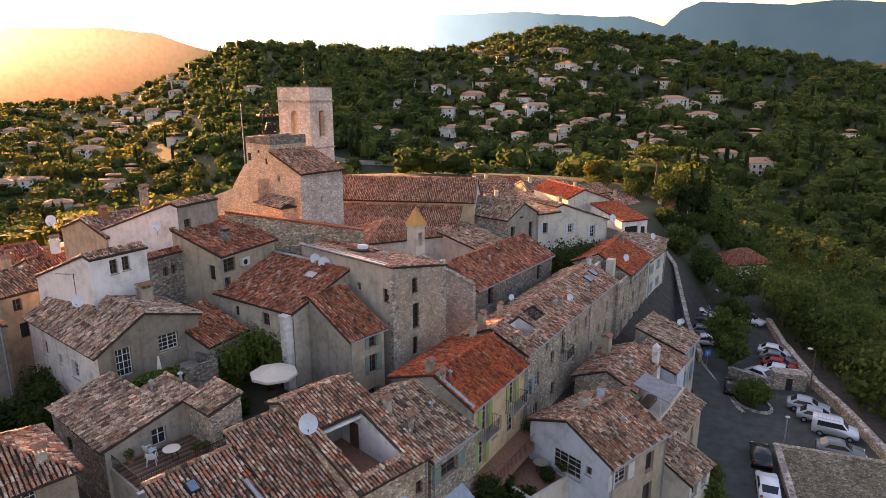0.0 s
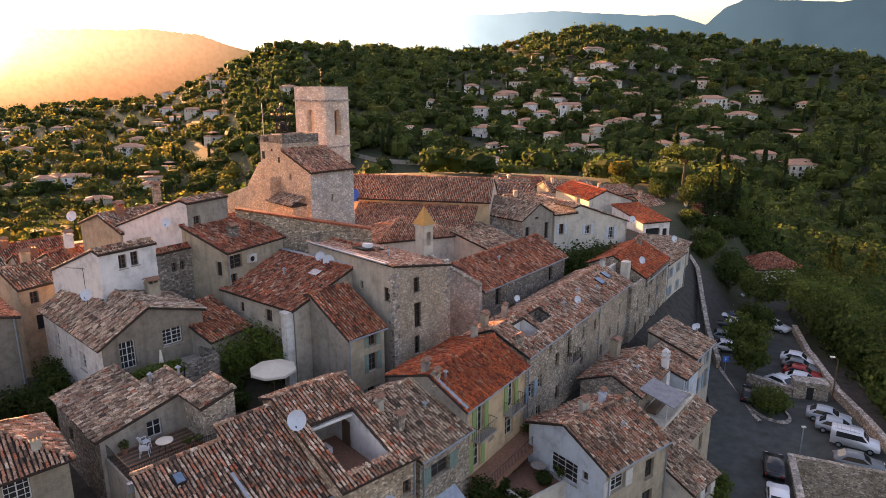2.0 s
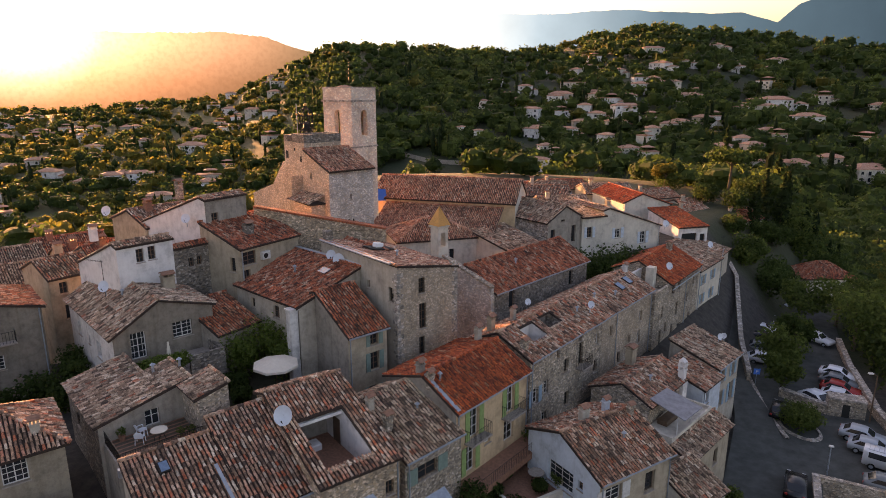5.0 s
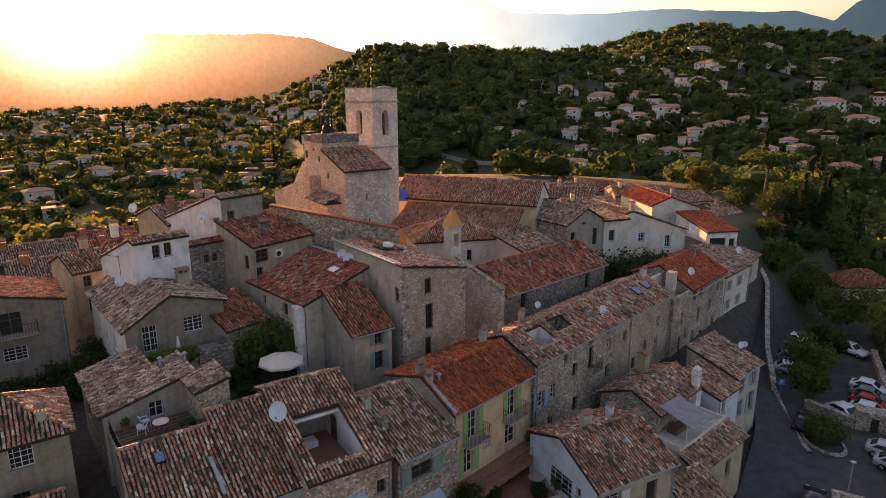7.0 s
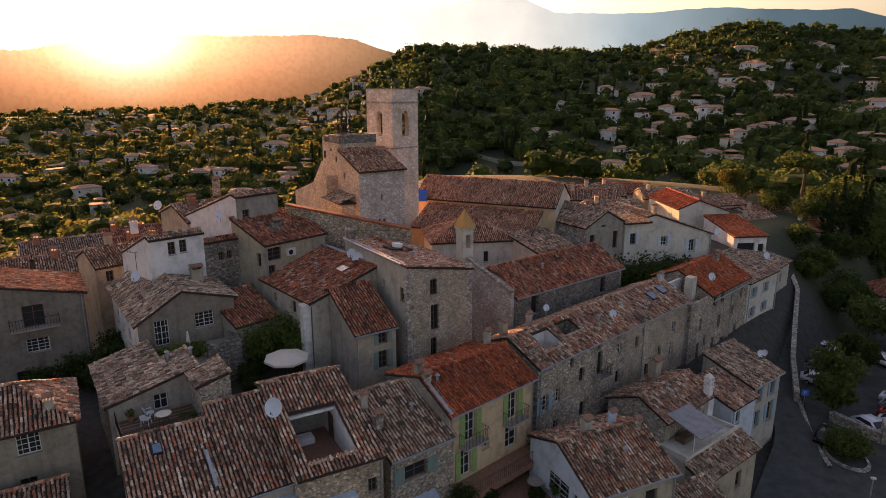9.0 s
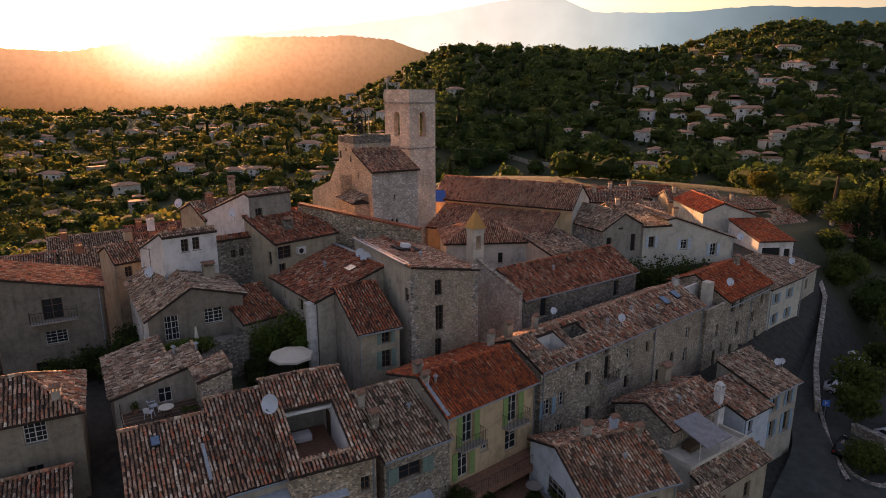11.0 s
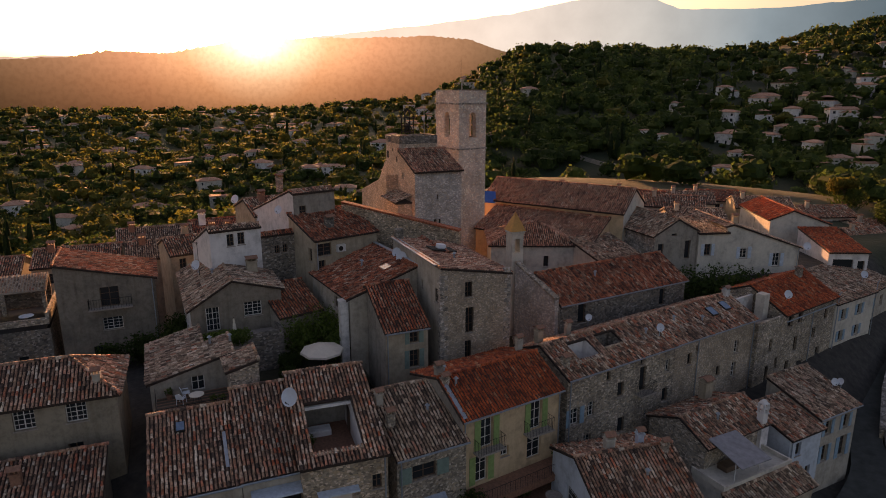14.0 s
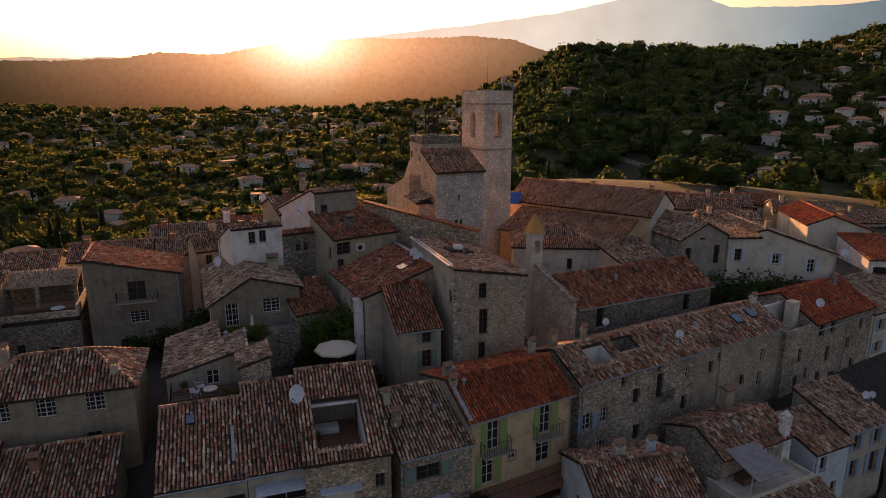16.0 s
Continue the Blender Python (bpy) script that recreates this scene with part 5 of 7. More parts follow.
# ---- church, keep and tower ----
def tower():
    root = empty("bell_tower", pose(-15.9, 77.8, 8.0, 0, 0, 62))
    tagged(root, "square pale stone bell tower with arched openings", "tower")
    w, d, zt = 4.4, 4.9, 21.9
    m4 = [pose(0, 0, 0), pose(w, 0, 0, 0, 0, 90), pose(w, d, 0, 0, 0, 180), pose(0, d, 0, 0, 0, 270)]
    for k, q in enumerate(m4):
        bm = bmesh.new()
        ww = w if k % 2 == 0 else d
        c, hw, z0, z1 = ww / 2, 0.56, 16.1, 18.7
        arc = [(c + hw * math.cos(a), z1 + hw * math.sin(a)) for a in np.linspace(0, math.pi, 9)]
        P = lambda a, b, i=0: q @ Vector((a, i, b))
        def poly(pts):
            bm.faces.new([bm.verts.new(P(*p)) for p in pts])
        poly([(0, -8), (ww, -8), (ww, z0), (0, z0)])
        poly([(0, z0), (c - hw, z0), (c - hw, z1), (0, z1)]); poly([(c + hw, z0), (ww, z0), (ww, z1), (c + hw, z1)])
        poly([(ww, z1), (ww, zt)] + [(c, zt)] + arc[4::-1][:1] + arc[3::-1])
        poly([(0, zt), (0, z1)] + arc[:3:-1] + [(c, zt)])
        edge = [(c - hw, z0), (c + hw, z0)] + arc
        for i in range(len(edge)):
            a, b = edge[i], edge[(i + 1) % len(edge)]
            poly([(a[0], a[1], 0), (a[0], a[1], 0.7), (b[0], b[1], 0.7), (b[0], b[1], 0)])
        part("wall", bm, M_ASHLAR, root)
    for z, t in ((14.6, 0.18), (20.2, 0.22)):
        bm = bmesh.new(); o = 0.12
        box(bm, -o, -o, z, w + o, -0.003, z + t); box(bm, -o, d + 0.003, z, w + o, d + o, z + t); box(bm, -o, -0.003, z, -0.003, d + 0.003, z + t); box(bm, w + 0.003, -0.003, z, w + o, d + 0.003, z + t)
        part("string_course", bm, M_STONEP, root)
    bm = bmesh.new()
    box(bm, 0.02, 0.02, 21.0, w - 0.02, d - 0.02, 21.2); box(bm, 0.7, 0.7, 15.0, w - 0.7, d - 0.7, 15.8)
    part("floor_slab", bm, M_STONEP, root)
    bm = bmesh.new(); o = 0.05
    for a in ((-o, -o, w + o, 0.35), (-o, d - 0.35, w + o, d + o), (-o, 0.352, 0.35, d - 0.352), (w - 0.35, 0.352, w + o, d - 0.352)):
        box(bm, a[0], a[1], 21.903, a[2], a[3], 22.0)
    part("coping", bm, M_STONEP, root)
    bm = bmesh.new()
    rings_ = [(0.05, 1.0), (0.25, 0.95), (0.3, 0.6), (0.38, 0.25), (0.48, 0.0)]
    prev = None
    for r_, z_ in rings_:
        ring = [bm.verts.new((w / 2 + r_ * math.cos(a), d / 2 + r_ * math.sin(a), 16.9 + z_)) for a in np.linspace(0, math.tau, 13)[:-1]]
        if prev:
            for i in range(12):
                bm.faces.new((prev[i], prev[(i + 1) % 12], ring[(i + 1) % 12], ring[i]))
        prev = ring
    part("bell", bm, plain("bronze", (0.12, 0.09, 0.05), 0.45, 0.8), root, "dark bronze bell", None, True)
    bm = bmesh.new(); rod(bm, (w / 2, d / 2, 21), (w / 2, d / 2, 25.6), 0.04, 0.015, 5); part("mast", bm, M_IRON, root)


tower()
K = house("square stone keep with a sloping tile roof", -14.1, 62.7, 49.5, 5.4, 4.8, 5.0, 21.8, 23.6, wall=M_KEEP, side=M_WARMP, tiles="rose", front=[(2.3, 15.6, 0.3, 0.9, "dark"), (2.85, 15.6, 0.3, 0.9, "dark"), (2.6, 18.6, 0.2, 0.6, "dark")], left=[(1.2, 20.6, 0.4, 0.6, "dark")], over=0.3)
kb = empty("stone_wing", pose(-14.1, 62.7, 5, 0, 0, 49.5))
tagged(kb, "stepped stone wing of the keep with iron bell cage", "wing")
def prism(profile, u0, u1):
    """A body with a (v, z) profile between two u."""
    bm = bmesh.new()
    a, b = [bm.verts.new((u0, v, z)) for v, z in profile], [bm.verts.new((u1, v, z)) for v, z in profile]
    bm.faces.new(a); bm.faces.new(b[::-1])
    n = len(profile)
    for i in range(n):
        bm.faces.new((a[i], b[i], b[(i + 1) % n], a[(i + 1) % n]))
    bmesh.ops.recalc_face_normals(bm, faces=bm.faces)
    return bm


part("wall", prism([(4.802, 0), (12.4, 0), (12.4, 14.2), (9.7, 16.9), (9.2, 16.9), (9.2, 19.2), (4.802, 19.2)], 0.05, 4.6), M_WARMP, kb)
bm = bmesh.new()
box(bm, 0.05, 4.81, 19.203, 4.6, 5.1, 20.1); box(bm, 0.05, 7.1, 19.203, 4.6, 7.4, 20.1); box(bm, 0.05, 5.102, 19.203, 0.35, 7.098, 20.1); box(bm, 4.3, 5.102, 19.203, 4.6, 7.098, 20.1)
box(bm, 0.052, 8.4, 19.203, 1.6, 9.198, 19.9)
part("parapet", bm, M_STONED, kb)
part("buttress_wing", prism([(5.5, 0), (15.0, 0), (15.0, 12.9), (5.5, 15.8)], -1.3, 0.04), M_WARMP, kb)
part("lean_to", prism([(1.0, 0), (5.49, 0), (5.49, 13.4), (1.0, 13.2)], -1.6, -0.003), M_WARMP, kb)
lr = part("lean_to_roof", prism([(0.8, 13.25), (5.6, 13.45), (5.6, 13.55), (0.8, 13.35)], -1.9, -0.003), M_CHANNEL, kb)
tile_field([((-1.9, 5.6, 13.4), (0, -1, 0), (1.9, 0, 0.75), 4.8, 2.0, None)], "roof_tiles", "brown", lr)
def bell_cage(cu, cv, z0):
    """An openwork iron cage: posts, hoops, a ribbed dome with a gilt orb and cross, lanterns round the hoop."""
    P = lambda r, a, z: (cu + r * math.cos(a), cv + r * math.sin(a), z0 + z)
    bm = bmesh.new()
    for k in range(8):
        a, b = k * math.tau / 8, (k + 1) * math.tau / 8
        rod(bm, P(0.74, a, -0.9), P(0.74, a, 1.9), 0.06, None, 5)
        for z in (0.3, 1.1, 1.9):
            rod(bm, P(0.74, a, z), P(0.74, b, z), 0.055, None, 5)
        rod(bm, P(0.74, a, 0.3), P(0.74, b, 1.1), 0.03, None, 4); rod(bm, P(0.74, b, 0.3), P(0.74, a, 1.1), 0.03, None, 4)
        for r0, h0, r1, h1 in ((0.74, 1.9, 0.8, 2.2), (0.8, 2.2, 0.55, 2.55), (0.55, 2.55, 0.16, 2.75), (0.16, 2.75, 0.1, 3.0)):
            rod(bm, P(r0, a, h0), P(r1, a, h1), 0.05, None, 5)
        rod(bm, P(0.74, a, 1.9), P(1.08, a, 2.0), 0.035, None, 4)
    rod(bm, P(0, 0, 3.0), P(0, 0, 4.3), 0.045, 0.035, 5); rod(bm, P(0.3, 0.8, 3.95), P(0.3, 0.8 + math.pi, 3.95), 0.035, None, 4)
    rod(bm, P(0, 0, 0.5), P(0, 0, 1.3), 0.42, 0.2, 10)
    cage = part("bell_cage", bm, M_IRON, kb, "wrought iron bell cage with a cross")
    gilt = plain("gilt_metal", (0.55, 0.36, 0.12), 0.35, 0.8, 0.2)
    bm = bmesh.new()
    bmesh.ops.create_uvsphere(bm, u_segments=10, v_segments=7, radius=0.2, matrix=Matrix.Translation(P(0, 0, 3.1)))
    part("orb", bm, gilt, cage, "gilt ball", None, True)
    for k in range(8):
        bm = bmesh.new()
        bmesh.ops.create_uvsphere(bm, u_segments=8, v_segments=6, radius=0.12, matrix=Matrix.Translation(P(1.1, k * math.tau / 8, 2.08)))
        part("lantern", bm, gilt, cage, "", None, True)


bell_cage(2.3, 8.1, 20.0)
for v, z, w, h in ((8.6, 17.4, 0.55, 0.8), (5.6, 17.2, 0.35, 0.6), (6.9, 18.3, 0.3, 0.3)):
    bm = bmesh.new(); box(bm, 0.035, v - w / 2, z, 0.2, v + w / 2, z + h); part("window", bm, M_DARK, kb)
mast = empty("flagpole", pose(-29.1, 93.9, 6.0))
tagged(mast, "tall slim pale pole behind the keep", "flagpole")
bm = bmesh.new(); rod(bm, (0, 0, -1), (0, 0, 21.6), 0.09, 0.05, 6); part("pole", bm, M_ZINC, mast)


def ramp_wall(name, a, b, z0, za, zb, t, mat, label, cope=None):
    """A free wall from a to b whose top slopes from za to zb."""
    a, b = Vector((*a, 0)), Vector((*b, 0))
    n = (b - a).length
    root = empty(name, Matrix.Translation((a.x, a.y, z0)) @ Matrix.Rotation(math.atan2(b.y - a.y, b.x - a.x), 4, 'Z'))
    tagged(root, label, "wall")
    def slab(zlo_a, zlo_b, zhi_a, zhi_b, o):
        bm = bmesh.new()
        vs = [(0, -o, zlo_a), (n, -o, zlo_b), (n, t + o, zlo_b), (0, t + o, zlo_a), (0, -o, zhi_a), (n, -o, zhi_b), (n, t + o, zhi_b), (0, t + o, zhi_a)]
        q = [bm.verts.new(v) for v in vs]
        for f in ((3, 2, 1, 0), (4, 5, 6, 7), (0, 1, 5, 4), (1, 2, 6, 5), (2, 3, 7, 6), (3, 0, 4, 7)):
            bm.faces.new([q[i] for i in f])
        return bm
    part("wall", slab(-2, -2, za - z0, zb - z0, 0), mat, root)
    if cope:
        part("coping", slab(za - z0 + .003, zb - z0 + .003, za - z0 + .2, zb - z0 + .2, 0.1), cope, root)
    return root


ramp_wall("stone_wall", (3.1, 57.75), (-2.0, 61.35), 4, 11.75, 13.7, 0.4, M_KEEP, "pale stone gable parapet beside the hall", M_STONE)
ramp_wall("stone_wall", (-20.2, 58.0), (-7.6, 59.6), 6, 18.7, 16.6, 0.6, M_STONEW, "old rubble wall with red tile coping", TILES["red"][0])
W = house("long church nave with a broad red tile roof", -15.5, 85.2, -8, 19.8, 8.2, 8, 15.5, 17.9, 15.6, rv=4.1, wall=M_OCHRE, side=M_CREAM, tiles="rose", name="church_nave")
Wa = house("church aisle with a lean-to red tile roof", -14.2, 79.6, -8.5, 16.0, 5.4, 8, 12.6, 14.7, wall=M_OCHRE, tiles="rose", name="church_aisle")
Wc = house("church chapel with a hipped red tile roof", -9.0, 71.8, 25, 10.0, 7.5, 6, 12.5, 14.2, hip=True, wall=M_CREAM, tiles="rose", front=[(6.5, 9.8, 0.6, 1.3, "dark")], name="church_chapel")
X = house("church transept with a grey gable and three arched windows", 8.3, 79.4, 45.6, 6.4, 9.0, 5, 13.7, 15.4, 13.7, rv=3.2, axis="v", wall=M_GREY, side=M_STONEP, tiles="brown", front=[(0.95, 10.4, 0.8, 2.2, "dark"), (4.8, 10.5, 0.8, 2.2, "dark"), (2.7, 13.4, 0.7, 0.9, "dark")], name="church_transept")
X2 = house("low church chapel roof", 3.8, 72.5, 50, 6.0, 6.5, 5, 11.6, 13.0, wall=M_CREAM, tiles="brown", front=[(1.2, 9.6, 0.5, 1.1, "dark"), (3.6, 9.6, 0.5, 1.1, "dark")], name="church_chapel")
bt_ = empty("bell_turret", pose(-2.7, 62.0, 8, 0, 0, 48))
tagged(bt_, "small white bell turret with an orange pyramid roof", "turret")
bm = bmesh.new()
box(bm, -0.62, -0.62, -2, 0.62, 0.62, 6.6); box(bm, -0.62, -0.62, 6.603, -0.28, 0.62, 8.5); box(bm, 0.28, -0.62, 6.603, 0.62, 0.62, 8.5); box(bm, -0.278, -0.62, 8.0, 0.278, 0.62, 8.5)
box(bm, -0.7, -0.7, 8.503, 0.7, 0.7, 8.75)
part("body", bm, M_CREAM, bt_)
bm = bmesh.new()
b = [bm.verts.new((sx * 0.8, sy * 0.8, 8.753)) for sx, sy in ((-1, -1), (1, -1), (1, 1), (-1, 1))]; t = bm.verts.new((0, 0, 10.6))
bm.faces.new(b[::-1])
for i in range(4):
    bm.faces.new((b[i], b[(i + 1) % 4], t))
part("roof", bm, plain("glazed_orange_tiles", (0.60, 0.27, 0.06), 0.5, 0.0, 0.35, 9), bt_)

# ---- north-east houses ----
Z0 = house("beige house with blue shutters", 12.8, 83.6, 32, 3.6, 7, 4, 13.6, 14.4, wall=M_CREAM, tiles="brown", front=[(1.2, 10.8, 0.8, 1.4, "pale")])
Z1 = house("cream house with pale blue shutters and a brown roof", 15.7, 85.5, 32, 9.6, 9.0, 3, 14.3, 14.5, 11.5, rv=0.8, axis="v", wall=M_CREAM, tiles="brown", front=[(2.4, 10.3, 0.9, 1.4, "wf+pale"), (6.7, 9.2, 0.9, 1.6, "wf+pale")], right=[(2.0, 8.8, 0.8, 1.4, "pale")], chimneys=[(2.0, 2.0, 0.8, 0.6, M_TAN)])
Z2 = house("house with a bright orange new tile roof", 20.8, 104.5, 20, 8.0, 12.0, 3, 12.1, 13.4, 11.6, rv=3.0, axis="v", wall=M_CREAM, tiles="orange")
Z3 = house("low house with a bright orange roof", 27.6, 96.2, 24, 5.0, 8.0, 2, 10.0, 11.4, wall=M_WHITE, tiles="orange", front=[(1.9, 6.6, 2.6, 2.4, "dark"), (4.2, 6.8, 0.9, 2.0, "dark")])
back_rows = [(8, 97, 20, 8, 7, 13.4), (3, 105, 5, 9, 7, 14.0), (8, 126, 15, 9, 7, 12.0), (-6, 100, -8, 8, 6, 14.6), (33, 116, 40, 8, 6, 9.0), (-14, 97, -10, 7, 6, 15.5), (5, 116, 12, 8, 7, 13.0), (35, 124, 35, 10, 7, 9.0), (-4, 112, 0, 9, 7, 13.4), (16, 119, 15, 9, 7, 12.4), (27, 126, 30, 9, 7, 10.4), (42, 118, 40, 8, 6, 8.0), (-13, 108, -5, 9, 7, 14.0)]
for k, (x, y, yaw, w, d, z) in enumerate(back_rows):
    house("old village house with a weathered tile roof", x, y, yaw, w, d, 3, z - 1.3, z, z - 1.2, rv=d * 0.5, wall=[M_TAN, M_CREAM, M_BEIGE][k % 3], tiles=["brown", "mixed", "red"][k % 3], front=[(2, z - 3.2, 0.8, 1.2, "brown"), (5, z - 3.2, 0.8, 1.2, "pale")], chimneys=[(1.5, d * 0.4, 0.8, 0.6, M_BEIGE)])

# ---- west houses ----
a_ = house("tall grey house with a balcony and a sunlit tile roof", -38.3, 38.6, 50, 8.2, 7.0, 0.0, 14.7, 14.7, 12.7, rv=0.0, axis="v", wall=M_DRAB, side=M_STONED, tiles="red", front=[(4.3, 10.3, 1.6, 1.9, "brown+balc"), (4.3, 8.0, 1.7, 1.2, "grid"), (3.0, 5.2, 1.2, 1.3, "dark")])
a2 = house("stone house with a covered terrace", -43.5, 32.0, 50, 7.6, 8.0, 0.0, 9.0, 9.4, wall=M_STONED, roof=False, front=[(2.5, 6.2, 0.7, 1.0, "dark"), (5.2, 5.4, 0.8, 1.2, "dark")])
a3 = house("stone house with a broad brown tile roof", -47.5, 25.0, 50, 9.0, 6.5, 0.0, 11.0, 13.0, wall=M_STONED, tiles="brown", front=[(6.5, 7.6, 0.8, 1.2, "")])
a4 = house("tan house with a tile roof and brown windows", -36.7, 50.2, 60, 4.2, 6.0, 1.0, 13.2, 14.4, 13.2, rv=3.0, wall=M_TAN, tiles="mixed", front=[(1.2, 11.5, 0.7, 1.1, "brown"), (1.5, 9.0, 0.8, 1.4, "dark")], right=[(1.5, 11.5, 0.6, 1.1, "brown")], chimneys=[(2.4, 3.4, 0.8, 0.7, M_TAN)])
west_rows = [(-31, 57, 60, 6, 7, 18.0), (-38, 58, 55, 7, 6, 13.8), (-46, 52, 50, 8, 7, 12.4), (-54, 46, 48, 9, 7, 12.0), (-45, 62, 50, 8, 6, 12.4), (-54, 57, 50, 9, 7, 12.2), (-60, 38, 48, 9, 7, 11.6), (-53, 68, 50, 8, 6, 11.6), (-36, 68, 60, 8, 6, 14.8)]
for k, (x, y, yaw, w, d, z) in enumerate(west_rows):
    house("old village house with a weathered tile roof", x, y, yaw, w, d, 0, z - 1.3, z, z - 1.2, rv=d * 0.5, wall=[M_TAN, M_BEIGE, M_GREY][k % 3], tiles=["mixed", "red", "brown"][k % 3], front=[(2, z - 3.4, 0.8, 1.2, "brown"), (4.5, z - 3.4, 0.8, 1.2, "dark")], chimneys=[(1.8, d * 0.4, 0.8, 0.7, M_TERRA)])


# ---- road, car park and their walls ----
def strip(name, pts, label, mat, skirt=5.0):
    """A road along points of (x, y, z, width), with skirts down its sides."""
    vs, fs = [], []
    dense = []
    for i in range(len(pts) - 1):
        for k in range(6):
            f = k / 6
            p0, p1 = np.array(pts[max(i - 1, 0)], float), np.array(pts[i], float)
            p2, p3 = np.array(pts[i + 1], float), np.array(pts[min(i + 2, len(pts) - 1)], float)
            dense.append(0.5 * (2 * p1 + (p2 - p0) * f + (2 * p0 - 5 * p1 + 4 * p2 - p3) * f * f + (3 * p1 - p0 - 3 * p2 + p3) * f ** 3))
    dense.append(np.array(pts[-1], float))
    for i, p in enumerate(dense):
        q, r = dense[max(i - 1, 0)], dense[min(i + 1, len(dense) - 1)]
        t = (r - q)[:2] / np.linalg.norm((r - q)[:2])
        n = np.array((-t[1], t[0]))
        for off, dz in ((0.5, -skirt), (0.5, 0), (-0.5, 0), (-0.5, -skirt)):
            vs.append((p[0] + n[0] * p[3] * off, p[1] + n[1] * p[3] * off, p[2] + dz))
        if i:
            b, c = 4 * (i - 1), 4 * i
            for k in range(3):
                fs.append((b + k, b + k + 1, c + k + 1, c + k))
    ob = part(name, mesh_of(name, vs, fs, mat), None)
    tagged(ob, label, "road", "", "structure")
    return dense


ROAD = [(19.5, 34, -3.9, 4.6), (22.2, 42, -3.9, 4.6), (25, 49.5, -3.9, 4.8), (28.3, 58, -3.85, 5.0), (30.2, 66, -3.5, 3.6), (30.3, 73, -2.7, 2.7), (31.3, 80, -1.4, 2.6), (33.1, 88, 0.2, 2.7), (35.2, 97, 1.9, 2.9), (36.0, 108, 3.2, 3.4), (39, 122, 3.0, 4)]
road_line = strip("road", ROAD, "narrow grey asphalt road below the houses", M_ASPH)
pk = [(24, 40), (30.2, 48), (32.6, 54.6), (41.4, 51.2), (43.2, 68), (45.2, 78), (52, 100), (47, 112), (40, 108), (36, 90), (33, 74), (28, 62)]
bm = bmesh.new()
tp = [bm.verts.new((x, y, -3.96)) for x, y in pk]
bm.faces.new(tp)
bt = [bm.verts.new((x, y, -4.6)) for x, y in pk]
for i in range(len(pk)):
    bm.faces.new((tp[i], bt[i], bt[(i + 1) % len(pk)], tp[(i + 1) % len(pk)]))
cp = part("pavement", bm, M_ASPH, None)
tagged(cp, "asphalt car park beside the village road", "car park", "", "structure")
for k, (a, b, top) in enumerate([((41.4, 51.2), (42.8, 61), -3.0), ((42.8, 61), (43.3, 68), -3.0), ((43.3, 68), (45.3, 78), -2.9), ((45.3, 78), (48, 88), -3.1)]):
    ramp_wall("parapet_wall", a, b, -6, top, top, 0.45, M_STONE, "low rubble parapet wall along the car park", M_STONEP)
ramp_wall("retaining_wall", (32.2, 54.5), (41.6, 50.8), -11, -3.3, -3.1, 0.5, M_STONE, "tall rubble retaining wall below the car park")
ramp_wall("retaining_wall", (27.2, 40), (32.1, 54.5), -11, -3.2, -3.2, 0.4, M_STONE, "rubble wall beside the parked cars", M_STONEP)
ramp_wall("garden_wall", (34.6, 71.4), (38.1, 67.7), -5, -3.1, -3.0, 0.4, M_STONE, "stone wall with a small doorway between the parking bays", M_STONEP)
shelter = ramp_wall("stone_shelter", (38.2, 67.6), (41.6, 66.9), -5, -2.1, -2.1, 1.5, M_STONE, "low rubble stone shelter with a small doorway", M_STONEP)
bm = bmesh.new(); box(bm, 1.3, -0.02, 1.0, 2.0, 0.1, 2.5); part("doorway", bm, M_DARK, shelter)
for i in range(5, 9):
    a, b = ROAD[i], ROAD[i + 1]
    ramp_wall("roadside_wall", (a[0] + 1.45, a[1] - 0.5), (b[0] + 1.45, b[1] - 0.5), a[2] - 5, a[2] + 0.9, b[2] + 0.9, 0.35, M_STONE, "low stone wall along the rising road", M_STONEP)
bm = bmesh.new()
for k in range(20):
    a, b = k / 20 * math.tau, (k + 1) / 20 * math.tau
    f = lambda t, r, z: (34.2 + r * 1.2 * math.cos(t) - 0.25 * r * math.sin(t), 64.2 + r * 1.7 * math.sin(t), z)
    q = [bm.verts.new(f(a, 1.5, -4.0)), bm.verts.new(f(b, 1.5, -4.0)), bm.verts.new(f(b, 1.45, -3.8)), bm.verts.new(f(a, 1.45, -3.8)), bm.verts.new(f(b, 1.25, -3.8)), bm.verts.new(f(a, 1.25, -3.8))]
    bm.faces.new((q[0], q[1], q[2], q[3])); bm.faces.new((q[3], q[2], q[4], q[5]))
kb2 = part("kerb", bm, M_STONEP, None)
tagged(kb2, "pale stone kerb round a planted island", "kerb", "", "structure")
strip("pavement", [(32.2, 61.8, -3.75, 0.4), (31.9, 66, -3.6, 0.4), (32.1, 71, -3.3, 0.4), (32.5, 76, -3.2, 0.4)], "stone kerb between road and car park", M_STONEP, 1.0)


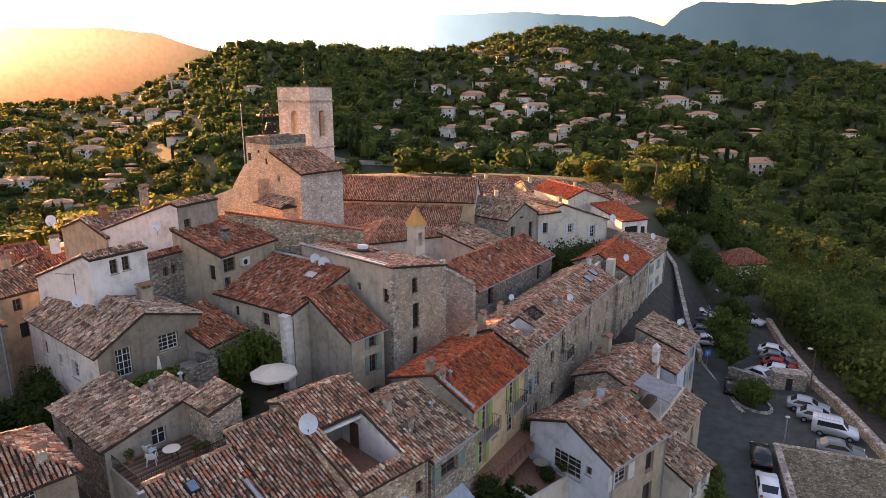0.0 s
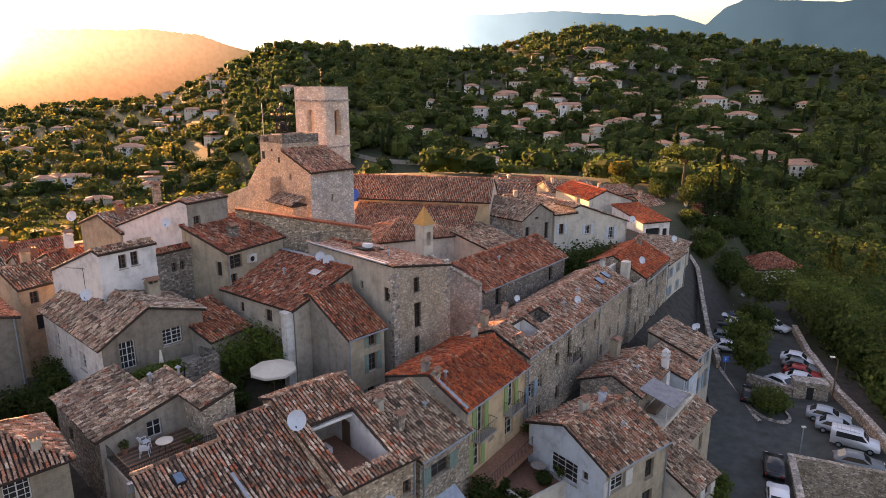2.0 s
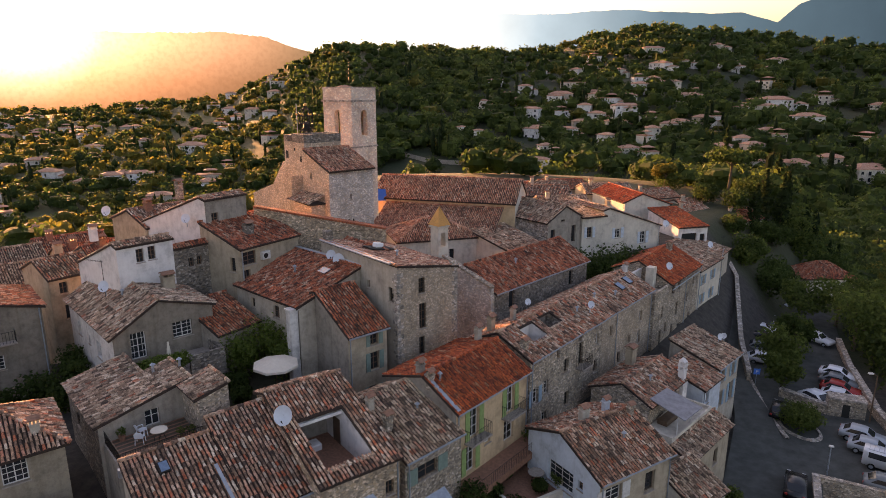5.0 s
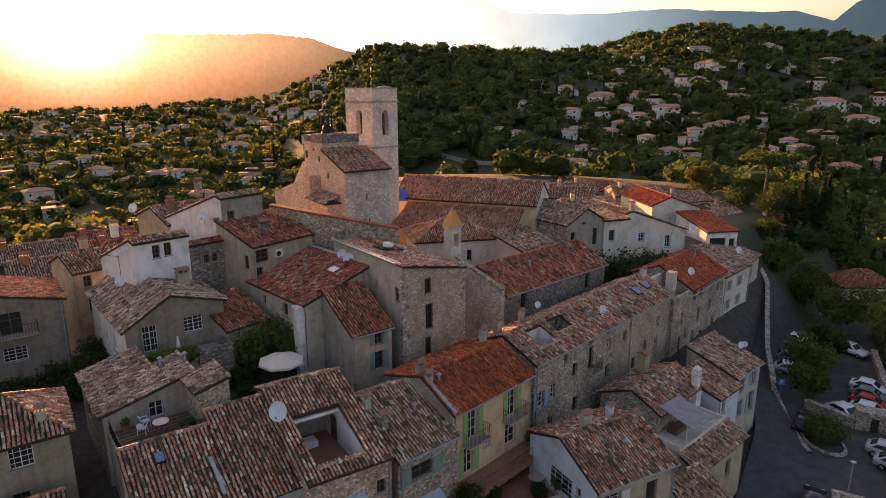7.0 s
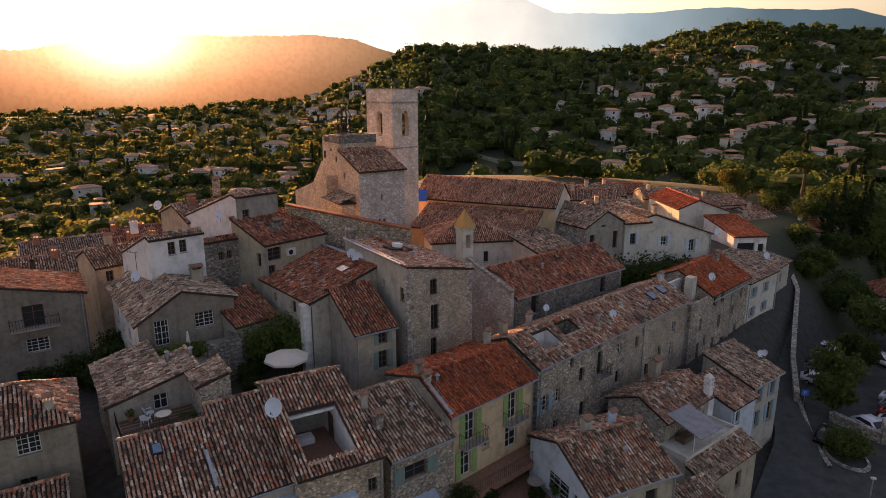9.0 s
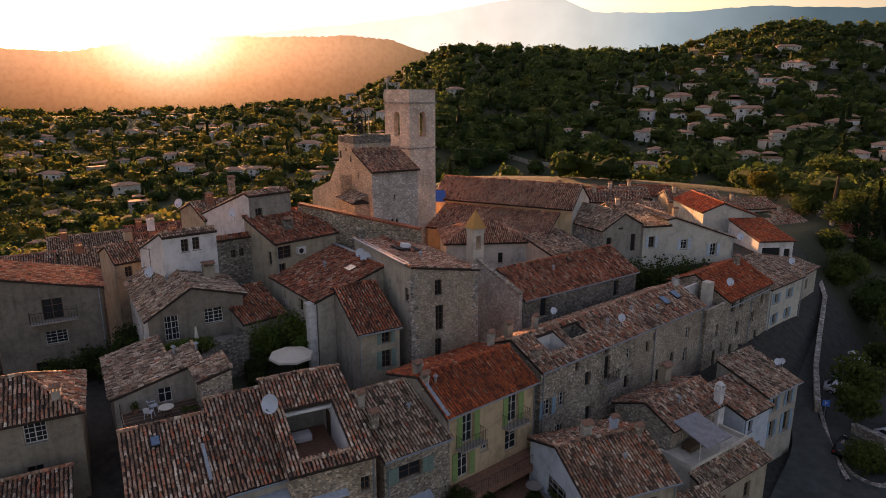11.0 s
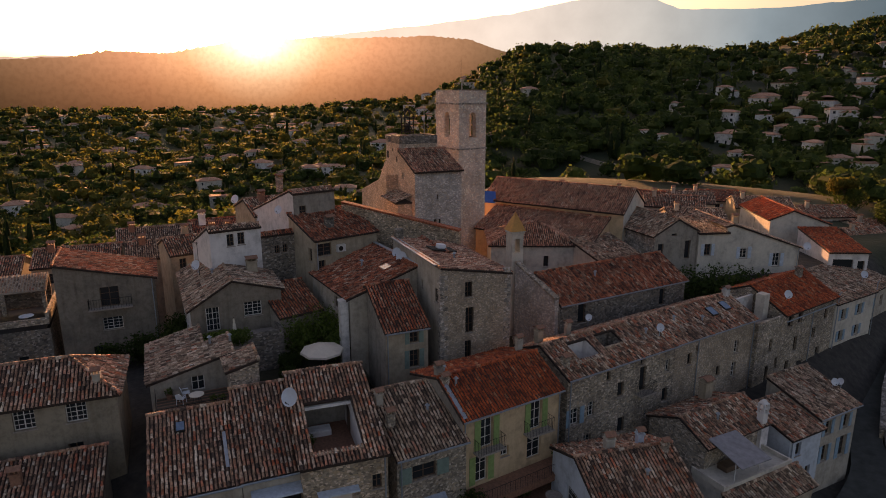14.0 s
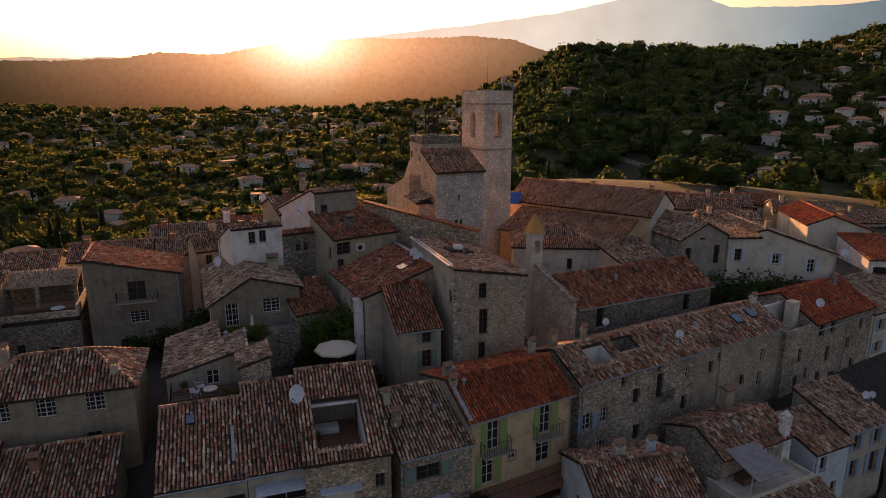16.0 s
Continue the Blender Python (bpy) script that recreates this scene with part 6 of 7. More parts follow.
# ---- parked vehicles ----
def car(x, y, z, yaw, paint, kind, label):
    root = empty("van" if kind == "van" else "car", pose(x, y, z, 0, 0, yaw))
    tagged(root, label, "van" if kind == "van" else "car", "parked vehicles")
    Lg, Wd = 4.1, 1.72
    h = 1.82 if kind == "van" else 1.46
    if kind == "van":
        prof = [(-2.05, 0.35), (2.0, 0.35), (2.08, 0.7), (1.95, 0.95), (1.15, 1.08), (0.55, h - 0.05), (0.3, h), (-1.95, h), (-2.05, h - 0.1)]
        glass = [(-1.6, 1.15), (0.98, 1.15), (0.5, h - 0.16), (-1.6, h - 0.16)]
    else:
        prof = [(-2.0, 0.35), (2.0, 0.35), (2.06, 0.62), (1.9, 0.8), (0.95, 0.93), (0.25, h - 0.06), (-0.1, h), (-1.1, h - 0.02), (-1.75, 0.98), (-2.05, 0.9)]
        glass = [(-1.5, 0.98), (0.75, 0.98), (0.16, h - 0.12), (-1.05, h - 0.12)]
    def prism(pr, hw, top):
        bm = bmesh.new()
        sides = []
        for s in (-1, 1):
            sides.append([bm.verts.new((px, s * (hw - (0.14 * max(0, (pz - 0.9) / (h - 0.9)) if top else 0)), pz)) for px, pz in pr])
        bm.faces.new(sides[0]); bm.faces.new(sides[1][::-1])
        n = len(pr)
        for i in range(n):
            bm.faces.new((sides[0][(i + 1) % n], sides[0][i], sides[1][i], sides[1][(i + 1) % n]))
        bmesh.ops.recalc_face_normals(bm, faces=bm.faces)
        return bm
    bm = prism(prof, Wd / 2, True)
    bmesh.ops.bevel(bm, geom=[e for e in bm.edges], offset=0.05, segments=2, affect='EDGES')
    part("body", bm, paint, root, "", None, True)
    part("side_windows", prism(glass, Wd / 2 + 0.012, True), M_GLASS, root).name = "side_window"
    ws = prof[4:6] if kind != "van" else prof[4:6]
    rs = (prof[-3], prof[-2]) if kind != "van" else ((-2.0, h - 0.15), (-2.06, 1.1))
    for nm, (p, q) in (("windscreen", ws), ("rear_window", rs)):
        bm = bmesh.new()
        nx, nz = (q[1] - p[1]), -(q[0] - p[0])
        ln = math.hypot(nx, nz)
        nx, nz = nx / ln * 0.015, nz / ln * 0.015
        if nz < 0 and abs(nz) > abs(nx) * 0.3:
            nx, nz = -nx, -nz
        if nm == "rear_window":
            nx = -abs(nx)
        vs = [(p[0] * .92 + q[0] * .08 + nx, -0.66, p[1] * .92 + q[1] * .08 + nz), (p[0] * .92 + q[0] * .08 + nx, 0.66, p[1] * .92 + q[1] * .08 + nz), (q[0] * .92 + p[0] * .08 + nx, 0.58, q[1] * .92 + p[1] * .08 + nz), (q[0] * .92 + p[0] * .08 + nx, -0.58, q[1] * .92 + p[1] * .08 + nz)]
        bm.faces.new([bm.verts.new(v) for v in vs])
        part(nm, bm, M_GLASS, root)
    for wx in (-1.28, 1.3):
        for s in (-1, 1):
            bm = bmesh.new(); rod(bm, (wx, s * 0.68, 0.31), (wx, s * 0.88, 0.31), 0.31, None, 16)
            wh = part("wheel", bm, M_IRON, root)
            bm = bmesh.new(); rod(bm, (wx, s * 0.86, 0.31), (wx, s * 0.892, 0.31), 0.19, 0.17, 12)
            part("rim", bm, M_ZINC, wh)
    for s in (-1, 1):
        bm = bmesh.new(); box(bm, 1.95, s * 0.6 - 0.15, 0.62, 2.055, s * 0.6 + 0.15, 0.76, 0.02); part("headlight", bm, M_FRAME, root)
        bm = bmesh.new(); box(bm, -2.075, s * 0.66 - 0.1, 0.7, -1.98, s * 0.66 + 0.1, 0.9, 0.02); part("tail_light", bm, plain("tail_red", (0.35, 0.02, 0.015), 0.3), root)
    if kind == "van":
        bm = bmesh.new()
        for k in range(6):
            rod(bm, (-1.6 + k * 0.36, -0.6, h + 0.08), (-1.6 + k * 0.36, 0.6, h + 0.08), 0.02, None, 5)
        for s in (-1, 1):
            rod(bm, (-1.75, s * 0.6, h + 0.05), (0.4, s * 0.6, h + 0.05), 0.025, None, 5)
        part("roof_rack", bm, M_ZINC, root)


def paint(name, c):
    return plain(name, c, 0.25, 0.0, 0.04)


PW, PS, PG, PB, PR, PD = paint("white_car_paint", (0.72, 0.74, 0.78)), paint("silver_car_paint", (0.36, 0.40, 0.44)), paint("grey_car_paint", (0.16, 0.18, 0.19)), paint("black_car_paint", (0.015, 0.015, 0.018)), paint("red_car_paint", (0.4, 0.03, 0.025)), paint("dark_blue_car_paint", (0.05, 0.08, 0.14))
ZP = -3.96
for x, y, yaw, p, kind, lab in [
        (39.4, 62.5, -30, PS, "car", "silver estate car parked by the parapet wall"), (39.2, 60.2, -30, PS, "car", "silver hatchback parked by the parapet wall"), (39.3, 57.5, -30, PW, "van", "white panel van with a roof rack"),
        (37.7, 53.9, -24, PG, "car", "grey estate car parked by the wall"), (29.7, 53.0, 68, PB, "car", "black estate car parked along the wall"), (28.0, 48.2, 68, PW, "car", "white hatchback parked along the wall"),
        (43.2, 77.0, -32, PW, "car", "white car in the upper parking row"), (42.4, 74.9, -32, PG, "car", "grey car in the upper parking row"), (41.7, 72.9, -32, PR, "car", "red car in the upper parking row"), (40.9, 70.9, -32, PW, "car", "white car beside the stone shelter"),
        (38.2, 69.9, -60, PW, "car", "small white car by the shelter"), (40.9, 97.9, -15, PS, "van", "pale blue van below the road wall"), (39.2, 91.2, -15, PW, "car", "white car below the road wall"), (37.8, 87.6, -15, PB, "car", "black car below the road wall"), (39.6, 94.4, -15, PD, "car", "dark blue car below the road wall"),
        (45.4, 88.7, -50, PW, "car", "white car under the olive trees"), (44.6, 103.4, -15, PS, "car", "silver car under the trees"), (36.8, 84.2, -15, PG, "car", "grey car below the road wall"), (36.0, 80.6, -15, PW, "car", "white car below the road wall"), (33.2, 67.0, 65, PB, "car", "black car under the tree")]:
    car(x, y, ZP if y != 67.0 else ZP, yaw, p, kind, lab)

# street lamp and parking sign
lp = empty("street_lamp", pose(41.9, 66.6, ZP))
tagged(lp, "dark metal street lamp with a white head", "street lamp")
bm = bmesh.new(); rod(bm, (0, 0, 0), (0, 0, 5.2), 0.09, 0.06, 8); part("pole", bm, M_BROWN, lp)
bm = bmesh.new(); rod(bm, (0, 0, 5.2), (-0.5, 0, 5.5), 0.04, None, 6); part("arm", bm, M_BROWN, lp)
bm = bmesh.new(); box(bm, -0.9, -0.16, 5.4, -0.4, 0.16, 5.56, 0.04); part("head", bm, M_FRAME, lp)
lp2 = empty("street_lamp", pose(33.5, 56.0, ZP))
tagged(lp2, "short grey lamp post at the wall corner", "street lamp")
bm = bmesh.new(); rod(bm, (0, 0, 0), (0, 0, 2.8), 0.07, 0.05, 8); part("pole", bm, M_ZINC, lp2)
bm = bmesh.new(); box(bm, -0.2, -0.12, 2.8, 0.2, 0.12, 2.95, 0.03); part("head", bm, M_FRAME, lp2)
sg = empty("parking_sign", pose(32.2, 72.0, -3.3))
tagged(sg, "square blue parking sign on a post", "sign")
bm = bmesh.new(); rod(bm, (0, 0, 0), (0, 0, 2.0), 0.03); part("post", bm, M_ZINC, sg)
bm = bmesh.new(); box(bm, -0.35, -0.06, 1.6, 0.35, -0.035, 2.3, 0.01); part("panel", bm, plain("sign_blue", (0.02, 0.16, 0.55), 0.4, 0, 0.05), sg)
fc = bpy.data.curves.new("letter", 'FONT')
fc.body, fc.size, fc.align_x, fc.extrude = "P", 0.6, 'CENTER', 0.004
fc.materials.append(M_FRAME)
lt = new("letter", fc)
lt.parent, lt.matrix_basis = sg, pose(0, -0.068, 1.74, 90)

# ---- trees by the road ----
OL = "broad round green tree beside the car park"
for x, y, h, r in [(45.5, 95.6, 6.7, 3.8), (41.3, 84.4, 6.1, 2.6), (49.2, 87.0, 8.0, 4.8), (45.2, 109.4, 7.1, 4.5), (47.4, 111.4, 6.8, 3.9), (50.9, 96.1, 6.8, 3.9), (44, 116, 5.5, 3.2), (58, 104, 6, 3.6), (60, 122, 6.5, 3.8), (53, 78, 6.5, 3.8), (57, 84, 6.5, 3.8), (50.5, 70, 6, 3.4), (54, 66, 6.5, 3.6)]:
    tree(x, y, h, r, M_LEAF if (x + y) % 3 < 1.2 else M_LEAFD, "round", OL, z=land_z(x, y) if x > 47.9 else -4.2, leaf=0.2)
tree(36.2, 76.0, 7.0, 2.6, M_LEAF, "round", "leafy green tree on the kerb island", z=-4, leaf=0.2)
tree(35.0, 72.0, 5.6, 1.9, M_LEAF, "round", "slim leafy tree beside the road", z=-4, leaf=0.18)
tree(34.2, 64.2, 2.6, 2.1, M_LEAF, "bush", "clipped round green bush on the island", "bush", z=-3.9, leaf=0.12, dens=2)
for x, y, h in [(49, 126, 11), (53, 128, 12), (55.5, 133, 12), (60, 134, 10), (46, 121, 9), (64, 140, 11), (69, 143, 10), (50.5, 160, 15), (74, 150, 11), (58, 146, 12)]:
    tree(x, y, h, 1.5, M_CYP, "cypress", "tall dark green cypress on the slope", z=land_z(x, y) - 1, leaf=0.28)
tree(43.5, 130, 9.5, 5.0, M_LEAFD, "pine", "umbrella pine with a broad flat crown", z=land_z(43.5, 130) + 1, leaf=0.28)
for x, y, h in [(92, 160, 12), (100, 158, 11), (70, 120, 9), (74, 124, 8), (83, 140, 9), (66, 116, 7), (88, 150, 9)]:
    tree(x, y, h, 1.9, M_LEAFY, "cypress", "yellow-green poplar in the wood", z=land_z(x, y), leaf=0.32)
for x, y in [(33, 137)]:
    tree(x, y, 4.5, 2.6, M_LEAFY, "round", "yellow-green tree behind the houses", z=land_z(x, y) + 2, leaf=0.26)
for x, y, h, r in [(13.6, 77.6, 6.4, 2.8), (16.6, 79.0, 6.6, 2.8), (19.2, 81.0, 6.0, 2.4), (15.4, 76.4, 5.4, 2.4), (21.5, 84.0, 4.6, 2.0)]:
    tree(x, y, h, r, M_LEAFD, "bush", "dark green garden shrubs between the houses", "shrub", z=4.4, leaf=0.16, dens=1.6)
house("small hut with a weathered red tile roof in the wood", 52.5, 112.0, 10, 8.5, 6.5, -7, -1.4, 0.6, hip=True, wall=M_CREAM, tiles="red", name="hut")
tree(23.0, 48.6, 2.6, 1.4, M_LEAF, "bush", "green shrub by the house wall", "shrub", z=-3.9, leaf=0.12)
tree(21.6, 45.0, 3.4, 1.3, M_LEAF, "bush", "tall green shrub by the house wall", "shrub", z=-3.9, leaf=0.12)

for x, y, h, r in [(43.2, 101, 5.0, 2.6), (40.6, 105.5, 4.6, 2.6), (40, 104, 3, 2), (42.5, 108, 3.4, 2.2), (40, 112, 3.5, 2.2), (47, 118, 4, 2.6), (43, 122, 4, 2.6), (50, 120, 4, 2.6), (39, 128, 4, 2.8), (47, 131, 4.5, 3), (34, 138, 5, 3.2), (52, 138, 5, 3.2)]:
    tree(x, y, h, r, M_LEAFD if h > 3.4 else M_LEAF, "bush", "dark green shrubs at the end of the village", "shrub", z=land_z(x, y), leaf=0.2)

# ---- garden with parasol ----
bm = bmesh.new(); box(bm, -1, -0.5, -4, 8.5, 6.5, 0)
gt = part("garden_terrace", bm, plain("garden_soil", (0.05, 0.045, 0.025), 0.95, 0, 0.4, 2), None, "", pose(-15.6, 39.6, 7.0, 0, 0, 47))
tagged(gt, "dark planted garden terrace between the houses", "terrace")
for x, y, h, r in [(-16.3, 45.3, 4.2, 1.6), (-15.2, 47.4, 4.8, 1.7), (-13.6, 47.6, 4.6, 1.6), (-17.3, 46.6, 3.6, 1.5), (-13.0, 46.4, 3.4, 1.4), (-15.8, 43.4, 1.6, 1.0), (-14.6, 41.8, 1.3, 0.8), (-10.6, 43.0, 1.2, 0.8)]:
    tree(x, y, h, r, M_LEAFG if h > 3.3 else M_LEAFD, "bush", "dense green garden shrub on the terrace", "shrub", z=7.0, leaf=0.1, dens=1.3)
pa = empty("parasol", pose(-12.5, 43.4, 7.0))
tagged(pa, "large open cream octagonal parasol in the garden", "parasol")
bm = bmesh.new(); rod(bm, (0, 0, 0), (0, 0, 3.0), 0.035); part("pole", bm, M_BROWN, pa)
bm = bmesh.new()
top = bm.verts.new((0, 0, 3.05))
rim = [bm.verts.new((1.75 * math.cos(k * math.tau / 8), 1.75 * math.sin(k * math.tau / 8), 2.55)) for k in range(8)]
hem = [bm.verts.new((1.77 * math.cos(k * math.tau / 8), 1.77 * math.sin(k * math.tau / 8), 2.38)) for k in range(8)]
for k in range(8):
    bm.faces.new((rim[k], rim[(k + 1) % 8], top)); bm.faces.new((hem[k], hem[(k + 1) % 8], rim[(k + 1) % 8], rim[k]))
part("canopy", bm, M_CANVAS, pa)
for k in range(8):
    bm = bmesh.new(); a = k * math.tau / 8; rod(bm, (0, 0, 2.98), (1.72 * math.cos(a), 1.72 * math.sin(a), 2.5), 0.012, None, 4); part("rib", bm, M_BROWN, pa)
# terrace in front of the gabled house
ft = empty("front_terrace", pose(-23.7, 40.5, 9.6, 0, 0, 51))
tagged(ft, "paved terrace with a dark parapet before the gabled house", "terrace")
bm = bmesh.new(); box(bm, 0.3, -3.0, -5, 7.0, -0.02, 0); part("base", bm, M_PAVE, ft)
bm = bmesh.new(); box(bm, 6.7, -3.0, 0.003, 7.0, -0.3, 0.9); box(bm, 4.3, -3.25, -3, 7.0, -3.003, 0.85); part("parapet", bm, M_STONED, ft)
hd = new("hedge", leaf_mesh("hedge", [cloud((u, -3.0, 0.75), 0.75, 0.6, 0.65, 520, 0.085, 0.7) for u in np.linspace(0.6, 3.8, 7)], M_LEAFG))
hd.matrix_basis = pose(-23.7, 40.5, 9.6, 0, 0, 51)
tagged(hd, "clipped green hedge along the terrace edge", "hedge")
fp = empty("parasol", pose(-23.7 + 3.6, 40.5 + 1.2, 9.6))
tagged(fp, "closed cream parasol on the terrace", "parasol")
bm = bmesh.new(); rod(bm, (0, 0, 0), (0, 0, 2.1), 0.03); part("pole", bm, M_BROWN, fp)
bm = bmesh.new(); rod(bm, (0, 0, 0.7), (0, 0, 2.0), 0.2, 0.05, 8); part("canopy", bm, M_CANVAS, fp)
for x, y, h, r in [(-30.0, 43.6, 3.4, 1.6), (-31.6, 41.6, 3.0, 1.5), (-29.0, 41.4, 2.8, 1.3), (-33, 39.5, 2.6, 1.3), (-31.5, 46, 3.6, 1.5), (-36.5, 33.0, 2.4, 1.2)]:
    tree(x, y, h, r, M_LEAFD, "bush", "dark shrub in the narrow lane", "shrub", leaf=0.12)


# ---- loose things ----
def dish(x, y, z, r, yaw, stem=0.5, label="white satellite dish on a short mast"):
    root = empty("satellite_dish", pose(x, y, z, 0, 0, yaw))
    tagged(root, label, "satellite dish")
    bm = bmesh.new(); rod(bm, (0, 0.25, -stem - 0.3), (0, 0.25, 0), 0.03, None, 6); rod(bm, (0, 0.25, 0), (0, 0.05, 0.05), 0.025, None, 6); part("mast", bm, M_ZINC, root)
    bm = bmesh.new()
    prev = None
    for k in range(6):
        f = k / 5
        ring = [bm.verts.new((r * f * math.cos(a), -0.25 * r * f * f + 0.05, r * 1.1 * f * math.sin(a) + 0.05)) for a in np.linspace(0, math.tau, 25)[:-1]] if k else [bm.verts.new((0, 0.05, 0.05))]
        if prev:
            for i in range(24):
                bm.faces.new((prev[0], ring[i], ring[(i + 1) % 24])) if len(prev) == 1 else bm.faces.new((prev[i], ring[i], ring[(i + 1) % 24], prev[(i + 1) % 24]))
        prev = ring
    ob = part("reflector", bm, M_DISH, root, "", pose(0, 0, 0, -22), True)
    bm = bmesh.new(); rod(bm, (0, 0, -r), (0, -r * 0.9, -0.2 * r), 0.015, None, 5); rod(bm, (0, -r * 0.9, -0.25 * r), (0, -r * 1.0, -0.05 * r), 0.04, None, 6); part("feed_arm", bm, M_IRON, root)


dish(-7.9, 33.7, 10.8, 0.56, 10, 1.3, "large white satellite dish above the roof terrace")
for x, y, z, r, yaw in [(-26.8, 44.4, 14.7, 0.42, 10), (-11.1, 53.4, 15.5, 0.42, 10), (-10.2, 52.7, 15.3, 0.5, 10), (-9.7, 52.4, 14.5, 0.4, 10), (6.3, 55.7, 11.2, 0.28, 20), (12.0, 57.2, 10.7, 0.32, 15), (22.2, 74.6, 9.9, 0.4, 20), (31.0, 91.6, 8.6, 0.42, 20), (-39.8, 63.4, 16.8, 0.5, 10), (24.6, 90.6, 11.6, 0.45, 15), (26.2, 66.4, 4.7, 0.32, 20), (26.7, 67.0, 4.6, 0.28, -30), (-24.6, 53.4, 18.4, 0.4, 10)]:
    dish(x, y, z, r, yaw)


def chair(x, y, z, yaw):
    root = empty("garden_chair", pose(x, y, z, 0, 0, yaw))
    tagged(root, "white moulded plastic garden chair", "chair", "terrace chairs")
    bm = bmesh.new(); box(bm, -0.24, -0.24, 0.41, 0.24, 0.22, 0.45, 0.015); part("seat", bm, M_PLASTIC, root)
    bm = bmesh.new()
    n = 10
    vs = [[bm.verts.new((0.24 * math.cos(a) * (1.0), 0.23 + 0.12 * t + dy, 0.45 + 0.45 * t * (0.75 + 0.25 * math.sin(a)))) for a in np.linspace(math.pi, 0, n)] for dy, t in ((0, 0), (0, 1), (0.03, 1), (0.03, 0))]
    for i in range(4):
        for k in range(n - 1):
            bm.faces.new((vs[i][k], vs[i][k + 1], vs[(i + 1) % 4][k + 1], vs[(i + 1) % 4][k]))
    part("backrest", bm, M_PLASTIC, root)
    for sx in (-1, 1):
        bm = bmesh.new(); rod(bm, (sx * 0.25, -0.22, 0.62), (sx * 0.25, 0.24, 0.64), 0.025, None, 6); part("armrest", bm, M_PLASTIC, root)
        for sy in (-1, 1):
            bm = bmesh.new(); rod(bm, (sx * 0.26, sy * 0.24, 0), (sx * 0.22, sy * 0.2, 0.62 if sy < 0 else 0.43), 0.025, 0.02, 6); part("leg", bm, M_PLASTIC, root)


def table(x, y, z, r, label, mat):
    root = empty("round_table", pose(x, y, z))
    tagged(root, label, "table")
    bm = bmesh.new(); rod(bm, (0, 0, 0.7), (0, 0, 0.74), r, None, 24); part("tabletop", bm, mat, root)
    for k in range(4):
        a = k * math.pi / 2 + 0.5
        bm = bmesh.new(); rod(bm, (r * 0.7 * math.cos(a), r * 0.7 * math.sin(a), 0), (r * 0.35 * math.cos(a), r * 0.35 * math.sin(a), 0.7), 0.02, None, 5); part("leg", bm, M_IRON, root)


chair(-17.0, 33.0, 8.63, 200); chair(-17.4, 33.8, 8.63, 150); table(-16.0, 33.5, 8.63, 0.5, "round pale garden table on the terrace", M_CANVAS)
for u, v in ((10.9, 4.6), (10.7, 4.0), (8.4, 1.2)):
    a = radians(-40)
    x, y = -25.5 + u * math.cos(a) - v * math.sin(a), 37.6 + u * math.sin(a) + v * math.cos(a)
    pr = empty("plant_pot", pose(x, y, 8.63)); tagged(pr, "terracotta pot with a green plant", "plant pot")
    bm = bmesh.new(); rod(bm, (0, 0, 0), (0, 0, 0.35), 0.16, 0.22, 12); part("pot", bm, M_TERRA, pr)
    o = new("foliage", leaf_mesh("foliage", [cloud((0, 0, 0.6), 0.3, 0.3, 0.3, 140, 0.06)], M_LEAF)); o.parent = pr
for u, v in ((1.0, 1.0), (3.4, 1.1), (0.95, 3.6)):
    a = radians(45)
    pr = empty("plant_pot", pose(-4.6 + u * math.cos(a) - v * math.sin(a), 30.5 + u * math.sin(a) + v * math.cos(a), 7.3)); tagged(pr, "potted shrub on the roof terrace", "plant pot")
    bm = bmesh.new(); rod(bm, (0, 0, 0), (0, 0, 0.4), 0.18, 0.24, 12); part("pot", bm, M_TERRA, pr)
    o = new("foliage", leaf_mesh("foliage", [cloud((0, 0, 0.75), 0.42, 0.42, 0.4, 260, 0.06)], M_LEAF)); o.parent = pr
bm = bmesh.new(); box(bm, 1.0, 5.1, 6.803, 2.6, 6.0, 7.25, 0.05)
part("bench", bm, M_WHITE, B, "white built-in bench")
# courtyard beside the glazed gable
ct = empty("courtyard", pose(6.6, 40.6, 0.7, 0, 0, 40))
tagged(ct, "terracotta-paved courtyard with white parapet walls", "terrace")
bm = bmesh.new(); box(bm, -1.5, -1.0, -4, 3.8, 5.2, 1.2); part("floor", bm, M_TERRA, ct)
bm = bmesh.new(); box(bm, -1.5, -1.25, -4, 3.8, -1.003, 1.6); box(bm, -1.75, -1.25, -4, -1.503, 5.2, 1.6); part("parapet", bm, M_CREAM, ct)
hg = new("hedge", leaf_mesh("hedge", [cloud((-2.4, v, 1.2), 0.55, 0.55, 0.6, 420, 0.07, 0.7) for v in np.linspace(-0.8, 5.0, 9)], M_LEAFG))
hg.matrix_basis = pose(6.6, 40.6, 0.3, 0, 0, 40)
tagged(hg, "clipped green hedge outside the courtyard wall", "hedge")
table(7.4, 42.6, 1.9, 0.6, "round stone garden table in the courtyard", M_PAVE)
chair(8.3, 43.6, 1.9, 120); chair(7.6, 44.4, 1.9, 200)
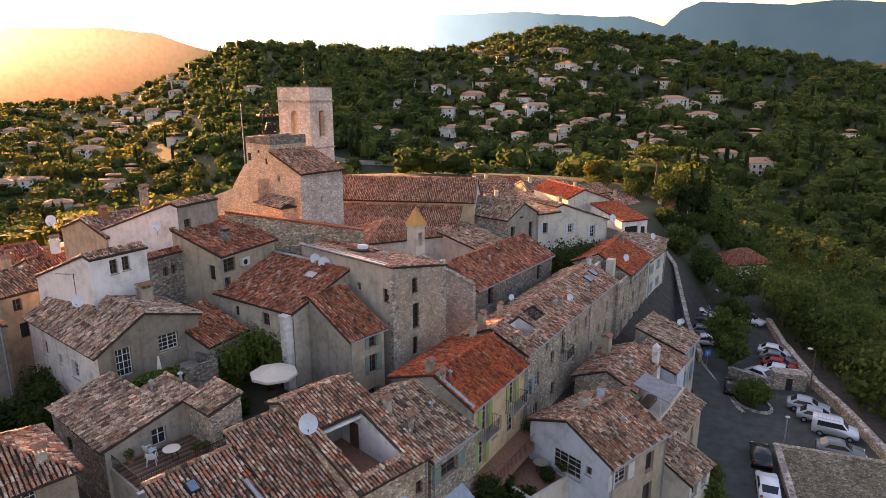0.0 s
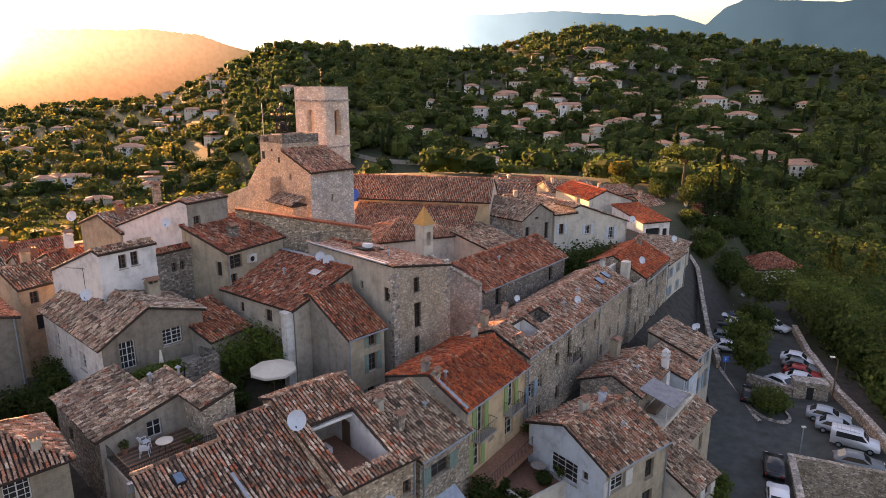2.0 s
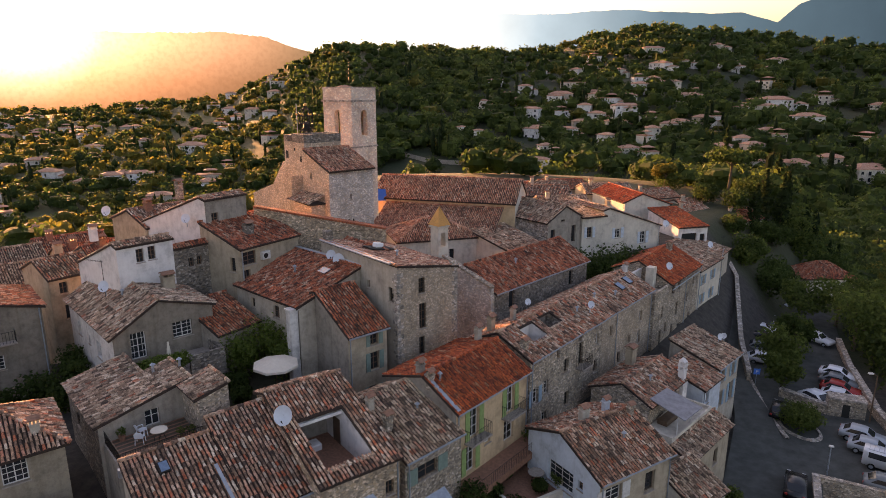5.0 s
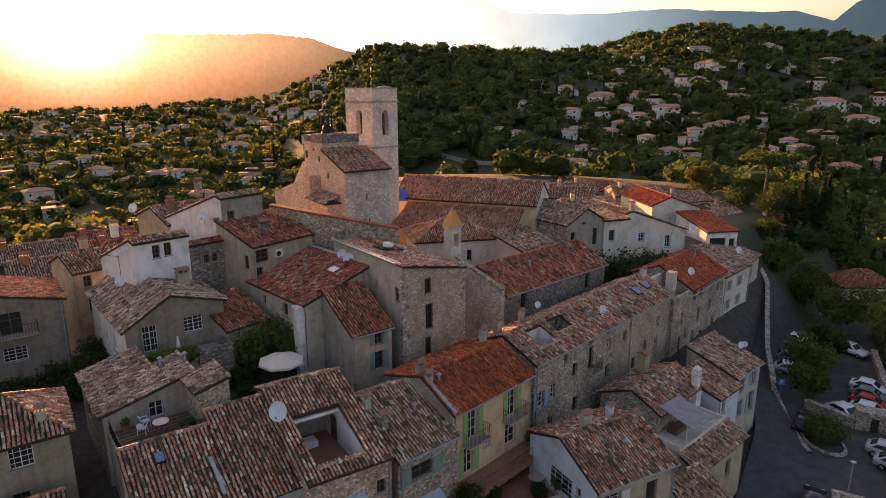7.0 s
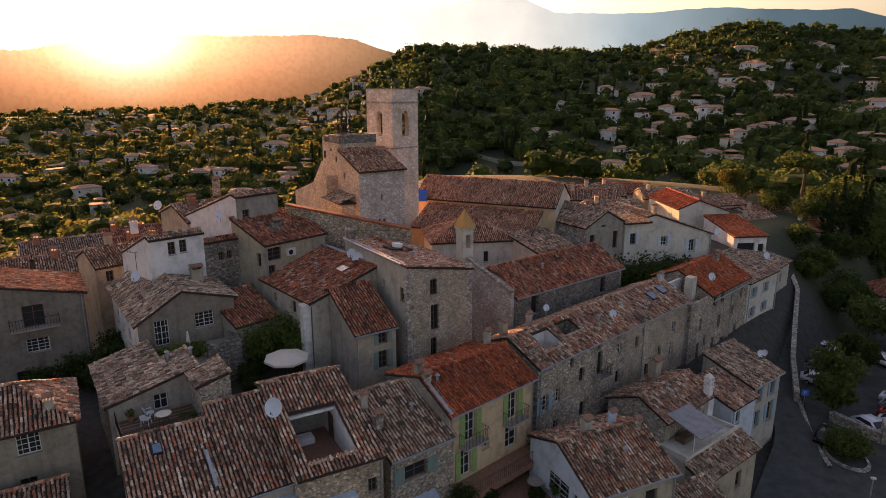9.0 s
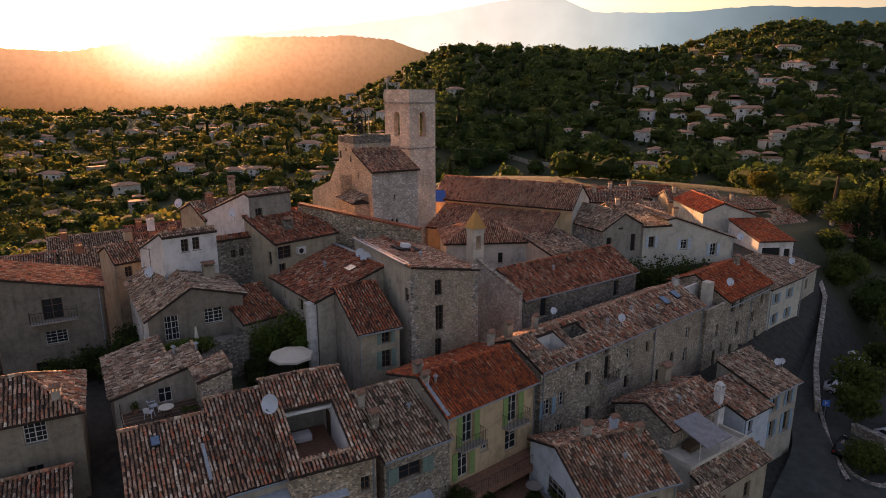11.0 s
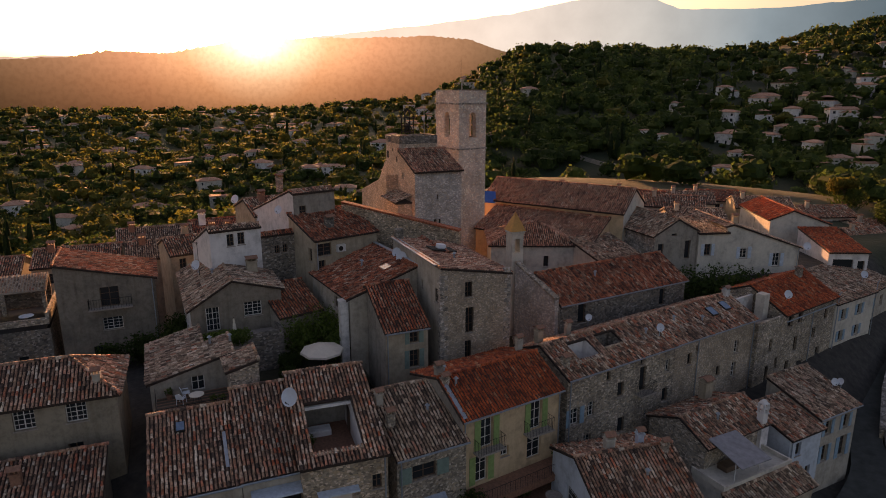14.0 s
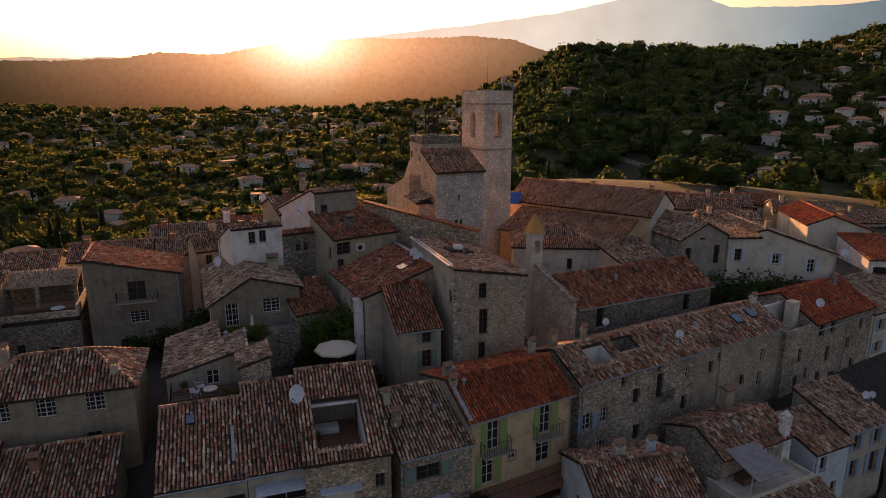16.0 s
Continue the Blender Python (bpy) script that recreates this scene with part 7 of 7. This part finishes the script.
for x, y, h, r, m in [(4.7, 42.9, 1.0, 0.6, M_LEAFG), (3.5, 42.6, 1.3, 0.7, M_LEAFG), (5.4, 45.0, 1.5, 0.8, M_LEAFG), (3.4, 44.0, 1.6, 0.8, M_LEAF), (7.7, 41.3, 1.0, 0.6, M_LEAFD), (6.3, 45.0, 1.4, 0.7, M_LEAF), (5.4, 43.9, 1.1, 0.6, M_LEAFD), (9.2, 42.2, 1.2, 0.7, M_LEAF), (7.0, 46.2, 2.4, 0.9, M_LEAF), (5.2, 42.6, 1.2, 0.6, M_LEAF)]:
    tree(x, y, h, r, m, "bush", "potted shrub in the courtyard", "shrub", z=1.9, leaf=0.07)
for x, y, h, r in [(3.2, 38.4, 2.6, 1.1), (4.4, 40.2, 1.6, 0.8), (6.0, 39.6, 1.6, 1.0), (5.0, 38.4, 1.8, 1.0), (9.0, 49.0, 1.6, 0.8)]:
    tree(x, y, h, r, M_LEAFD, "bush", "leafy shrub at the foot of the houses", "shrub", leaf=0.09, z=land_z(x, y))
bm = bmesh.new(); box(bm, 0.0, -1.9, 2.9, 8.7, -0.03, 3.4); 
part("porch", bm, M_TERRA, D, "terracotta-paved porch along the front")
bm = bmesh.new()
for k in range(40):
    rod(bm, (0.1 + k * 0.218, -1.85, 3.4), (0.1 + k * 0.218, -1.85, 4.2), 0.012, None, 4)
rod(bm, (0.1, -1.85, 4.22), (8.6, -1.85, 4.22), 0.02, None, 4)
tagged(part("railing", bm, M_IRON, D), "", "", "", "stuff")
# blue tarpaulin on the church, roof terrace of the long row, white openwork chimney
tq = empty("tarpaulin", pose(-14.6, 83.2, 15.2, 0, 0, 60)); tagged(tq, "bright blue tarpaulin stretched over the church end", "tarpaulin")
bm = bmesh.new()
g = [[bm.verts.new((i * 0.35, 0.08 * math.sin(i * 1.7 + k), k * 0.4 - 0.05 * i)) for k in range(5)] for i in range(7)]
for i in range(6):
    for k in range(4):
        bm.faces.new((g[i][k], g[i + 1][k], g[i + 1][k + 1], g[i][k + 1]))
o = part("sheet", bm, plain("blue_tarp", (0.03, 0.16, 0.60), 0.45, 0, 0.15), tq, "", None, True)
wc = empty("openwork_chimney", pose(20.3, 56.4, 2.5, 0, 0, 54)); tagged(wc, "white rendered chimney with an openwork top", "chimney")
bm = bmesh.new(); box(bm, -0.45, -0.4, -1, 0.45, 0.4, 1.6, 0.03); part("base", bm, M_WHITE, wc)
bm = bmesh.new(); box(bm, -0.3, -0.28, 1.603, 0.3, 0.28, 2.7, 0.02); part("shaft", bm, M_WHITE, wc)
for z0 in (2.703, 3.153):
    bm = bmesh.new(); box(bm, -0.36, -0.34, z0, 0.36, 0.34, z0 + 0.1); part("ledge", bm, M_WHITE, wc)
    for sx in (-1, 1):
        for sy in (-1, 1):
            bm = bmesh.new(); box(bm, sx * 0.25 - 0.07, sy * 0.22 - 0.07, z0 + 0.103, sx * 0.25 + 0.07, sy * 0.22 + 0.07, z0 + 0.447); part("pier", bm, M_WHITE, wc)
bm = bmesh.new(); rod(bm, (0, 0, 3.603), (0, 0, 3.9), 0.36, 0.1, 10); part("cap", bm, M_WHITE, wc)
# television aerial on the white block
an = empty("tv_aerial", pose(-27.4, 45.3, 13.4)); tagged(an, "thin metal television aerial", "aerial")
bm = bmesh.new(); rod(bm, (0, 0, 0), (0, 0, 3.2), 0.025, None, 5); part("mast", bm, M_IRON, an)
bm = bmesh.new(); rod(bm, (-1.6, 0.4, 3.1), (0.2, -0.05, 3.1), 0.015, None, 4)
for k in range(7):
    rod(bm, (-1.5 + k * 0.25, 0.37 - k * 0.06 - 0.2, 3.1), (-1.5 + k * 0.25, 0.37 - k * 0.06 + 0.2, 3.1), 0.01, None, 4)
part("boom", bm, M_IRON, an)
# covered terrace of the western stone house
wt = empty("covered_terrace", pose(-43.5, 32.0, 9.0, 0, 0, 50)); tagged(wt, "roofed terrace with a table on the stone house", "terrace")
bm = bmesh.new(); box(bm, 0, 0, 0.42, 7.6, 0.3, 1.0); box(bm, 7.3, 0.302, 0.42, 7.6, 8.0, 1.4); part("parapet", bm, M_STONE, wt)
bm = bmesh.new(); box(bm, 0, 6.2, 0.42, 7.2, 6.5, 3.4); part("wall", bm, M_STONED, wt)
bm = bmesh.new()
vs = [(0, 3.6, 2.7), (7.2, 3.6, 2.7), (7.2, 6.6, 3.6), (0, 6.6, 3.6)]
tp = [bm.verts.new(v) for v in vs]; bt = [bm.verts.new(Vector(v) - Vector((0, 0, 0.12))) for v in vs]
bm.faces.new(tp); bm.faces.new(bt[::-1])
for i in range(4):
    bm.faces.new((tp[i], bt[i], bt[(i + 1) % 4], tp[(i + 1) % 4]))
rfw = part("roof", bm, M_MORTAR, wt)
tile_field([((0, 3.6, 2.7), (1, 0, 0), (0, 3.0, 0.9), 7.2, 3.1, None)], "roof_tiles", "brown", rfw)
for u in (0.3, 3.6, 6.9):
    bm = bmesh.new(); box(bm, u - 0.18, 3.7, 0.42, u + 0.18, 4.0, 2.6); part("pillar", bm, M_STONE, wt)
table(-40.5, 37.0, 9.42, 0.6, "round table on the covered terrace", M_PALEB)

# ---- roof clutter: aerials, vents, flashings, downpipes ----
def aerial(x, y, z, h, yaw):
    root = empty("tv_aerial", pose(x, y, z, 0, 0, yaw))
    tagged(root, "thin grey television aerial on a roof", "aerial")
    bm = bmesh.new(); rod(bm, (0, 0, -0.3), (0, 0, h), 0.02, None, 5); part("mast", bm, M_IRON, root)
    bm = bmesh.new(); rod(bm, (-0.5, 0, h), (0.6, 0, h), 0.014, None, 4)
    for k in range(6):
        rod(bm, (-0.45 + k * 0.2, -0.22, h), (-0.45 + k * 0.2, 0.22, h), 0.009, None, 4)
    part("boom", bm, M_IRON, root)


for x, y, z, h, yaw in [(-30.6, 58.5, 17.6, 1.6, 20), (-46.5, 54, 13.2, 1.6, 40), (18.5, 88.5, 14.2, 1.5, 60), (9.0, 100, 13.2, 1.5, 30), (16, 113, 12.8, 1.6, 10), (26.5, 119, 11.2, 1.6, 70), (-17.5, 54.5, 17.8, 1.3, 30), (33, 93, 8.0, 1.5, 50)]:
    aerial(x, y, z, h, yaw)


def vent(host, u, v, z):
    bm = bmesh.new()
    rod(bm, (0, 0, -0.3), (0, 0, 0.35), 0.09, None, 8); rod(bm, (0, 0, 0.353), (0, 0, 0.5), 0.2, 0.03, 8)
    part("roof_vent", bm, M_ZINC, host, "", pose(u, v, z))


for host, u, v, z in [(F, 0.8, 4.4, 7.75), (F, 2.0, 5.8, 8.15), (G, 2.4, 5.0, 9.25), (C, 3.4, 2.6, 8.9), (D, 1.3, 4.4, 10.3), (D, 0.9, 2.2, 10.35), (A2, 3.7, 3.4, 8.35), (L, 6.0, 2.2, 11.6), (U, 3.0, 1.4, 8.2), (P, 10.4, 1.6, 10.95), (P2, 2.0, 2.0, 11.15), (P2, 5.0, 1.2, 10.8), (S, 4.2, 2.0, 9.85), (N, 4.0, 3.4, 9.5), (J, 3.0, 4.0, 12.95)]:
    vent(host, u, v, z)


def flashing(host, u, v0, v1, z0, slope, w=0.3, name="flashing"):
    """A lead strip that lies up a front slope."""
    part(name, prism([(v0, z0 + slope * v0 + 0.13), (v1, z0 + slope * v1 + 0.13), (v1, z0 + slope * v1 + 0.16), (v0, z0 + slope * v0 + 0.16)], u - w / 2, u + w / 2), M_ZINC, host, "blue-grey lead strip")


flashing(A, 4.35, 0.9, 3.4, 6.7, 2.3 / 5.75, 0.2)
flashing(D, 0.1, -0.2, 2.9, 8.95, 1.7 / 3.0, 0.3)
bm = bmesh.new(); box(bm, -0.3, 0.6, 13.37, 0.25, 11.4, 13.5, 0.02)
part("flashing", bm, M_ZINC, J, "pale lead strip along the wall head")


def downpipe(host, u, z0, z1, v=-0.1):
    bm = bmesh.new()
    rod(bm, (u, v, z0), (u, v, z1 - 0.3), 0.05, None, 7); rod(bm, (u, v, z1 - 0.3), (u, v - 0.15, z1), 0.05, None, 7)
    part("downpipe", bm, M_ZINC, host)


for host, u, z0, z1 in [(B, 5.0, 1, 8.0), (C, 0.25, 1, 7.6), (D, 0.15, 1, 8.8), (D, 8.55, 1, 8.8), (M, 0.15, 1, 8.7), (S, 6.8, 1, 8.9), (S, 0.2, 1, 8.9), (P, 0.25, 1, 10.0), (P2, 3.0, 1, 10.0), (P2, 11.3, 1, 10.0), (Q, 5.6, 1, 9.9), (R, 0.2, 1, 6.8), (R1, 0.2, 1, 6.3), (Q2, 0.3, 1, 9.9), (Q2, 8.7, 1, 9.9), (Z1, 9.4, 1, 8.4), (V, 0.2, 1, 5.5), (I, 0.2, 1, 11.4), (a_, 8.0, 1, 12.6)]:
    downpipe(host, u, z0, z1)


def gutter(host, w, z, v=-0.36):
    bm = bmesh.new()
    rod(bm, (-0.1, v, z), (w + 0.1, v, z), 0.07, None, 7)
    part("gutter", bm, M_ZINC, host)


for host, w, z in [(C, 5.0, 7.5), (D, 8.7, 8.72), (S, 7.0, 8.75), (P, 12.4, 9.9), (P2, 11.4, 9.95), (L, 16.3, 10.1), (M, 3.6, 8.55), (Q, 9.6, 9.85), (R, 5.6, 6.75), (A2, 4.3, 6.55), (A, 5.0, 6.5)]:
    gutter(host, w, z)
# air conditioner under the eave
bm = bmesh.new(); box(bm, 2.2, -0.4, 10.0, 3.1, -0.03, 10.7, 0.02)
ac = part("air_conditioner", bm, M_FRAME, I, "white air conditioning unit")
bm = bmesh.new(); rod(bm, (2.55, -0.402, 10.35), (2.55, -0.42, 10.35), 0.24, None, 16); part("fan_grille", bm, M_IRON, ac)
for x, y, h, r in [(34.5, 52.9, 1.2, 0.8), (36.8, 51.8, 0.9, 0.7), (39.4, 50.6, 1.6, 1.0), (41.2, 49.4, 2.2, 1.3), (33.6, 52.1, 1.4, 0.9), (37.8, 49.9, 1.6, 1.1)]:
    tree(x, y, h, r, M_LEAFD, "bush", "scrub growing below the retaining wall", "shrub", z=land_z(x, y) + 0.2, leaf=0.1)


# ---- the single tiles of the nearest roofs ----
tile_me = {k: mesh_of("tile", TV.tolist(), TF, TILES[k][1], True) for k in TILE_RAMPS}
for parent, kind, m in LOOSE_TILES:
    part("tile", tile_me[kind], None, parent, "", m)
